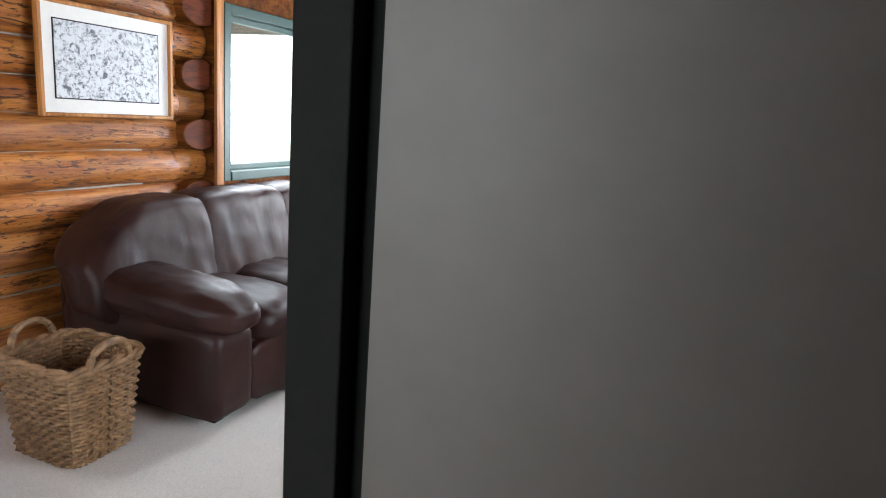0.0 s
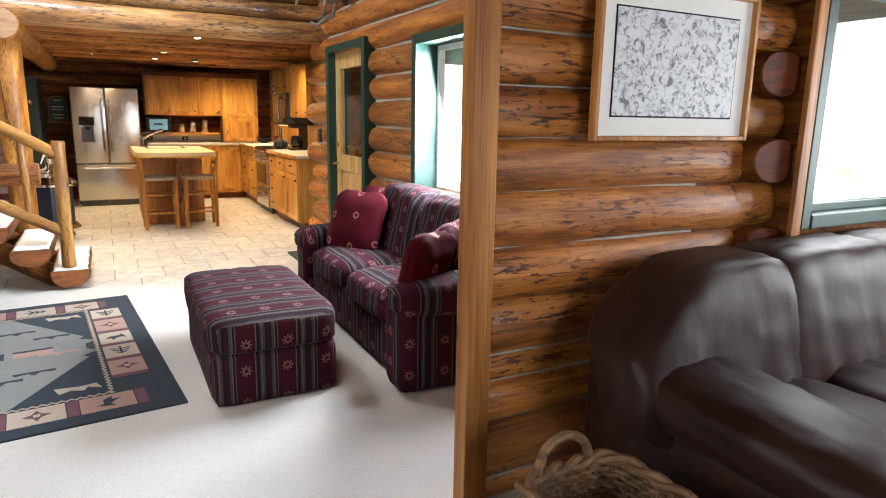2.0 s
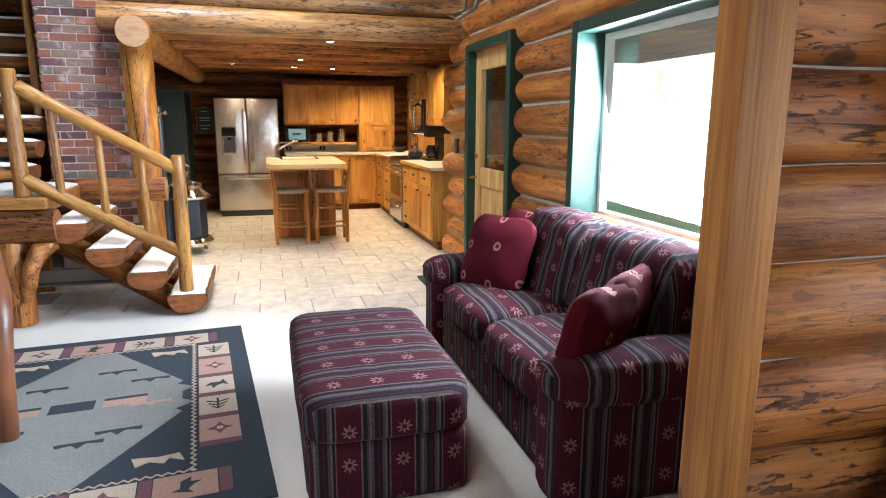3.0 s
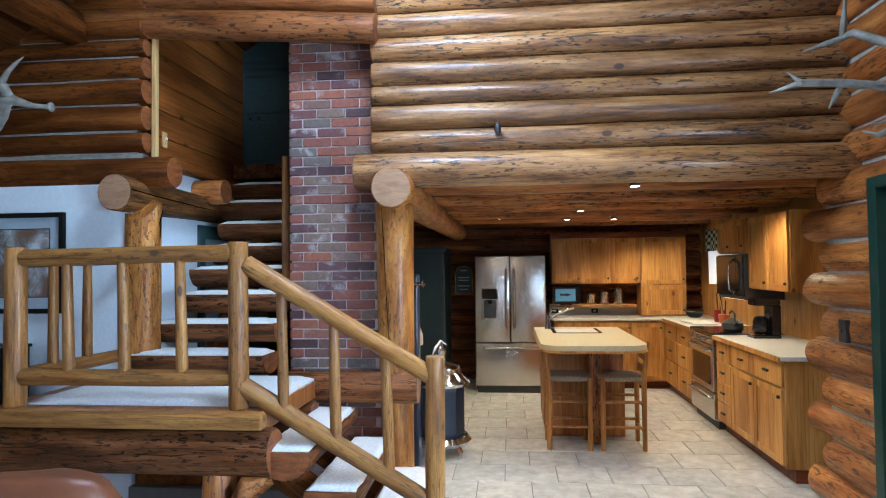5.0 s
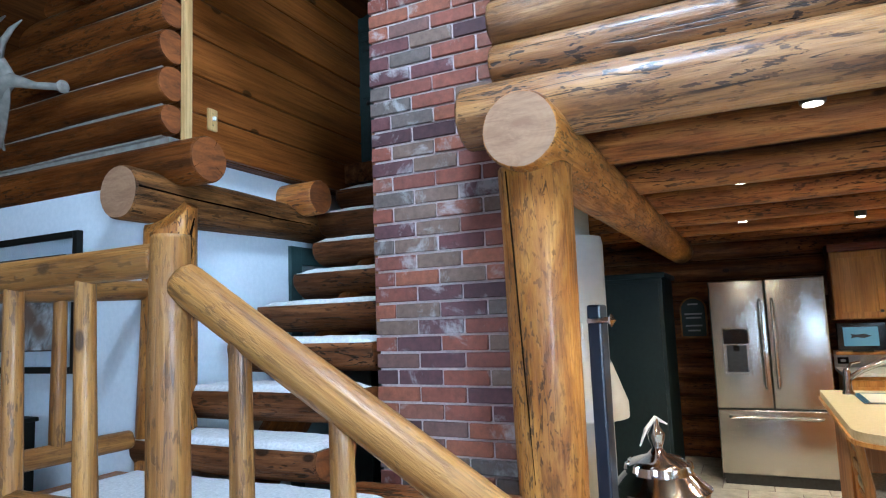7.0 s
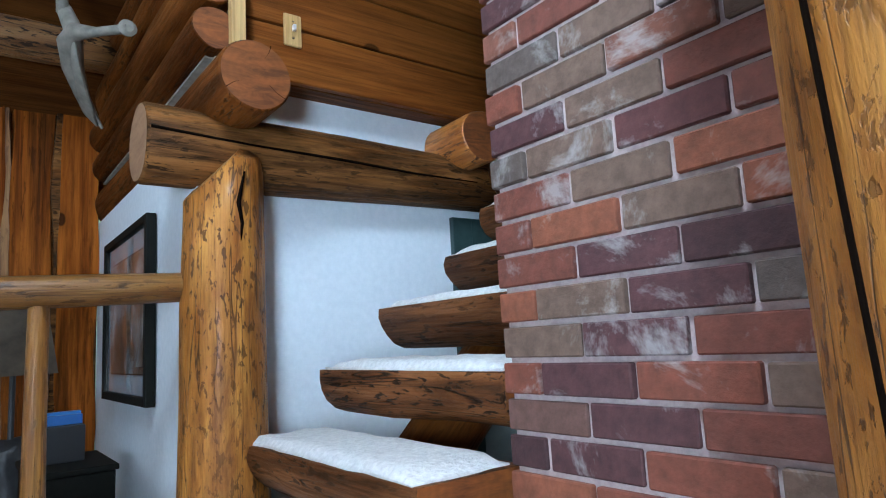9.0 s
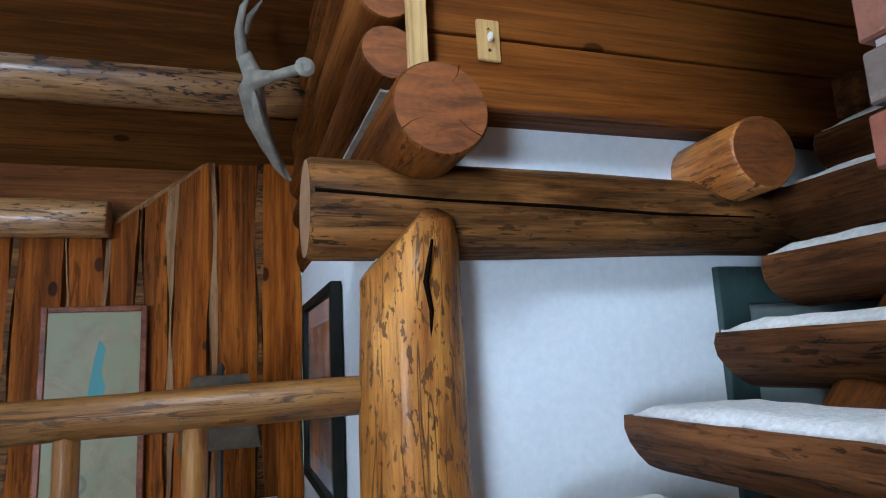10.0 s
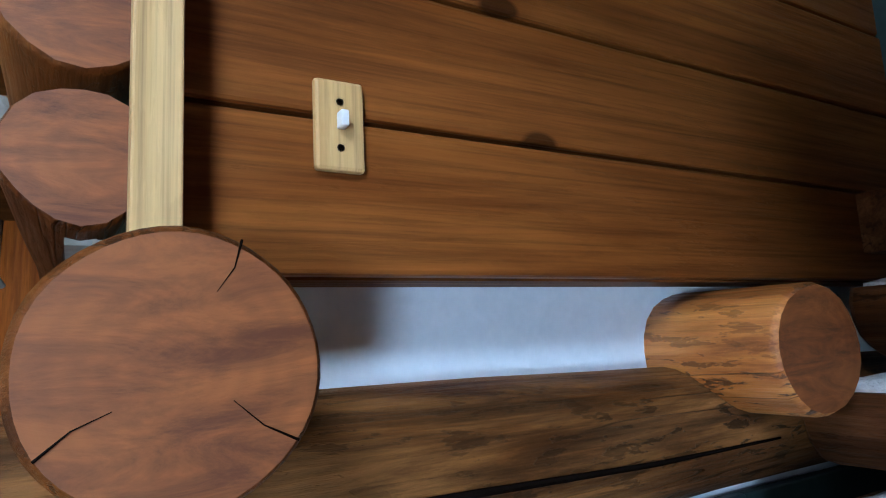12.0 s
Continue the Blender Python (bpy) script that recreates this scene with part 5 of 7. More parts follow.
part("plinth", box(-0.26, 0.26, -0.54, 0.54, 0.0, 0.12), BLACK_TRIM, ct)
bx = thing("wooden_box", "small orange wooden box on the coffee table", "box", (-0.08, 3.68, 0.428), 8)
part("body", box(-0.085, 0.085, -0.06, 0.06, 0, 0.05, 0.003), CABINET, bx)
part("lid", box(-0.088, 0.088, -0.063, 0.063, 0.05, 0.062, 0.003), CABINET, bx)
for k, (x, y, r, c) in enumerate(((-0.03, 3.88, 20, (0.6, 0.6, 0.58)), (0.1, 3.95, -15, (0.35, 0.45, 0.55)), (-0.16, 3.98, 42, (0.12, 0.1, 0.1)))):
    mg = thing("magazine", "flat magazine lying on the coffee table", "magazine", (x, y, 0.428 + 0.003 * k), r, "magazines on the coffee table")
    part("cover", box(-0.1, 0.1, -0.135, 0.135, 0, 0.012, 0.001), noisy("printed cover", c, tuple(0.5 * v for v in c), 12, 0.3, 0.0), mg)
    part("band", box(-0.08, 0.08, 0.06, 0.1, 0.0125, 0.0135), PAPER, mg)

WICKER = noisy("woven willow", (0.105, 0.055, 0.022), (0.31, 0.175, 0.08), 30, 0.6, 0.3, 0.003)
bk = thing("wicker_basket", "square willow log basket with two hoop handles on the carpet", "basket", (-1.17, 2.285, 0.006), 2)
bk.scale = (1.07, 1.1, 1.03)
bm = bmesh.new()
rows = 23
for i in range(rows):
    f = i / (rows - 1)
    z = 0.012 + 0.37 * f
    sx, sy = 0.165 + 0.032 * f, 0.135 + 0.032 * f
    pts = []
    m = 56
    for k in range(m + 1):
        a = 2 * math.pi * k / m
        ca, sa = math.cos(a), math.sin(a)
        q = (abs(ca) ** 6 + abs(sa) ** 6) ** (1 / 6)
        wv = 0.0058 * math.cos(math.pi * (k + i))
        pts.append(Vector((ca / q * (sx + wv), sa / q * (sy + wv), z + 0.003 * noise.noise((k * 0.5, i, 2)))))
    tube(pts, 0.0082, 6, bm, False)
part("weave", bm, WICKER, bk, smooth=True)
for k in range(28):
    a = 2 * math.pi * (k + 0.5) / 28
    ca, sa = math.cos(a), math.sin(a)
    q = (abs(ca) ** 6 + abs(sa) ** 6) ** (1 / 6)
    part("stake", tube([(ca / q * 0.163, sa / q * 0.133, 0.0), (ca / q * 0.197, sa / q * 0.167, 0.4)], 0.0065, 5), WICKER, bk)
bm = bmesh.new()
for j in range(2):
    pts = []
    for k in range(73):
        a = 2 * math.pi * k / 72
        ca, sa = math.cos(a), math.sin(a)
        q = (abs(ca) ** 6 + abs(sa) ** 6) ** (1 / 6)
        tw = 2 * math.pi * k / 9 + math.pi * j
        pts.append(Vector((ca / q * (0.2 + 0.009 * math.cos(tw)), sa / q * (0.17 + 0.009 * math.cos(tw)), 0.4 + 0.011 * math.sin(tw))))
    tube(pts, 0.0125, 6, bm, False)
part("rim", bm, WICKER, bk, "braided rim", True)
part("bottom", box(-0.155, 0.155, -0.125, 0.125, 0.004, 0.016), WICKER, bk)
for sgn in (-1, 1):
    pts = [(sgn * (0.2 + 0.01 * math.sin(math.pi * k / 14)), 0.085 * math.cos(math.pi * k / 14), 0.385 + 0.105 * math.sin(math.pi * k / 14) ** 0.7) for k in range(15)]
    part("handle", tube(pts, 0.014, 8), WICKER, bk, "bent hoop handle", True)

fl = thing("floor_lamp", "dark turned floor lamp with a tan drum shade in the corner", "floor lamp", (-1.5, 5.2, 0.006))
part("base", lathe([(0.13, 0), (0.14, 0.015), (0.12, 0.035), (0.03, 0.05)]), IRON, fl, smooth=True)
prof = [(0.016, 0.05), (0.016, 0.92)]
for k in range(5):
    prof += [(0.022, 0.94 + 0.055 * k), (0.05 - 0.004 * k, 0.965 + 0.055 * k), (0.022, 0.99 + 0.055 * k)]
prof += [(0.012, 1.24), (0.012, 1.36)]
part("stem", lathe(prof, 16), BLACK_GLOSS, fl, smooth=True)
bm = bmesh.new()
for r0, z0, r1, z1 in ((0.225, 1.29, 0.2, 1.585),):
    lathe([(r0, z0), (r0 * 0.965, z0 + 0.08), (r1, z1), (r1 - 0.006, z1), (r0 * 0.965 - 0.006, z0 + 0.08), (r0 - 0.006, z0)], 32, bm)
    bmesh.ops.delete(bm, geom=[f for f in bm.faces if len(f.verts) > 4], context="FACES_ONLY")
part("shade", bm, noisy("tan lampshade cloth", (0.30, 0.13, 0.07), (0.36, 0.17, 0.09), 150, 0.85, 0.1), fl, smooth=True)
part("finial", lathe([(0.006, 1.36), (0.006, 1.6), (0.014, 1.62), (0.004, 1.66)], 10), BRASS, fl)

sd = thing("side_table", "dark turned-leg side table by the den window", "side table", (-1.12, 5.17, 0.006))
part("tabletop", lathe([(0.30, 0.64), (0.33, 0.65), (0.33, 0.665), (0.31, 0.672)], 24), IRON, sd, smooth=True)
for k in range(4):
    a = math.pi / 4 + math.pi / 2 * k
    part("leg", tube([(0.2 * math.cos(a), 0.2 * math.sin(a), 0.65), (0.17 * math.cos(a), 0.17 * math.sin(a), 0.4), (0.22 * math.cos(a), 0.22 * math.sin(a), 0.0)], [0.024, 0.016, 0.02], 8), IRON, sd, smooth=True)
part("shelf", lathe([(0.15, 0.28), (0.16, 0.29), (0.15, 0.3)], 16), IRON, sd)
fig = link("figurine", puff(0, 0, 0.14, 0.16, 0.13, 0.22, 2.2, 0.02, 4, 8), noisy("dark bronze", (0.04, 0.03, 0.022), (0.08, 0.06, 0.045), 20, 0.4, 0.5, 0.01, 0, 0.6))
fig.location = (-1.14, 5.17, 0.665)
tagged(fig, "dark bronze figurine on the side table", "figurine")
bowl = tagged(link("bowl", lathe([(0.05, 0.0), (0.075, 0.02), (0.085, 0.045), (0.06, 0.04)], 18), PAPER, smooth=True), "small pale bowl on the side table", "bowl")
bowl.location = (-0.95, 5.05, 0.678)
hh = thing("baseboard_heater", "white metal baseboard heater along the den wall", "heater")
part("casing", box(-1.65, 0.4, 5.44, 5.515, 0.04, 0.2, 0.008), ENAMEL_CREAM, hh)
part("louvre", box(-1.64, 0.39, 5.43, 5.442, 0.06, 0.09), IRON, hh)


# ---- pictures ----
def picture(name, label, place, turn, w, h, frame_w, mats, depth=0.03, mat_w=0.0, lean=0.0):
    """A framed picture facing -y, centred on its place."""
    p = new(name)
    p.matrix_world = pose(*place, lean, 0, turn)
    tagged(p, label, "picture")
    fm, art = mats
    for b in ((-w / 2, -w / 2 + frame_w, -h / 2, h / 2), (w / 2 - frame_w, w / 2, -h / 2, h / 2), (-w / 2 + frame_w, w / 2 - frame_w, h / 2 - frame_w, h / 2), (-w / 2 + frame_w, w / 2 - frame_w, -h / 2, -h / 2 + frame_w)):
        part("frame", box(b[0], b[1], -depth, 0.0, b[2], b[3], 0.004), fm, p)
    iw, ih = w / 2 - frame_w, h / 2 - frame_w
    if mat_w:
        part("mat_board", box(-iw, iw, -0.012, -0.004, -ih, ih), PAPER, p, "white mat board")
        iw, ih = iw - mat_w, ih - mat_w
        part("keyline", box(-iw - 0.006, iw + 0.006, -0.0135, -0.012, -ih - 0.006, ih + 0.006), BLACK_TRIM, p)
    part("artwork", box(-iw, iw, -0.016, -0.0135, -ih, ih), art, p)
    return p


def sketch(name, pale, dark, scale, lo, hi, blotch=None):
    """A print of fine irregular marks."""
    m = material(name, pale, 0.5)
    v = coords(m, (1, 1, 1), False)
    n = nd(m, "ShaderNodeTexNoise", Scale=scale, Detail=5.0, Roughness=0.75, Distortion=0.8)
    lk(m, v, n.inputs[0])
    col = ramp(m, n.outputs[0], [(lo, dark), (hi, pale)])
    if blotch:
        b = nd(m, "ShaderNodeTexNoise", Scale=blotch[0], Detail=3.0)
        lk(m, v, b.inputs[0])
        col = mixc(m, ramp(m, b.outputs[0], [(0.45, (0, 0, 0)), (0.56, (1, 1, 1))]), col, blotch[1])
    lk(m, col, m.node_tree.nodes["Principled BSDF"].inputs["Base Color"])
    return m


picture("framed_print", "white-matted print of snowy trees in a wooden frame", (-1.80, 3.03, 1.605), 90, 0.78, 0.535, 0.018, (POST_WOOD, sketch("snowy print", (0.60, 0.62, 0.64), (0.1, 0.1, 0.12), 38, 0.38, 0.52)), 0.035, 0.07)
picture("framed_picture", "small dark framed picture on the den logs", (-1.45, 5.50, 1.94), 0, 0.33, 0.30, 0.05, (BLACK_TRIM, sketch("sunset picture", (0.4, 0.2, 0.06), (0.03, 0.02, 0.015), 7, 0.42, 0.6)), 0.04)
picture("framed_picture", "small dark framed picture on the den logs", (-1.45, 5.50, 1.55), 0, 0.30, 0.32, 0.05, (BLACK_TRIM, sketch("brown picture", (0.12, 0.06, 0.035), (0.03, 0.02, 0.015), 7, 0.4, 0.6)), 0.04)
ART = sketch("snowy wildlife print", (0.40, 0.42, 0.43), (0.05, 0.05, 0.045), 4.5, 0.4, 0.55, (3.2, (0.10, 0.055, 0.03)))
lpx = picture("framed_print", "large black-framed print with a grey mat on the white wall", (-6.755, -2.18, 1.675), 90, 0.82, 0.68, 0.032, (BLACK_TRIM, ART), 0.035, 0.08)
MAT_BLUE = noisy("blue-grey mat board", (0.26, 0.31, 0.35), (0.3, 0.35, 0.39), 30, 0.7, 0.02, 0.001)
for piece_ in lpx.children:
    if piece_.name.startswith("mat_board"):
        piece_.data.materials[0] = MAT_BLUE
pg = part("pane", box(-0.375, 0.375, -0.022, -0.019, -0.305, 0.305), GLASS, lpx, "reflecting glass")
pg.visible_shadow = False
MAPM = sketch("old map paper", (0.22, 0.175, 0.085), (0.14, 0.12, 0.06), 4, 0.35, 0.6, (5.5, (0.17, 0.165, 0.08)))
mp_ = picture("framed_map", "old yellowed lake map in a thin dark frame", (-5.885, -2.945, 1.64), 180, 0.41, 0.845, 0.026, (TABLE_WOOD, MAPM), 0.025)
part("lake", flat_poly([(-0.02, -0.05), (0.03, -0.07), (0.05, 0.0), (0.03, 0.06), (0.045, 0.16), (0.02, 0.2), (0.0, 0.1)], 0, 0.001), material("map blue", (0.05, 0.2, 0.21), 0.6), mp_).matrix_local = pose(0, -0.0165, 0.08, 90, 0, 0)
part("cartouche", lathe([(0.04, 0), (0.045, 0.001)], 16), material("map cartouche", (0.12, 0.1, 0.06), 0.6), mp_).matrix_local = pose(-0.05, -0.0165, -0.31, 90, 0, 0)
part("cartouche", lathe([(0.028, 0), (0.03, 0.001)], 16), MAPM, mp_).matrix_local = pose(-0.05, -0.0178, -0.31, 90, 0, 0)


# ---- antlers and switch ----
an = thing("antler", "weathered grey deer antler hung on the log wall", "antler")
part("palm", bend(tube([(-6.505, -2.0, 2.73), (-6.51, -2.06, 2.67), (-6.54, -2.15, 2.6), (-6.6, -2.23, 2.53), (-6.64, -2.25, 2.47)], [0.05, 0.075, 0.08, 0.06, 0.012], 14),
     lambda x, y, z: ((lambda c: c + 0.3 * (x - c))(-6.5 - 0.13 * min(1.0, max(0.0, (2.72 - z) / 0.25)) ** 1.4), y, z)), BONE, an, smooth=True)
part("beam", tube([(-6.66, -1.81, 2.71), (-6.57, -1.87, 2.70), (-6.51, -1.96, 2.725), (-6.50, -2.02, 2.71), (-6.52, -2.09, 2.64), (-6.57, -2.19, 2.56), (-6.65, -2.25, 2.46)], [0.018, 0.017, 0.034, 0.045, 0.04, 0.026, 0.006], 12), BONE, an, smooth=True)
part("tine", tube([(-6.51, -1.98, 2.73), (-6.48, -2.02, 2.83), (-6.47, -2.07, 2.93), (-6.49, -2.11, 3.02), (-6.54, -2.085, 3.09)], [0.034, 0.028, 0.021, 0.015, 0.004], 12), BONE, an, smooth=True)
part("tine", tube([(-6.475, -2.02, 2.82), (-6.46, -1.96, 2.89), (-6.47, -1.91, 2.95), (-6.5, -1.88, 3.0)], [0.024, 0.017, 0.012, 0.003], 10), BONE, an, smooth=True)
part("burr", lathe([(0.02, 0), (0.033, 0.008), (0.03, 0.022), (0.018, 0.026)], 12), BONE, an).matrix_local = pose(-6.66, -1.80, 2.712, 90, 0, 0)
el = thing("elk_antlers", "large pale elk antler curling out high on the log wall corner", "antlers")
part("plaque", lathe([(0.0, 0.0), (0.06, 0.0), (0.055, 0.03), (0.03, 0.05), (0.0, 0.055)], 14), IRON, el, "dark wall mount", True).matrix_local = pose(-5.997, 3.255, 2.465, 90, 0, 0)
part("beam", tube([(-5.997, 3.2, 2.465), (-6.026, 3.16, 2.602), (-6.114, 3.12, 2.699), (-6.228, 3.0, 2.802), (-6.269, 2.97, 2.791)], [0.03, 0.027, 0.025, 0.022, 0.018], 12), BONE, el, smooth=True)
part("tine", tube([(-6.269, 2.97, 2.791), (-6.229, 2.96, 2.883), (-6.209, 2.96, 3.003)], [0.018, 0.014, 0.005], 10), BONE, el, smooth=True)
part("tine", tube([(-6.269, 2.97, 2.791), (-6.301, 2.885, 2.769), (-6.333, 2.8, 2.748)], [0.017, 0.015, 0.004], 10), BONE, el, smooth=True)
part("beam", tube([(-5.997, 3.2, 2.465), (-5.927, 3.12, 2.42), (-5.904, 3.02, 2.423), (-5.987, 2.82, 2.477), (-5.914, 2.6, 2.465), (-6.022, 2.5, 2.452)], [0.026, 0.024, 0.023, 0.021, 0.018, 0.004], 12), BONE, el, smooth=True)
part("tine", tube([(-5.914, 2.6, 2.465), (-5.955, 2.56, 2.532)], [0.014, 0.004], 8), BONE, el, smooth=True)
part("tine", tube([(-5.987, 2.82, 2.477), (-6.011, 2.8, 2.422), (-6.034, 2.78, 2.367)], [0.016, 0.013, 0.004], 8), BONE, el, smooth=True)
part("tine", tube([(-5.927, 3.12, 2.42), (-5.877, 3.08, 2.292), (-5.938, 2.95, 2.208), (-5.976, 2.9, 2.238)], [0.022, 0.02, 0.016, 0.004], 10), BONE, el, smooth=True)
part("tine", tube([(-5.904, 3.02, 2.423), (-5.84, 2.98, 2.27), (-5.946, 2.93, 2.258)], [0.02, 0.016, 0.004], 10), BONE, el, smooth=True)
part("tine", tube([(-5.904, 3.02, 2.423), (-5.884, 3.05, 2.513)], [0.016, 0.004], 8), BONE, el, smooth=True)
sw = thing("light_switch", "striped wooden switch plate with a white toggle", "light switch")
part("plate", box(-7.082, -7.020, -1.245, -1.232, 2.495, 2.607, 0.005), TRIM_WOOD, sw)
part("toggle", box(-7.056, -7.046, -1.232, -1.215, 2.545, 2.565, 0.002), PAPER, sw, "white toggle")
for zz in (2.523, 2.579):
    part("screw", lathe([(0.005, 0), (0.004, 0.003)], 8), IRON, sw).matrix_local = pose(-7.051, -1.232, zz, 90, 0, 0)

sb = thing("light_switch", "dark metal switch plate on the log wall beside the door", "light switch")
part("plate", box(-6.952, -6.862, 3.235, 3.262, 1.121, 1.261, 0.004), IRON, sb)
part("toggle", box(-6.913, -6.901, 3.222, 3.235, 1.179, 1.203, 0.002), BRASS, sb)

# ---- lamp table and shelf by the white wall ----
tl = thing("table_lamp", "table lamp with a square mica shade before the boards", "table lamp", (-6.40, -2.72, 0.76))
bm = bmesh.new()
a, b = [], []
for k in range(4):
    an_ = math.pi / 4 + k * math.pi / 2
    a.append(bm.verts.new((0.215 * math.cos(an_), 0.215 * math.sin(an_), 0.70)))
    b.append(bm.verts.new((0.155 * math.cos(an_), 0.155 * math.sin(an_), 0.985)))
for k in range(4):
    bm.faces.new((a[k], a[(k + 1) % 4], b[(k + 1) % 4], b[k]))
bmesh.ops.solidify(bm, geom=bm.faces[:], thickness=0.006)
part("shade", bm, noisy("brown mica", (0.05, 0.035, 0.02), (0.16, 0.12, 0.075), 9, 0.4, 0.1), tl)
part("stem", tube([(0, 0, 0.3), (0, 0, 1.0)], 0.012, 8), IRON, tl)
part("finial", lathe([(0.008, 0.99), (0.016, 1.01), (0.004, 1.035)], 8), IRON, tl)
part("base", puff(0, 0, 0.26, 0.2, 0.16, 0.34, 2.3, 0.03, 6, 8), IRON, tl, "dark sculpted base")
part("foot", box(-0.1, 0.1, -0.1, 0.1, 0.0, 0.1, 0.006), IRON, tl)
cs = thing("console_cabinet", "dark wooden cabinet against the white wall", "cabinet", (-6.46, -2.35, 0.006))
part("body", box(-0.25, 0.26, -0.6, 0.42, 0.08, 0.72, 0.005), TABLE_WOOD, cs)
part("top", box(-0.27, 0.28, -0.62, 0.44, 0.72, 0.755, 0.006), TABLE_WOOD, cs)
for k in range(2):
    part("door", box(0.26, 0.275, -0.58 + 0.5 * k, -0.1 + 0.5 * k, 0.12, 0.69, 0.004), TABLE_WOOD, cs)
part("foot", box(-0.22, 0.23, -0.57, 0.39, 0, 0.08), IRON, cs)
stand = thing("book_stand", "dark raised book stand on the cabinet", "book stand", (-6.55, -2.12, 0.761))
part("body", box(-0.12, 0.14, -0.28, 0.16, 0, 0.36, 0.004), BLACK_TRIM, stand)
part("top", box(-0.13, 0.15, -0.29, 0.17, 0.36, 0.38, 0.004), BLACK_TRIM, stand)
for k, (c, h) in enumerate((((0.55, 0.55, 0.53), 0.16), ((0.5, 0.52, 0.55), 0.17), ((0.04, 0.16, 0.42), 0.175), ((0.03, 0.12, 0.36), 0.165), ((0.01, 0.01, 0.012), 0.13), ((0.012, 0.012, 0.014), 0.13))):
    bo = thing("book", "upright book on the dark stand", "book", (-6.53, -2.36 + 0.038 * k, 1.141), 0, "books on the stand")
    part("cover", box(-0.07, 0.07, -0.018, 0.016, 0, h, 0.003), material("book cloth", c, 0.5), bo)
    part("pages", box(-0.068, 0.0725, -0.013, 0.011, 0.004, h - 0.003), PAPER, bo)


# ---- kitchen ----
def cabinet(name, label, box_, face, axis, doors, knob_low=True, drawers=()):
    """A cabinet unit. axis: the way its front faces ('x' is +x, 'y' is -y). doors, drawers: (u0, u1, z0, z1) on the front."""
    x0, x1, y0, y1, z0, z1 = box_
    c = thing(name, label, "cabinet")
    part("body", box(x0, x1, y0, y1, z0, z1, 0.003), CABINET, c)

    def f(u0, u1, v0, v1, d0, d1, bev=0.004):
        if axis == "x":
            return box(face + d0, face + d1, u0, u1, v0, v1, bev)
        return box(u0, u1, face - d1, face - d0, v0, v1, bev)
    for u0, u1, v0, v1 in doors:
        d = part("door", f(u0, u1, v0, v1, 0.0, 0.016), CABINET, c)
        s = 0.055
        for q in ((u0, u0 + s, v0, v1), (u1 - s, u1, v0, v1), (u0 + s, u1 - s, v0, v0 + s), (u0 + s, u1 - s, v1 - s, v1)):
            part("stile", f(*q, 0.016, 0.024, 0.002), CABINET, d)
        ku = u1 - 0.035
        kv = v0 + 0.06 if knob_low else v1 - 0.06
        part("knob", f(ku - 0.012, ku + 0.012, kv - 0.012, kv + 0.012, 0.024, 0.045, 0.005), IRON, d, "small dark knob")
    for u0, u1, v0, v1 in drawers:
        d = part("drawer", f(u0, u1, v0, v1, 0.0, 0.02), CABINET, c)
        um, vm = 0.5 * (u0 + u1), 0.5 * (v0 + v1)
        part("handle", f(um - 0.045, um + 0.045, vm - 0.01, vm + 0.01, 0.02, 0.042, 0.006), IRON, d, "dark bin pull")
    return c


# base run along the north wall
for a, b in ((-11.25, -10.66), (-10.65, -10.03)):
    cabinet("base_cabinet", "honey wooden base cabinet with three drawers", (a, b, 3.21, 3.85, 0.1, 0.89), 3.21, "y", (), False, ((a + 0.01, b - 0.01, 0.68, 0.87), (a + 0.01, b - 0.01, 0.42, 0.67), (a + 0.01, b - 0.01, 0.12, 0.41)))
cabinet("base_cabinet", "narrow honey base cabinet with four drawers", (-9.19, -8.80, 3.21, 3.85, 0.1, 0.89), 3.21, "y", (), False, tuple((-9.18, -8.81, 0.12 + 0.19 * k, 0.30 + 0.19 * k) for k in range(4)))
cabinet("base_cabinet", "honey base cabinet with two doors and drawers", (-8.79, -7.68, 3.21, 3.85, 0.1, 0.89), 3.21, "y", ((-8.78, -8.25, 0.12, 0.68), (-8.24, -7.70, 0.12, 0.68)), False, ((-8.78, -8.25, 0.70, 0.87), (-8.24, -7.70, 0.70, 0.87)))
cabinet("base_cabinet", "honey corner base cabinet with one door", (-11.85, -11.27, 1.78, 3.85, 0.1, 0.89), -11.27, "x", ((1.80, 2.35, 0.12, 0.86), (2.36, 2.78, 0.12, 0.86), (2.79, 3.18, 0.12, 0.86)), False)
tk = thing("toe_kick", "dark recessed plinth below the base cabinets", "plinth")
part("board", box(-11.2, -10.02, 3.27, 3.8, 0, 0.1), TABLE_WOOD, tk)
part("board", box(-9.2, -7.69, 3.27, 3.8, 0, 0.1), TABLE_WOOD, tk)
part("board", box(-11.8, -11.33, 1.8, 3.26, 0, 0.1), TABLE_WOOD, tk)
wt = thing("worktop", "pale grey worktop with a wooden front edge", "worktop")
part("top", box(-11.86, -11.23, 1.76, 3.86, 0.892, 0.925, 0.005), COUNTER_GREY, wt)
part("top", box(-11.23, -10.03, 3.17, 3.86, 0.892, 0.925, 0.005), COUNTER_GREY, wt)
part("top", box(-9.19, -7.66, 3.17, 3.86, 0.892, 0.925, 0.005), COUNTER_GREY, wt)
part("edge", box(-11.23, -10.03, 3.155, 3.17, 0.885, 0.925, 0.003), CABINET, wt, "honey wooden edge strip")
part("edge", box(-9.19, -7.66, 3.155, 3.17, 0.885, 0.925, 0.003), CABINET, wt, "honey wooden edge strip")
part("splash", box(-11.86, -11.83, 1.76, 2.96, 0.925, 1.045, 0.003), COUNTER_GREY, wt)
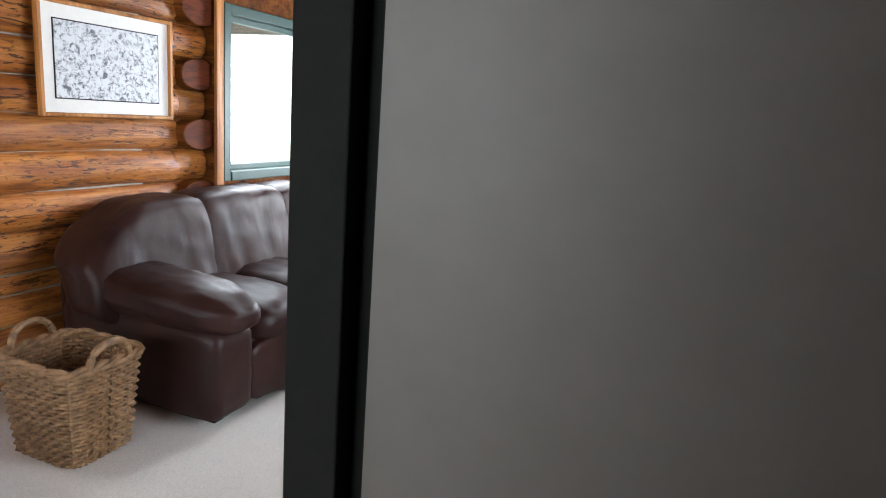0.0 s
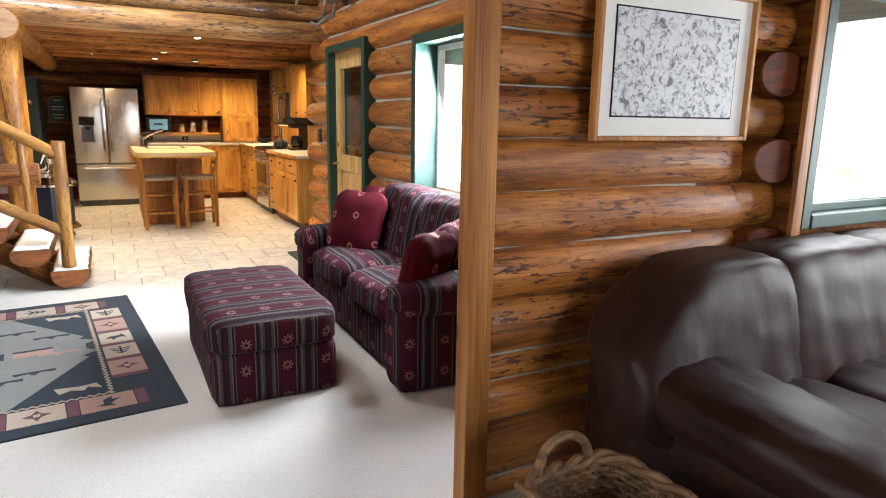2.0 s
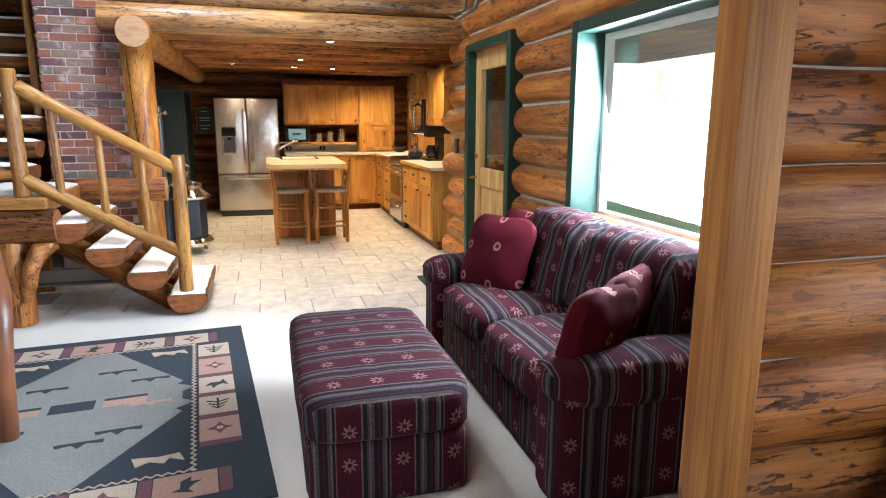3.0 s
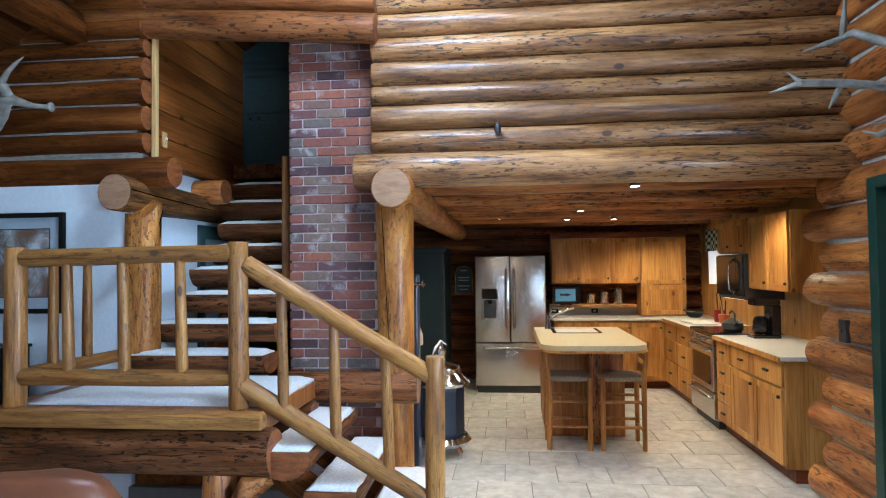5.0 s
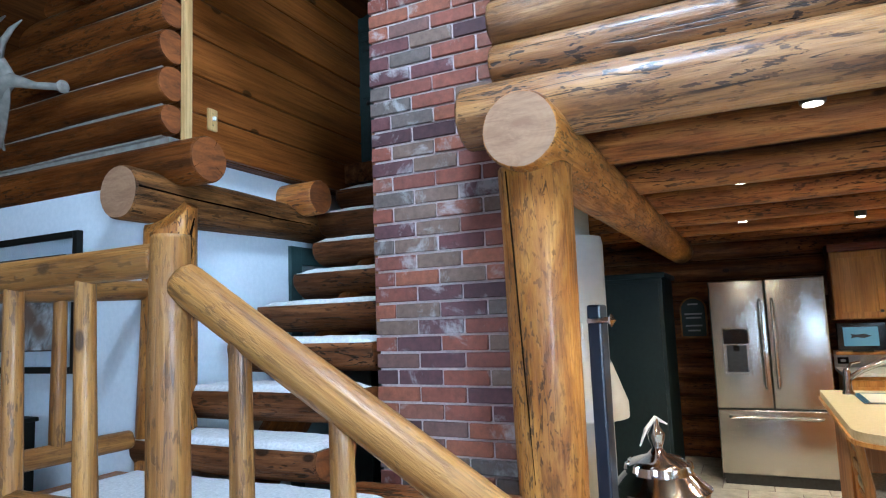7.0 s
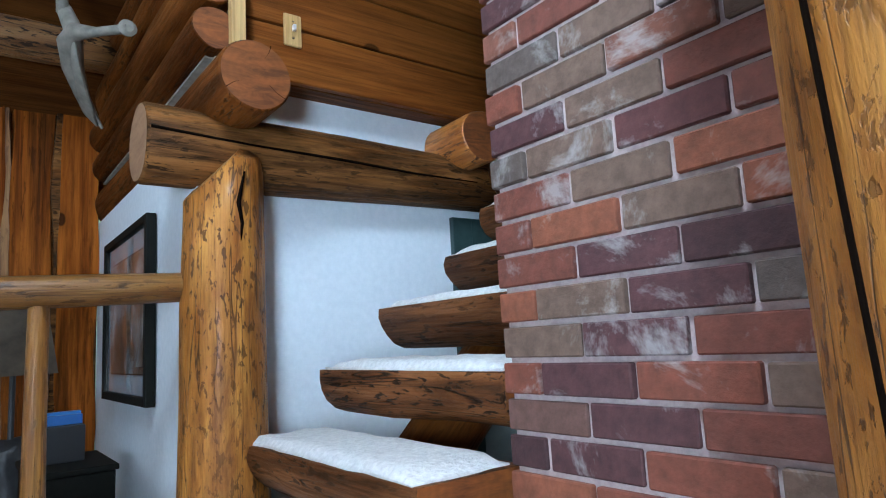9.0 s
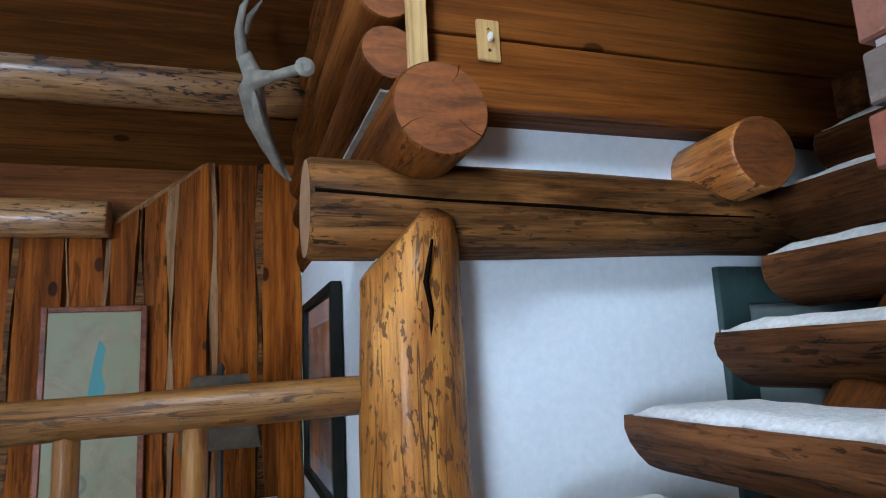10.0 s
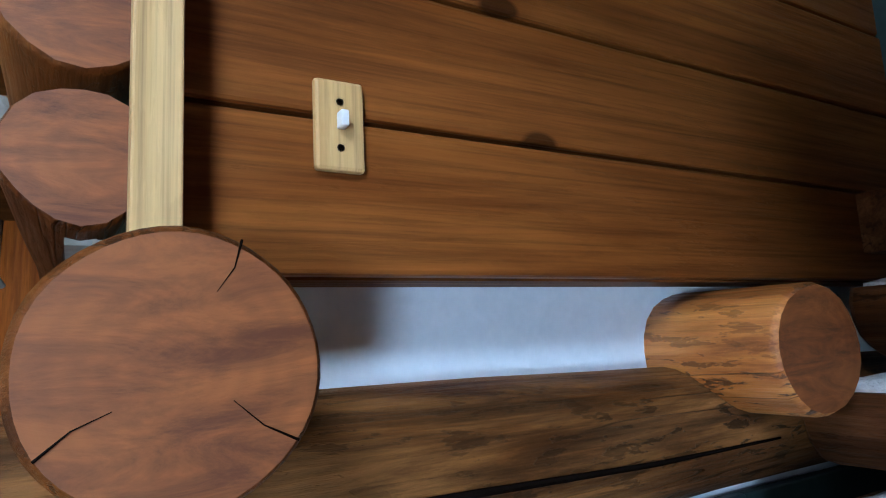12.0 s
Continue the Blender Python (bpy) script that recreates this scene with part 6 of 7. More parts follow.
# wall units
cabinet("wall_cabinet", "honey wall cabinet with three doors", (-11.86, -11.56, 1.77, 2.96, 1.37, 1.99), -11.56, "x", ((1.78, 2.17, 1.38, 1.98), (2.175, 2.565, 1.38, 1.98), (2.57, 2.95, 1.38, 1.98)))
cabinet("wall_cabinet", "tall honey corner cabinet standing on the worktop", (-11.86, -11.56, 2.965, 3.56, 0.93, 1.99), -11.56, "x", ((2.975, 3.55, 1.36, 1.98), (2.975, 3.55, 0.95, 1.34)))
cabinet("wall_cabinet", "honey wall cabinet above the microwave", (-10.0, -9.2, 3.50, 3.85, 1.72, 2.06), 3.50, "y", ((-9.99, -9.605, 1.73, 2.05), (-9.595, -9.21, 1.73, 2.05)))
cabinet("wall_cabinet", "honey wall cabinet over the counter end", (-9.18, -8.3, 3.53, 3.85, 1.37, 2.06), 3.53, "y", ((-9.17, -8.75, 1.38, 2.05), (-8.74, -8.31, 1.38, 2.05)))
cr = thing("cabinet_crown", "dark crown strip above the wall cabinets", "crown moulding")
part("strip", box(-11.86, -11.53, 1.76, 3.57, 1.99, 2.06, 0.006), TABLE_WOOD, cr)
sh = thing("niche_shelf", "low honey shelf along the backsplash", "shelf")
part("board", box(-11.86, -11.62, 1.76, 2.93, 1.05, 1.08, 0.004), CABINET, sh)
for k, (y, h) in enumerate(((2.32, 0.15), (2.5, 0.18), (2.69, 0.22))):
    cn = thing("canister", "stainless steel kitchen canister on the shelf", "canister", (-11.73, y, 1.08), 0, "kitchen canisters")
    part("body", lathe([(0.058, 0), (0.06, 0.005), (0.06, h - 0.03)], 18), STEEL, cn, smooth=True)
    part("lid", lathe([(0.062, h - 0.03), (0.062, h - 0.01), (0.02, h), (0.012, h + 0.02)], 18), STEEL, cn, smooth=True)
tv = thing("small_television", "small black television with a blue picture on the shelf", "television", (-11.62, 1.97, 1.08))
part("body", box(-0.06, 0.0, -0.19, 0.19, 0.01, 0.26, 0.006), BLACK_GLOSS, tv)
part("screen", box(0.0, 0.004, -0.14, 0.13, 0.05, 0.22), glow("blue screen", (0.1, 0.22, 0.3), 0.7), tv)
part("stand", box(-0.05, 0.03, -0.08, 0.08, 0.0, 0.012), BLACK_GLOSS, tv)
part("picture", flat_poly([(-0.085, 0.02), (-0.075, 0.0), (-0.085, -0.02), (-0.04, -0.012), (0.02, -0.02), (0.08, 0.0), (0.02, 0.02), (-0.04, 0.012)], 0, 0.001), IRON, tv, "dark fish shape on the screen").matrix_local = pose(0.0045, 0.0, 0.14, 90, 0, 90)
for y in (1.83, 2.38):
    oc = thing("power_outlet", "black power outlet on the splashback", "outlet", (-11.828, y, 0.985), 0, "outlets")
    part("plate", box(0, 0.008, -0.045, 0.045, -0.03, 0.03, 0.003), BLACK_TRIM, oc)
    part("socket", box(0.008, 0.011, -0.02, 0.02, -0.012, 0.012), PAPER, oc)
# window over the corner; its blind glows by itself before the solid wall
wk = tagged(new("window_4"), "small kitchen window with a white blind and green check valance", "window", kind="structure")
part("blind", box(-11.45, -10.4, 3.82, 3.85, 1.36, 2.0, 0.003), glow("self-glowing white blind", (0.85, 0.85, 0.8), 1.0), wk, "self-glowing white blind")
CHECK = material("green check cloth", (0.2, 0.3, 0.15), 0.9)
ck = nd(CHECK, "ShaderNodeTexChecker", Scale=22.0, Color1=(0.03, 0.07, 0.035, 1), Color2=(0.5, 0.5, 0.4, 1))
lk(CHECK, coords(CHECK, (1, 1, 1), False), ck.inputs[0])
lk(CHECK, ck.outputs[0], CHECK.node_tree.nodes["Principled BSDF"].inputs["Base Color"])
bm = bmesh.new()
pts0, pts1 = [], []
for k in range(33):
    x = -11.46 + 1.07 * k / 32
    y = 3.79 + 0.015 * math.sin(k * 1.3)
    pts0.append(bm.verts.new((x, y, 2.06)))
    pts1.append(bm.verts.new((x, y - 0.01, 1.78)))
for k in range(32):
    bm.faces.new((pts0[k], pts0[k + 1], pts1[k + 1], pts1[k]))
bmesh.ops.solidify(bm, geom=bm.faces[:], thickness=0.004)
part("valance", bm, CHECK, wk, "green checked cloth valance")

# refrigerator
rf = thing("refrigerator", "stainless steel French-door refrigerator with a dispenser", "refrigerator", (-10.95, 0.755, 0))
part("body", box(-0.75, -0.06, 0.0, 0.905, 0.03, 1.735, 0.004), IRON, rf)
for k, (y0, y1) in enumerate(((0.0, 0.449), (0.455, 0.905))):
    d = part("door", box(-0.06, 0.0, y0, y1, 0.645, 1.755, 0.012, 3), STEEL, rf, smooth=True)
    yh = 0.405 if k == 0 else 0.5
    part("handle", tube([(0.0, yh, 1.58), (0.05, yh, 1.56), (0.055, yh, 1.3), (0.055, yh, 0.98), (0.05, yh, 0.84), (0.0, yh, 0.82)], 0.013, 10), STEEL, d, smooth=True)
dr = part("drawer", box(-0.06, 0.0, 0.0, 0.905, 0.09, 0.635, 0.012, 3), STEEL, rf, smooth=True)
part("handle", tube([(0.0, 0.1, 0.575), (0.05, 0.12, 0.575), (0.058, 0.45, 0.578), (0.05, 0.78, 0.575), (0.0, 0.8, 0.575)], 0.014, 10), STEEL, dr, smooth=True)
part("dispenser", box(0.0, 0.006, 0.085, 0.305, 0.93, 1.34, 0.004), STEEL, rf)
part("dispenser_panel", box(0.006, 0.012, 0.095, 0.295, 1.2, 1.33, 0.003), BLACK_GLOSS, rf, "black dispenser panel")
part("dispenser_recess", box(0.0055, 0.0085, 0.115, 0.275, 0.96, 1.19), IRON, rf, "dark dispenser recess")
part("spout", box(0.008, 0.03, 0.17, 0.22, 1.14, 1.19, 0.004), BLACK_GLOSS, rf)
part("kick_plate", box(-0.05, -0.02, 0.02, 0.885, 0.0, 0.085), IRON, rf)

# range, microwave
rg = thing("range", "stainless steel slide-in range with a glass oven door", "range", (-10.01, 3.17, 0))
part("body", box(0, 0.79, 0.04, 0.66, 0.08, 0.9, 0.004), STEEL, rg)
part("cooktop", box(0, 0.79, 0.0, 0.66, 0.9, 0.935, 0.006), BLACK_GLOSS, rg, "black glass cooktop")
part("control_panel", box(0.005, 0.785, 0.0, 0.04, 0.82, 0.9, 0.006), STEEL, rg)
od = part("oven_door", box(0.01, 0.78, 0.0, 0.04, 0.36, 0.81, 0.008), STEEL, rg)
part("oven_glass", box(0.1, 0.69, -0.004, 0.0, 0.42, 0.70, 0.002), BLACK_GLOSS, od)
part("handle", tube([(0.06, 0.0, 0.765), (0.07, -0.045, 0.765), (0.72, -0.045, 0.765), (0.73, 0.0, 0.765)], 0.014, 10), STEEL, od, smooth=True)
wd = part("warming_drawer", box(0.01, 0.78, 0.0, 0.04, 0.09, 0.345, 0.008), STEEL, rg)
part("handle", tube([(0.06, 0.0, 0.3), (0.07, -0.04, 0.3), (0.72, -0.04, 0.3), (0.73, 0.0, 0.3)], 0.013, 10), STEEL, wd, smooth=True)
part("plinth", box(0.02, 0.77, 0.05, 0.6, 0, 0.08), IRON, rg)
for k in range(4):
    part("knob", tube([(0.12 + 0.18 * k, 0.0, 0.86), (0.12 + 0.18 * k, -0.03, 0.86)], 0.02, 12), STEEL, rg)
mw = thing("microwave", "black over-range microwave with a curved steel handle", "microwave", (-9.99, 3.46, 1.26))
part("body", box(0, 0.78, 0.02, 0.39, 0, 0.45, 0.004), IRON, mw)
d = part("door", box(0.0, 0.6, 0.0, 0.02, 0.03, 0.44, 0.006), BLACK_GLOSS, mw)
part("handle", tube([(0.55, 0.0, 0.4), (0.56, -0.05, 0.36), (0.565, -0.06, 0.23), (0.56, -0.05, 0.1), (0.55, 0.0, 0.06)], 0.015, 10), STEEL, d, smooth=True)
part("control_panel", box(0.605, 0.78, 0.0, 0.02, 0.03, 0.44, 0.006), BLACK_GLOSS, mw)
part("lamp_strip", box(0.1, 0.65, 0.05, 0.3, -0.006, 0.0), glow("hood lamp", (1.0, 0.85, 0.6), 4.0), mw)
ket = thing("kettle", "dark kettle on the cooktop", "kettle", (-9.4, 3.42, 0.935))
part("body", lathe([(0.08, 0), (0.105, 0.03), (0.1, 0.09), (0.04, 0.13), (0.015, 0.14)], 18), IRON, ket, smooth=True)
part("handle", tube([(-0.08, 0, 0.1), (-0.07, 0, 0.18), (0.0, 0, 0.21), (0.07, 0, 0.18), (0.08, 0, 0.1)], 0.009, 8), IRON, ket, smooth=True)
part("spout", tube([(0.08, 0, 0.06), (0.14, 0, 0.11)], [0.02, 0.012], 8), IRON, ket)
cm = thing("coffee_maker", "black coffee maker on the counter", "coffee maker", (-8.95, 3.55, 0.925))
part("base", box(-0.09, 0.09, -0.12, 0.12, 0, 0.03, 0.005), BLACK_GLOSS, cm)
part("column", box(-0.09, 0.09, 0.04, 0.12, 0.03, 0.3, 0.005), BLACK_GLOSS, cm)
part("head", box(-0.09, 0.09, -0.11, 0.12, 0.3, 0.37, 0.012), BLACK_GLOSS, cm)
part("carafe", lathe([(0.05, 0.035), (0.07, 0.07), (0.065, 0.16), (0.045, 0.2)], 16, centre=(0, -0.03)), BLACK_GLOSS, cm, smooth=True)
for k, (x, c, h) in enumerate(((-10.62, (0.35, 0.02, 0.03), 0.24), (-10.45, (0.5, 0.12, 0.03), 0.17))):
    cr2 = thing("utensil_crock", "crock of wooden spoons on the counter", "crock", (x, 3.68, 0.925), 0, "crocks on the counter")
    part("crock", lathe([(0.05, 0), (0.06, 0.02), (0.062, h * 0.6), (0.055, h * 0.62)], 16), material("glazed red", c, 0.3), cr2, smooth=True)
    for j in range(4):
        part("spoon", tube([(0.02 * math.cos(j * 1.7), 0.02 * math.sin(j * 1.7), 0.04), (0.06 * math.cos(j * 1.7), 0.05 * math.sin(j * 1.7), h + 0.1)], 0.008, 6), TRIM_WOOD if j % 2 else IRON, cr2)
bd = thing("cutting_board", "white cutting board lying on the worktop", "cutting board", (-10.5, 3.4, 0.925))
part("board", box(-0.26, 0.26, -0.14, 0.14, 0, 0.014, 0.005), PAPER, bd)
part("groove", box(-0.24, 0.24, -0.125, -0.12, 0.0142, 0.015), GREY_PAINT, bd)
fb = thing("fruit_basket", "wire fruit basket in the worktop corner", "basket", (-11.35, 3.6, 0.925))
part("bowl", lathe([(0.06, 0), (0.1, 0.03), (0.12, 0.08), (0.11, 0.075), (0.09, 0.035)], 16), IRON, fb, smooth=True)
part("handle", tube([(0, -0.11, 0.08), (0, -0.09, 0.2), (0, 0.0, 0.24), (0, 0.09, 0.2), (0, 0.11, 0.08)], 0.006, 6), IRON, fb)

# island, sink, stools
isl = thing("kitchen_island", "wooden island with a pale yellow top and a log leg", "island")
def island_outline(g):
    """The top's outline, its two near corners rounded; g: how far it is grown."""
    pts = [(-9.72 - g, 2.34 + g), (-9.72 - g, 1.46 - g)]
    for cy, a0 in ((1.66, -90), (2.14, 0)):
        pts += [(-8.26 + (0.2 + g) * math.cos(radians(a0 + 10 * k)), cy + (0.2 + g) * math.sin(radians(a0 + 10 * k))) for k in range(10)]
    return pts


part("top", flat_poly(island_outline(0.0), 0.915, 0.955), COUNTER, isl)
part("edge", flat_poly(island_outline(0.01), 0.895, 0.914), CABINET, isl, "honey wooden edge band")
part("body", box(-9.66, -8.92, 1.53, 2.27, 0.0, 0.895, 0.004), POST_WOOD, isl)
part("side_panel", box(-9.62, -8.96, 1.516, 1.53, 0.1, 0.86, 0.004), POST_WOOD, isl)
log("leg", (-8.70, 1.965, 0.0), (-8.70, 1.965, 0.895), 0.06, 0.066, (LOG, END), isl)
part("sink", box(-9.55, -9.05, 1.62, 2.1, 0.9552, 0.961, 0.002), CHROME, isl, "bright steel sink rim")
part("basin", box(-9.5, -9.1, 1.66, 2.06, 0.9612, 0.963), ENAMEL_CREAM, isl, "white enamel sink basin")
fc = thing("faucet", "chrome kitchen faucet with a long angled spout", "faucet", (-9.5, 1.6, 0.955))
part("base", lathe([(0.035, 0), (0.035, 0.012), (0.024, 0.03), (0.022, 0.14), (0.014, 0.16)], 14), CHROME, fc, smooth=True)
part("spout", tube([(0, 0, 0.09), (0.02, 0.08, 0.15), (0.04, 0.2, 0.21), (0.045, 0.26, 0.225)], [0.018, 0.017, 0.02, 0.022], 10), CHROME, fc, smooth=True)
part("lever", tube([(0, 0, 0.15), (-0.02, 0.03, 0.19), (-0.03, 0.08, 0.2)], 0.009, 8), CHROME, fc, smooth=True)

RUSH = noisy("woven rush", (0.25, 0.19, 0.12), (0.42, 0.34, 0.24), 70, 0.85, 0.5)
STOOL = wood("amber stool wood", (0.50, 0.24, 0.06), (0.38, 0.16, 0.036), (0.24, 0.09, 0.02), (6, 6, 0.5), 0.4, 0.1, 0.1, 0.1)
so = thing("counter_stool", "wooden ladder-back counter stool with a woven seat", "stool", (-8.62, 1.72, 0), 0, "stools at the island")
for sx in (-1, 1):
    part("back_post", tube([(sx * 0.16, -0.185, 0), (sx * 0.165, -0.185, 0.62), (sx * 0.175, -0.225, 0.95)], [0.021, 0.024, 0.019], 8), STOOL, so, smooth=True)
    part("leg", tube([(sx * 0.18, 0.17, 0), (sx * 0.17, 0.17, 0.63)], [0.021, 0.024], 8), STOOL, so, smooth=True)
    for z in (0.2, 0.42):
        part("stretcher", tube([(sx * 0.165, -0.185, z), (sx * 0.175, 0.17, z)], 0.014, 6), STOOL, so)
for z in (0.16, 0.38, 0.56):
    part("stretcher", tube([(-0.175, 0.17, z), (0.175, 0.17, z)], 0.014, 6), STOOL, so)
    part("stretcher", tube([(-0.165, -0.185, z), (0.165, -0.185, z)], 0.014, 6), STOOL, so)
for z in (0.70, 0.80, 0.89):
    part("slat", box(-0.165, 0.165, -0.21 - 0.02 * (z - 0.7), -0.198 - 0.02 * (z - 0.7), z - 0.025, z + 0.025, 0.004), STOOL, so)
part("seat", puff(0, -0.005, 0.62, 0.38, 0.4, 0.05, 6, 0.004, 1, 6), RUSH, so, "woven rush seat")
copy_thing(so, pose(-8.62, 2.17, 0, 0, 0, 180))

# green cupboard, sign, heater column, stove
GREEN_BLACK = noisy("blackish green paint", (0.007, 0.017, 0.016), (0.012, 0.025, 0.023), 30, 0.5, 0.08, 0.002)
gc = thing("green_cupboard", "tall dark green painted cupboard", "cupboard")
part("body", box(-11.75, -10.92, -0.33, 0.37, 0, 1.82, 0.005), GREEN_BLACK, gc)
part("cornice", box(-11.77, -10.89, -0.34, 0.40, 1.82, 1.87, 0.01), GREEN_BLACK, gc)
part("door", box(-10.92, -10.9, -0.3, 0.34, 0.1, 1.78, 0.006), GREEN_BLACK, gc)
part("handle", box(-10.9, -10.88, -0.22, -0.2, 0.95, 1.05, 0.004), BRASS, gc, "brass handle")
sg = thing("wall_sign", "arched dark green sign on the log wall", "sign", (-11.86, 0.55, 1.22))
bm = bmesh.new()
pts = [(-0.13, 0), (0.13, 0), (0.13, 0.3)] + [(0.13 * math.cos(a), 0.3 + 0.12 * math.sin(a)) for a in [math.pi * k / 10 for k in range(1, 10)]] + [(-0.13, 0.3)]
part("board", flat_poly(pts, 0, 0.03), POST_WOOD, sg).matrix_local = pose(0.0, 0, 0, 90, 0, 90)
part("panel", flat_poly([(0.88 * x, 0.02 + 0.92 * y) for x, y in pts], 0, 0.033), GREEN_DARK, sg).matrix_local = pose(0.0, 0, 0, 90, 0, 90)
for z, w in ((0.34, 0.1), (0.24, 0.17), (0.2, 0.15), (0.12, 0.16), (0.07, 0.12)):
    part("lettering", box(0.033, 0.036, -w / 2, w / 2, z, z + 0.016), COUNTER_GREY, sg, "pale lettering bar")
hc = thing("water_heater", "cream enamel heater column behind the post", "heater", (-8.95, 0.05, 0))
part("tank", lathe([(0.19, 0.0), (0.2, 0.03), (0.2, 1.98), (0.19, 2.02), (0.1, 2.03)], 28), ENAMEL_CREAM, hc, smooth=True)
part("collar", lathe([(0.2, 0.84), (0.30, 0.86), (0.30, 0.95), (0.21, 1.2), (0.2, 1.22)], 28), ENAMEL_CREAM, hc, smooth=True)
part("thermostat", box(0.19, 0.215, 0.0, 0.09, 1.36, 1.46, 0.005), PAPER, hc)
part("flue", tube([(0, 0, 2.02), (0, 0, 2.32)], 0.12, 20), ENAMEL_CREAM, hc, smooth=True)
sv = thing("parlor_stove", "dark blue enamel parlor stove with a nickel top and feet", "stove", (-8.28, 0.60, 0))
part("body", lathe([(0.19, 0.17), (0.2, 0.2), (0.2, 0.56), (0.19, 0.6)], 8), ENAMEL_BLUE, sv)
part("skirt", lathe([(0.24, 0.1), (0.26, 0.13), (0.23, 0.17), (0.19, 0.18)], 24), CHROME, sv, "nickel skirt", True)
part("top_rim", lathe([(0.2, 0.58), (0.25, 0.6), (0.255, 0.625), (0.22, 0.65), (0.17, 0.7)], 28), CHROME, sv, "nickel rim", True)
part("dome", lathe([(0.17, 0.70), (0.16, 0.74), (0.12, 0.77), (0.05, 0.79), (0.025, 0.82), (0.04, 0.86), (0.045, 0.89), (0.02, 0.93), (0.012, 0.97)], 24), CHROME, sv, "nickel dome and finial", True)
part("finial_bow", tube([(-0.06, 0.05, 0.93), (0.0, 0.0, 0.97), (0.07, -0.04, 0.92), (0.09, -0.07, 0.84)], [0.004, 0.012, 0.01, 0.004], 6), PAPER, sv)
for k in range(10):
    a = 2 * math.pi * k / 10
    part("knob", lathe([(0.012, 0.7), (0.026, 0.715), (0.02, 0.745), (0.006, 0.755)], 8, centre=(0.15 * math.cos(a), 0.15 * math.sin(a))), CHROME, sv, smooth=True)
for k in range(4):
    a = math.pi / 4 + k * math.pi / 2
    part("foot", tube([(0.2 * math.cos(a), 0.2 * math.sin(a), 0.12), (0.25 * math.cos(a), 0.25 * math.sin(a), 0.06), (0.23 * math.cos(a), 0.23 * math.sin(a), 0.0)], [0.03, 0.025, 0.02], 8), CHROME, sv, smooth=True)
bp = thing("stove_back", "tall dark blue enamel panel with a chrome rail", "stove panel", (-7.64, 0.485, 0))
part("panel", box(-0.07, 0.07, -0.04, 0.02, 0, 1.56, 0.01), ENAMEL_BLUE, bp)
part("rail", tube([(0.07, -0.03, 1.49), (0.095, -0.01, 1.49), (0.095, 0.06, 1.49)], 0.014, 8), CHROME, bp, "chrome rail", True)
part("knob", lathe([(0.02, 0), (0.03, 0.01), (0.0, 0.03)], 10), CHROME, bp).matrix_local = pose(0.095, 0.06, 1.49, -90, 0, 0)

# ---- kitchen lights ----
LAMP = glow("lit spotlight glass", (1.0, 0.86, 0.62), 12.0)
for k, (x, y) in enumerate(((-7.1, 1.33), (-7.35, 2.1), (-8.4, 2.47), (-8.35, 3.2), (-9.3, 1.93), (-10.1, 1.09), (-10.45, 1.9), (-10.55, 2.46), (-8.4, 1.1), (-10.9, 3.05))):
    sl = thing("spotlight", "small lit recessed ceiling spotlight", "spotlight", (x, y, 2.17), 0, "kitchen spotlights")
    part("can", lathe([(0.036, 0.0), (0.04, 0.005), (0.04, 0.13), (0.034, 0.16)], 14), IRON, sl, smooth=True)
    part("glass", lathe([(0.03, -0.004), (0.031, 0.002)], 14), LAMP, sl, "glowing lamp glass")
    if k not in (1, 6):
        lamp = new("spotlight_lamp", bpy.data.lights.new("spotlight_lamp", "SPOT"))
        lamp.data.energy, lamp.data.color = 130, (1.0, 0.72, 0.41)
        lamp.data.spot_size, lamp.data.spot_blend, lamp.data.shadow_soft_size = radians(140), 0.6, 0.045
        lamp.matrix_world = look((x, y, 2.155), (x, y, 0))
BULB = glow("string light bulb", (1.0, 0.75, 0.4), 6.0)
stl = thing("string_lights", "string of tiny warm lights down the post", "string lights")
part("wire", tube([(-7.0, 0.39, 0.2), (-7.0, 0.385, 0.9), (-7.0, 0.395, 1.5)], 0.003, 5), IRON, stl)
for k in range(14):
    part("bulb", lathe([(0.004, 0), (0.007, 0.006), (0.003, 0.014)], 6, centre=(-6.992, 0.392 + 0.006 * math.sin(k * 2.1))), BULB, stl).location = (0, 0, 0.3 + 0.083 * k)
hk = thing("wall_hook", "small dark metal hook on the upper log wall", "hook", (-6.83, 1.145, 2.5))
part("bell", lathe([(0.012, -0.03), (0.022, -0.01), (0.02, 0.02), (0.008, 0.04)], 12), IRON, hk, smooth=True)
part("loop", tube([(-0.03, 0, 0.05), (0, 0, 0.055), (0, 0, 0.03)], 0.004, 6), CHROME, hk)


# ---- tiles and bricks ----
def piece(name, size, bevel, seed):
    """A mesh for a brick or tile: a bevelled block centred on its origin."""
    bm = box(-size[0] / 2, size[0] / 2, -size[1] / 2, size[1] / 2, -size[2] / 2, size[2] / 2, bevel, 1)
    for v in bm.verts:
        v.co += 0.25 * bevel * Vector((noise.noise(v.co * 40 + Vector((seed, 0, 0))), noise.noise(v.co * 40 + Vector((0, seed, 0))), noise.noise(v.co * 40 + Vector((0, 0, seed)))))
    me = bpy.data.meshes.new(name)
    bm.to_mesh(me)
    bm.free()
    return me


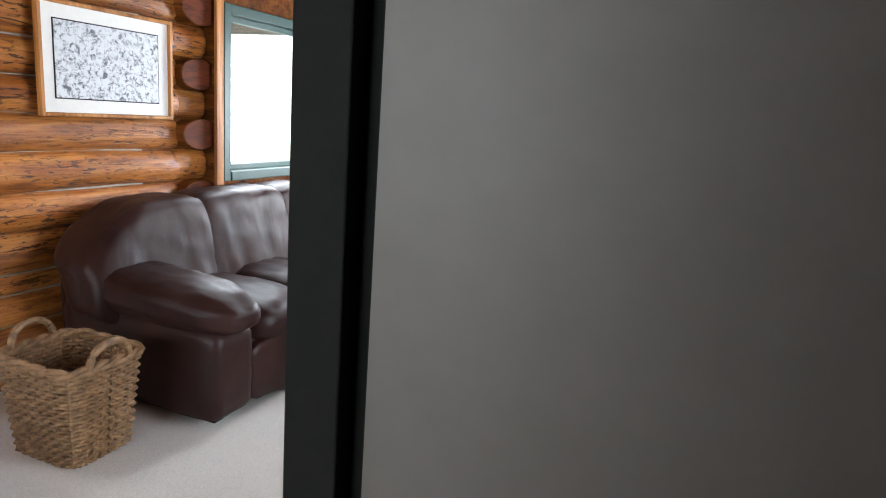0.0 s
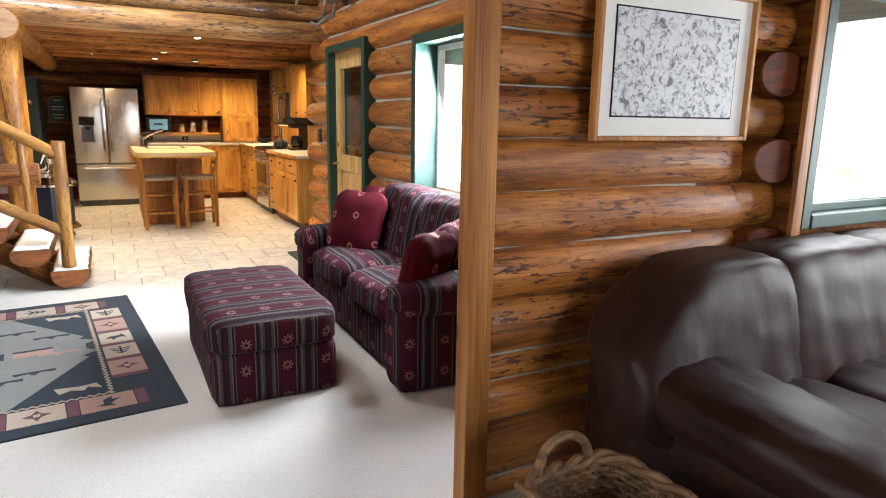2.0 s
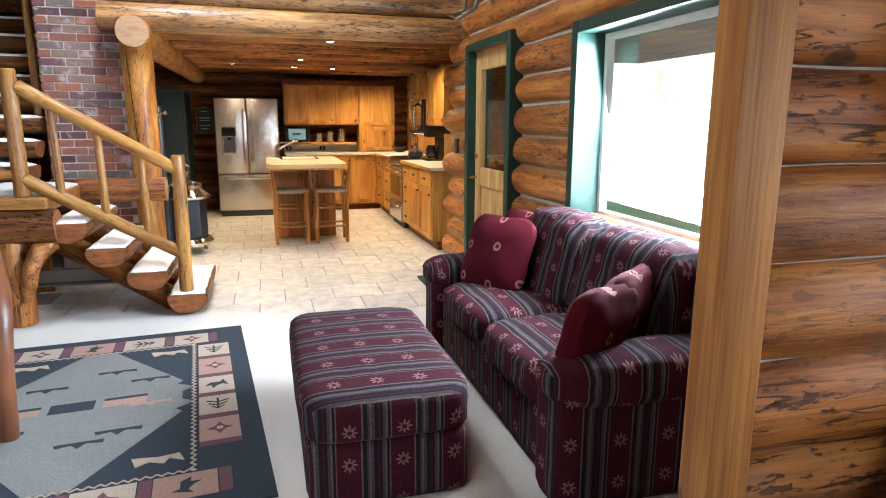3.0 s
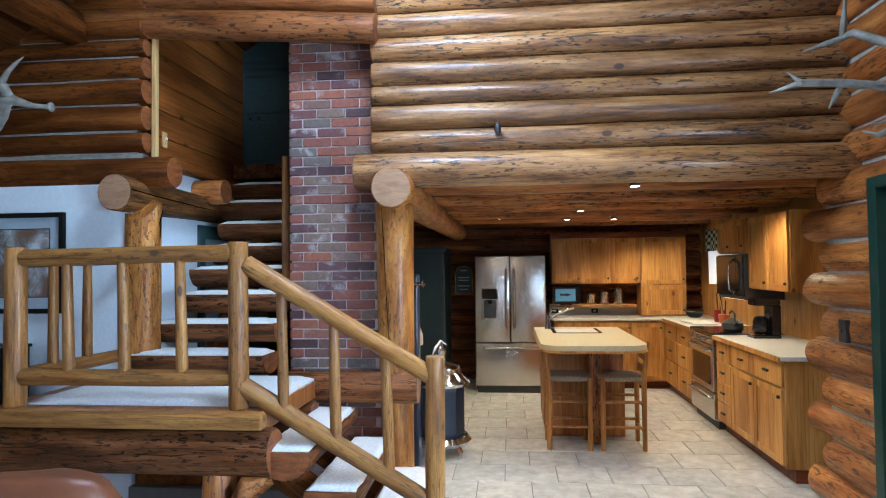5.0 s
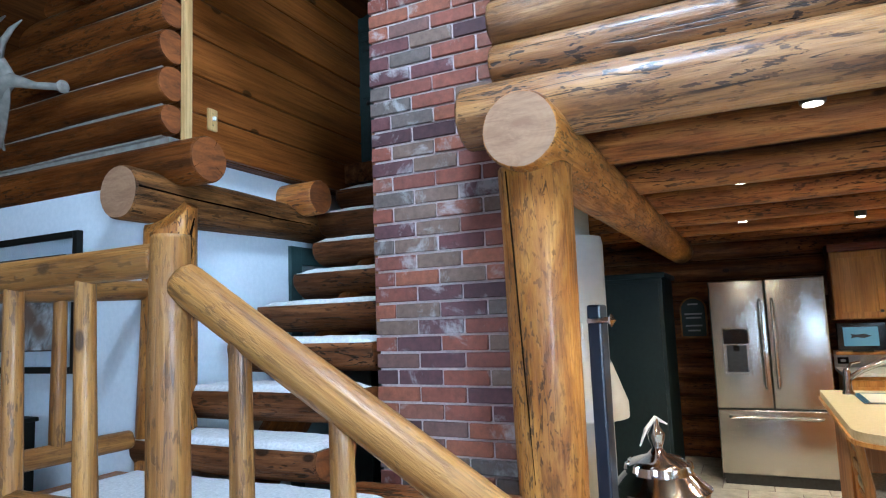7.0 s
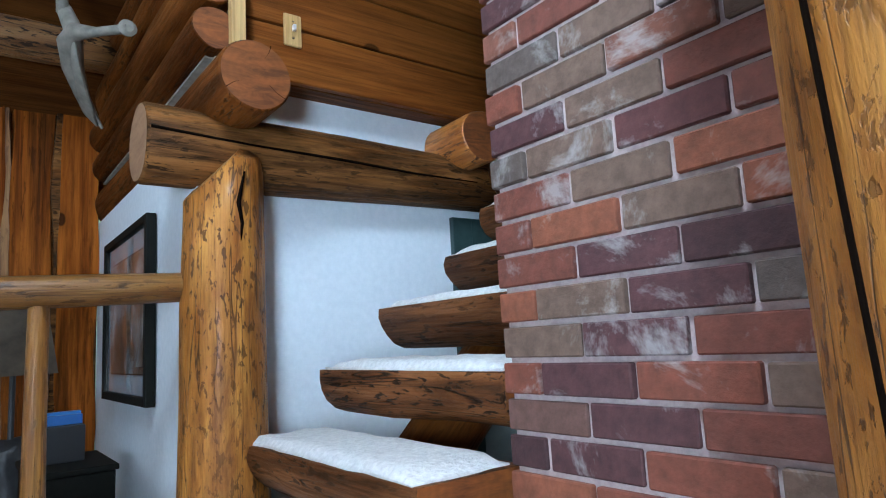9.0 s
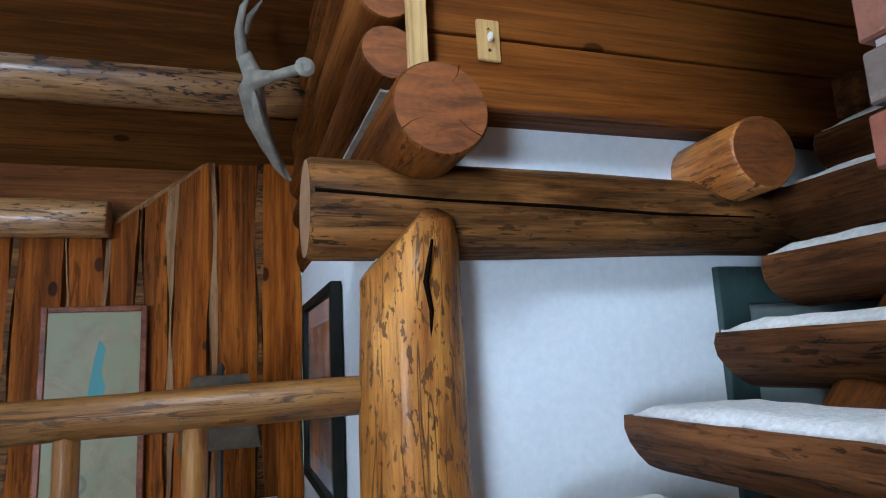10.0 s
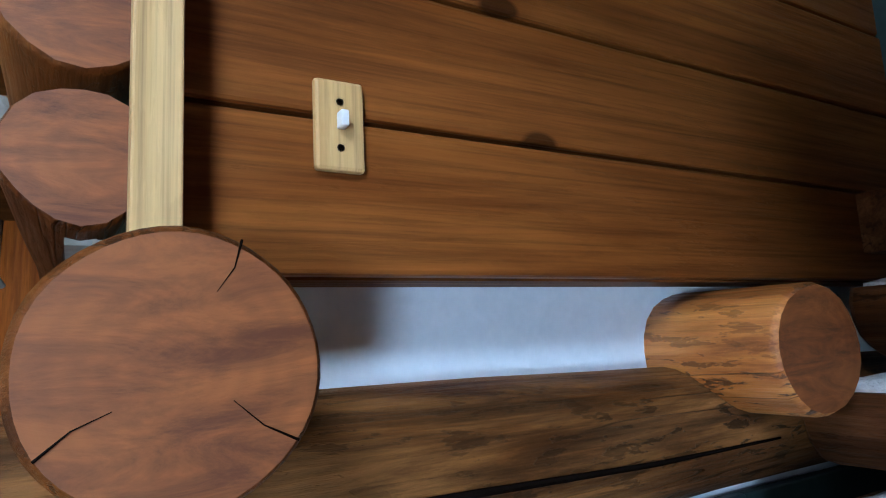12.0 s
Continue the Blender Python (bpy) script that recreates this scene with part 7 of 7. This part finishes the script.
def random_tone(name, tones, rough, scale, relief, stain, stain_colour, edge=((0.58, (0, 0, 0)), (0.72, (1, 1, 1)))):
    m = material(name, tones[0], rough)
    oi = m.node_tree.nodes.new("ShaderNodeObjectInfo")
    n = len(tones)
    col = ramp(m, oi.outputs["Random"], [(i / n, c) for i, c in enumerate(tones)], True)
    v = coords(m)
    a = nd(m, "ShaderNodeTexNoise", Scale=scale, Detail=5.0, Roughness=0.65)
    lk(m, v, a.inputs[0])
    col = mixc(m, 1.0, col, ramp(m, a.outputs[0], [(0.3, (0.65,) * 3), (0.7, (1.2,) * 3)]), "MULTIPLY")
    s = nd(m, "ShaderNodeTexNoise", Scale=4.5, Detail=6.0, Roughness=0.7, Distortion=0.4)
    lk(m, v, s.inputs[0])
    col = mixc(m, math_node(m, "MULTIPLY", ramp(m, s.outputs[0], [edge[0], edge[1]]), stain), col, stain_colour)
    lk(m, col, m.node_tree.nodes["Principled BSDF"].inputs["Base Color"])
    bump(m, a.outputs[0], relief, 0.006)
    return m


BRICK = random_tone("mixed red brick", [(0.2, 0.06, 0.036), (0.11, 0.038, 0.037), (0.17, 0.053, 0.035), (0.24, 0.078, 0.04), (0.09, 0.035, 0.037), (0.16, 0.1, 0.072), (0.06, 0.024, 0.026), (0.2, 0.075, 0.047), (0.14, 0.07, 0.055), (0.115, 0.086, 0.072)], 0.75, 35.0, 0.6, 0.6, (0.46, 0.43, 0.42), ((0.565, (0, 0, 0)), (0.66, (1, 1, 1))))
TILE = random_tone("pale slate floor tile", [(0.49, 0.475, 0.435), (0.52, 0.50, 0.455), (0.46, 0.45, 0.42), (0.54, 0.515, 0.47), (0.48, 0.465, 0.435)], 0.36, 9.0, 0.25, 0.25, (0.3, 0.28, 0.24))

MORTAR_PINK = noisy("pinkish mortar", (0.42, 0.33, 0.325), (0.56, 0.47, 0.46), 60, 0.95, 0.5, 0.005)
CH = (-7.05, -0.315, 0.345)
chimney = tagged(link("brick_chimney", box(-7.75, CH[0] - 0.011, CH[1] + 0.012, CH[2], 0, 4.5), MORTAR_PINK), "tall brick chimney of mixed red and purple bricks", "chimney", kind="structure")
full, half_b = [piece("brick", (0.09, 0.193, 0.0565), 0.0028, k) for k in range(3)], [piece("brick", (0.09, 0.092, 0.0565), 0.0028, k + 5) for k in range(2)]
for me in (*full, *half_b):
    me.materials.append(BRICK)
row = 0
count = 0
z = 0.40
while z < 4.0:
    y = CH[1]
    if row % 2:
        ob = new("brick", random.choice(half_b))
        ob.location = (CH[0] - 0.045 + random.uniform(-0.003, 0.003), y + 0.046, z + 0.028)
        ob.parent = chimney
        y += 0.1015
    while y < CH[2] - 0.15:
        ob = new("brick", random.choice(full))
        ob.location = (CH[0] - 0.045 + random.uniform(-0.004, 0.004), y + 0.0965, z + 0.028 + random.uniform(-0.001, 0.001))
        ob.parent = chimney
        y += 0.203
        count += 1
    if CH[2] - y > 0.06:
        ob = new("brick", random.choice(half_b))
        ob.location = (CH[0] - 0.045 + random.uniform(-0.003, 0.003), y + 0.046, z + 0.028)
        ob.parent = chimney
    row += 1
    z += 0.0667
# return face beside the stairs, joined
bm = bmesh.new()
z, row = 0.40, 0
while z < 4.0:
    x = CH[0] - 0.1 - (0.1 if row % 2 else 0.0)
    while x > -7.6:
        box(x - 0.193, x, CH[1] + random.uniform(-0.003, 0.003), CH[1] + 0.05, z, z + 0.0565, bm=bm)
        x -= 0.203
    row += 1
    z += 0.0667
tagged(part("brick_course", bm, BRICK, chimney), kind="stuff")

floor_ob = bpy.data.objects["floor"]
tiles = [piece("tile", (0.392, 0.392, 0.014), 0.003, k) for k in range(3)]
for me in tiles:
    me.materials.append(TILE)
for i in range(17):
    for j in range(11):
        x, y = -12.0 + 0.4 * i + 0.2, -0.25 + 0.4 * j + (0.2 if i % 2 else 0.0)
        if y > 4.0 or (x > -5.75 and y < 1.2) or (x > -5.5 and y < 2.2):
            continue
        ob = new("tile", random.choice(tiles))
        ob.location = (x, y, -0.0075 + random.uniform(-0.0008, 0.0008))
        ob.parent = floor_ob
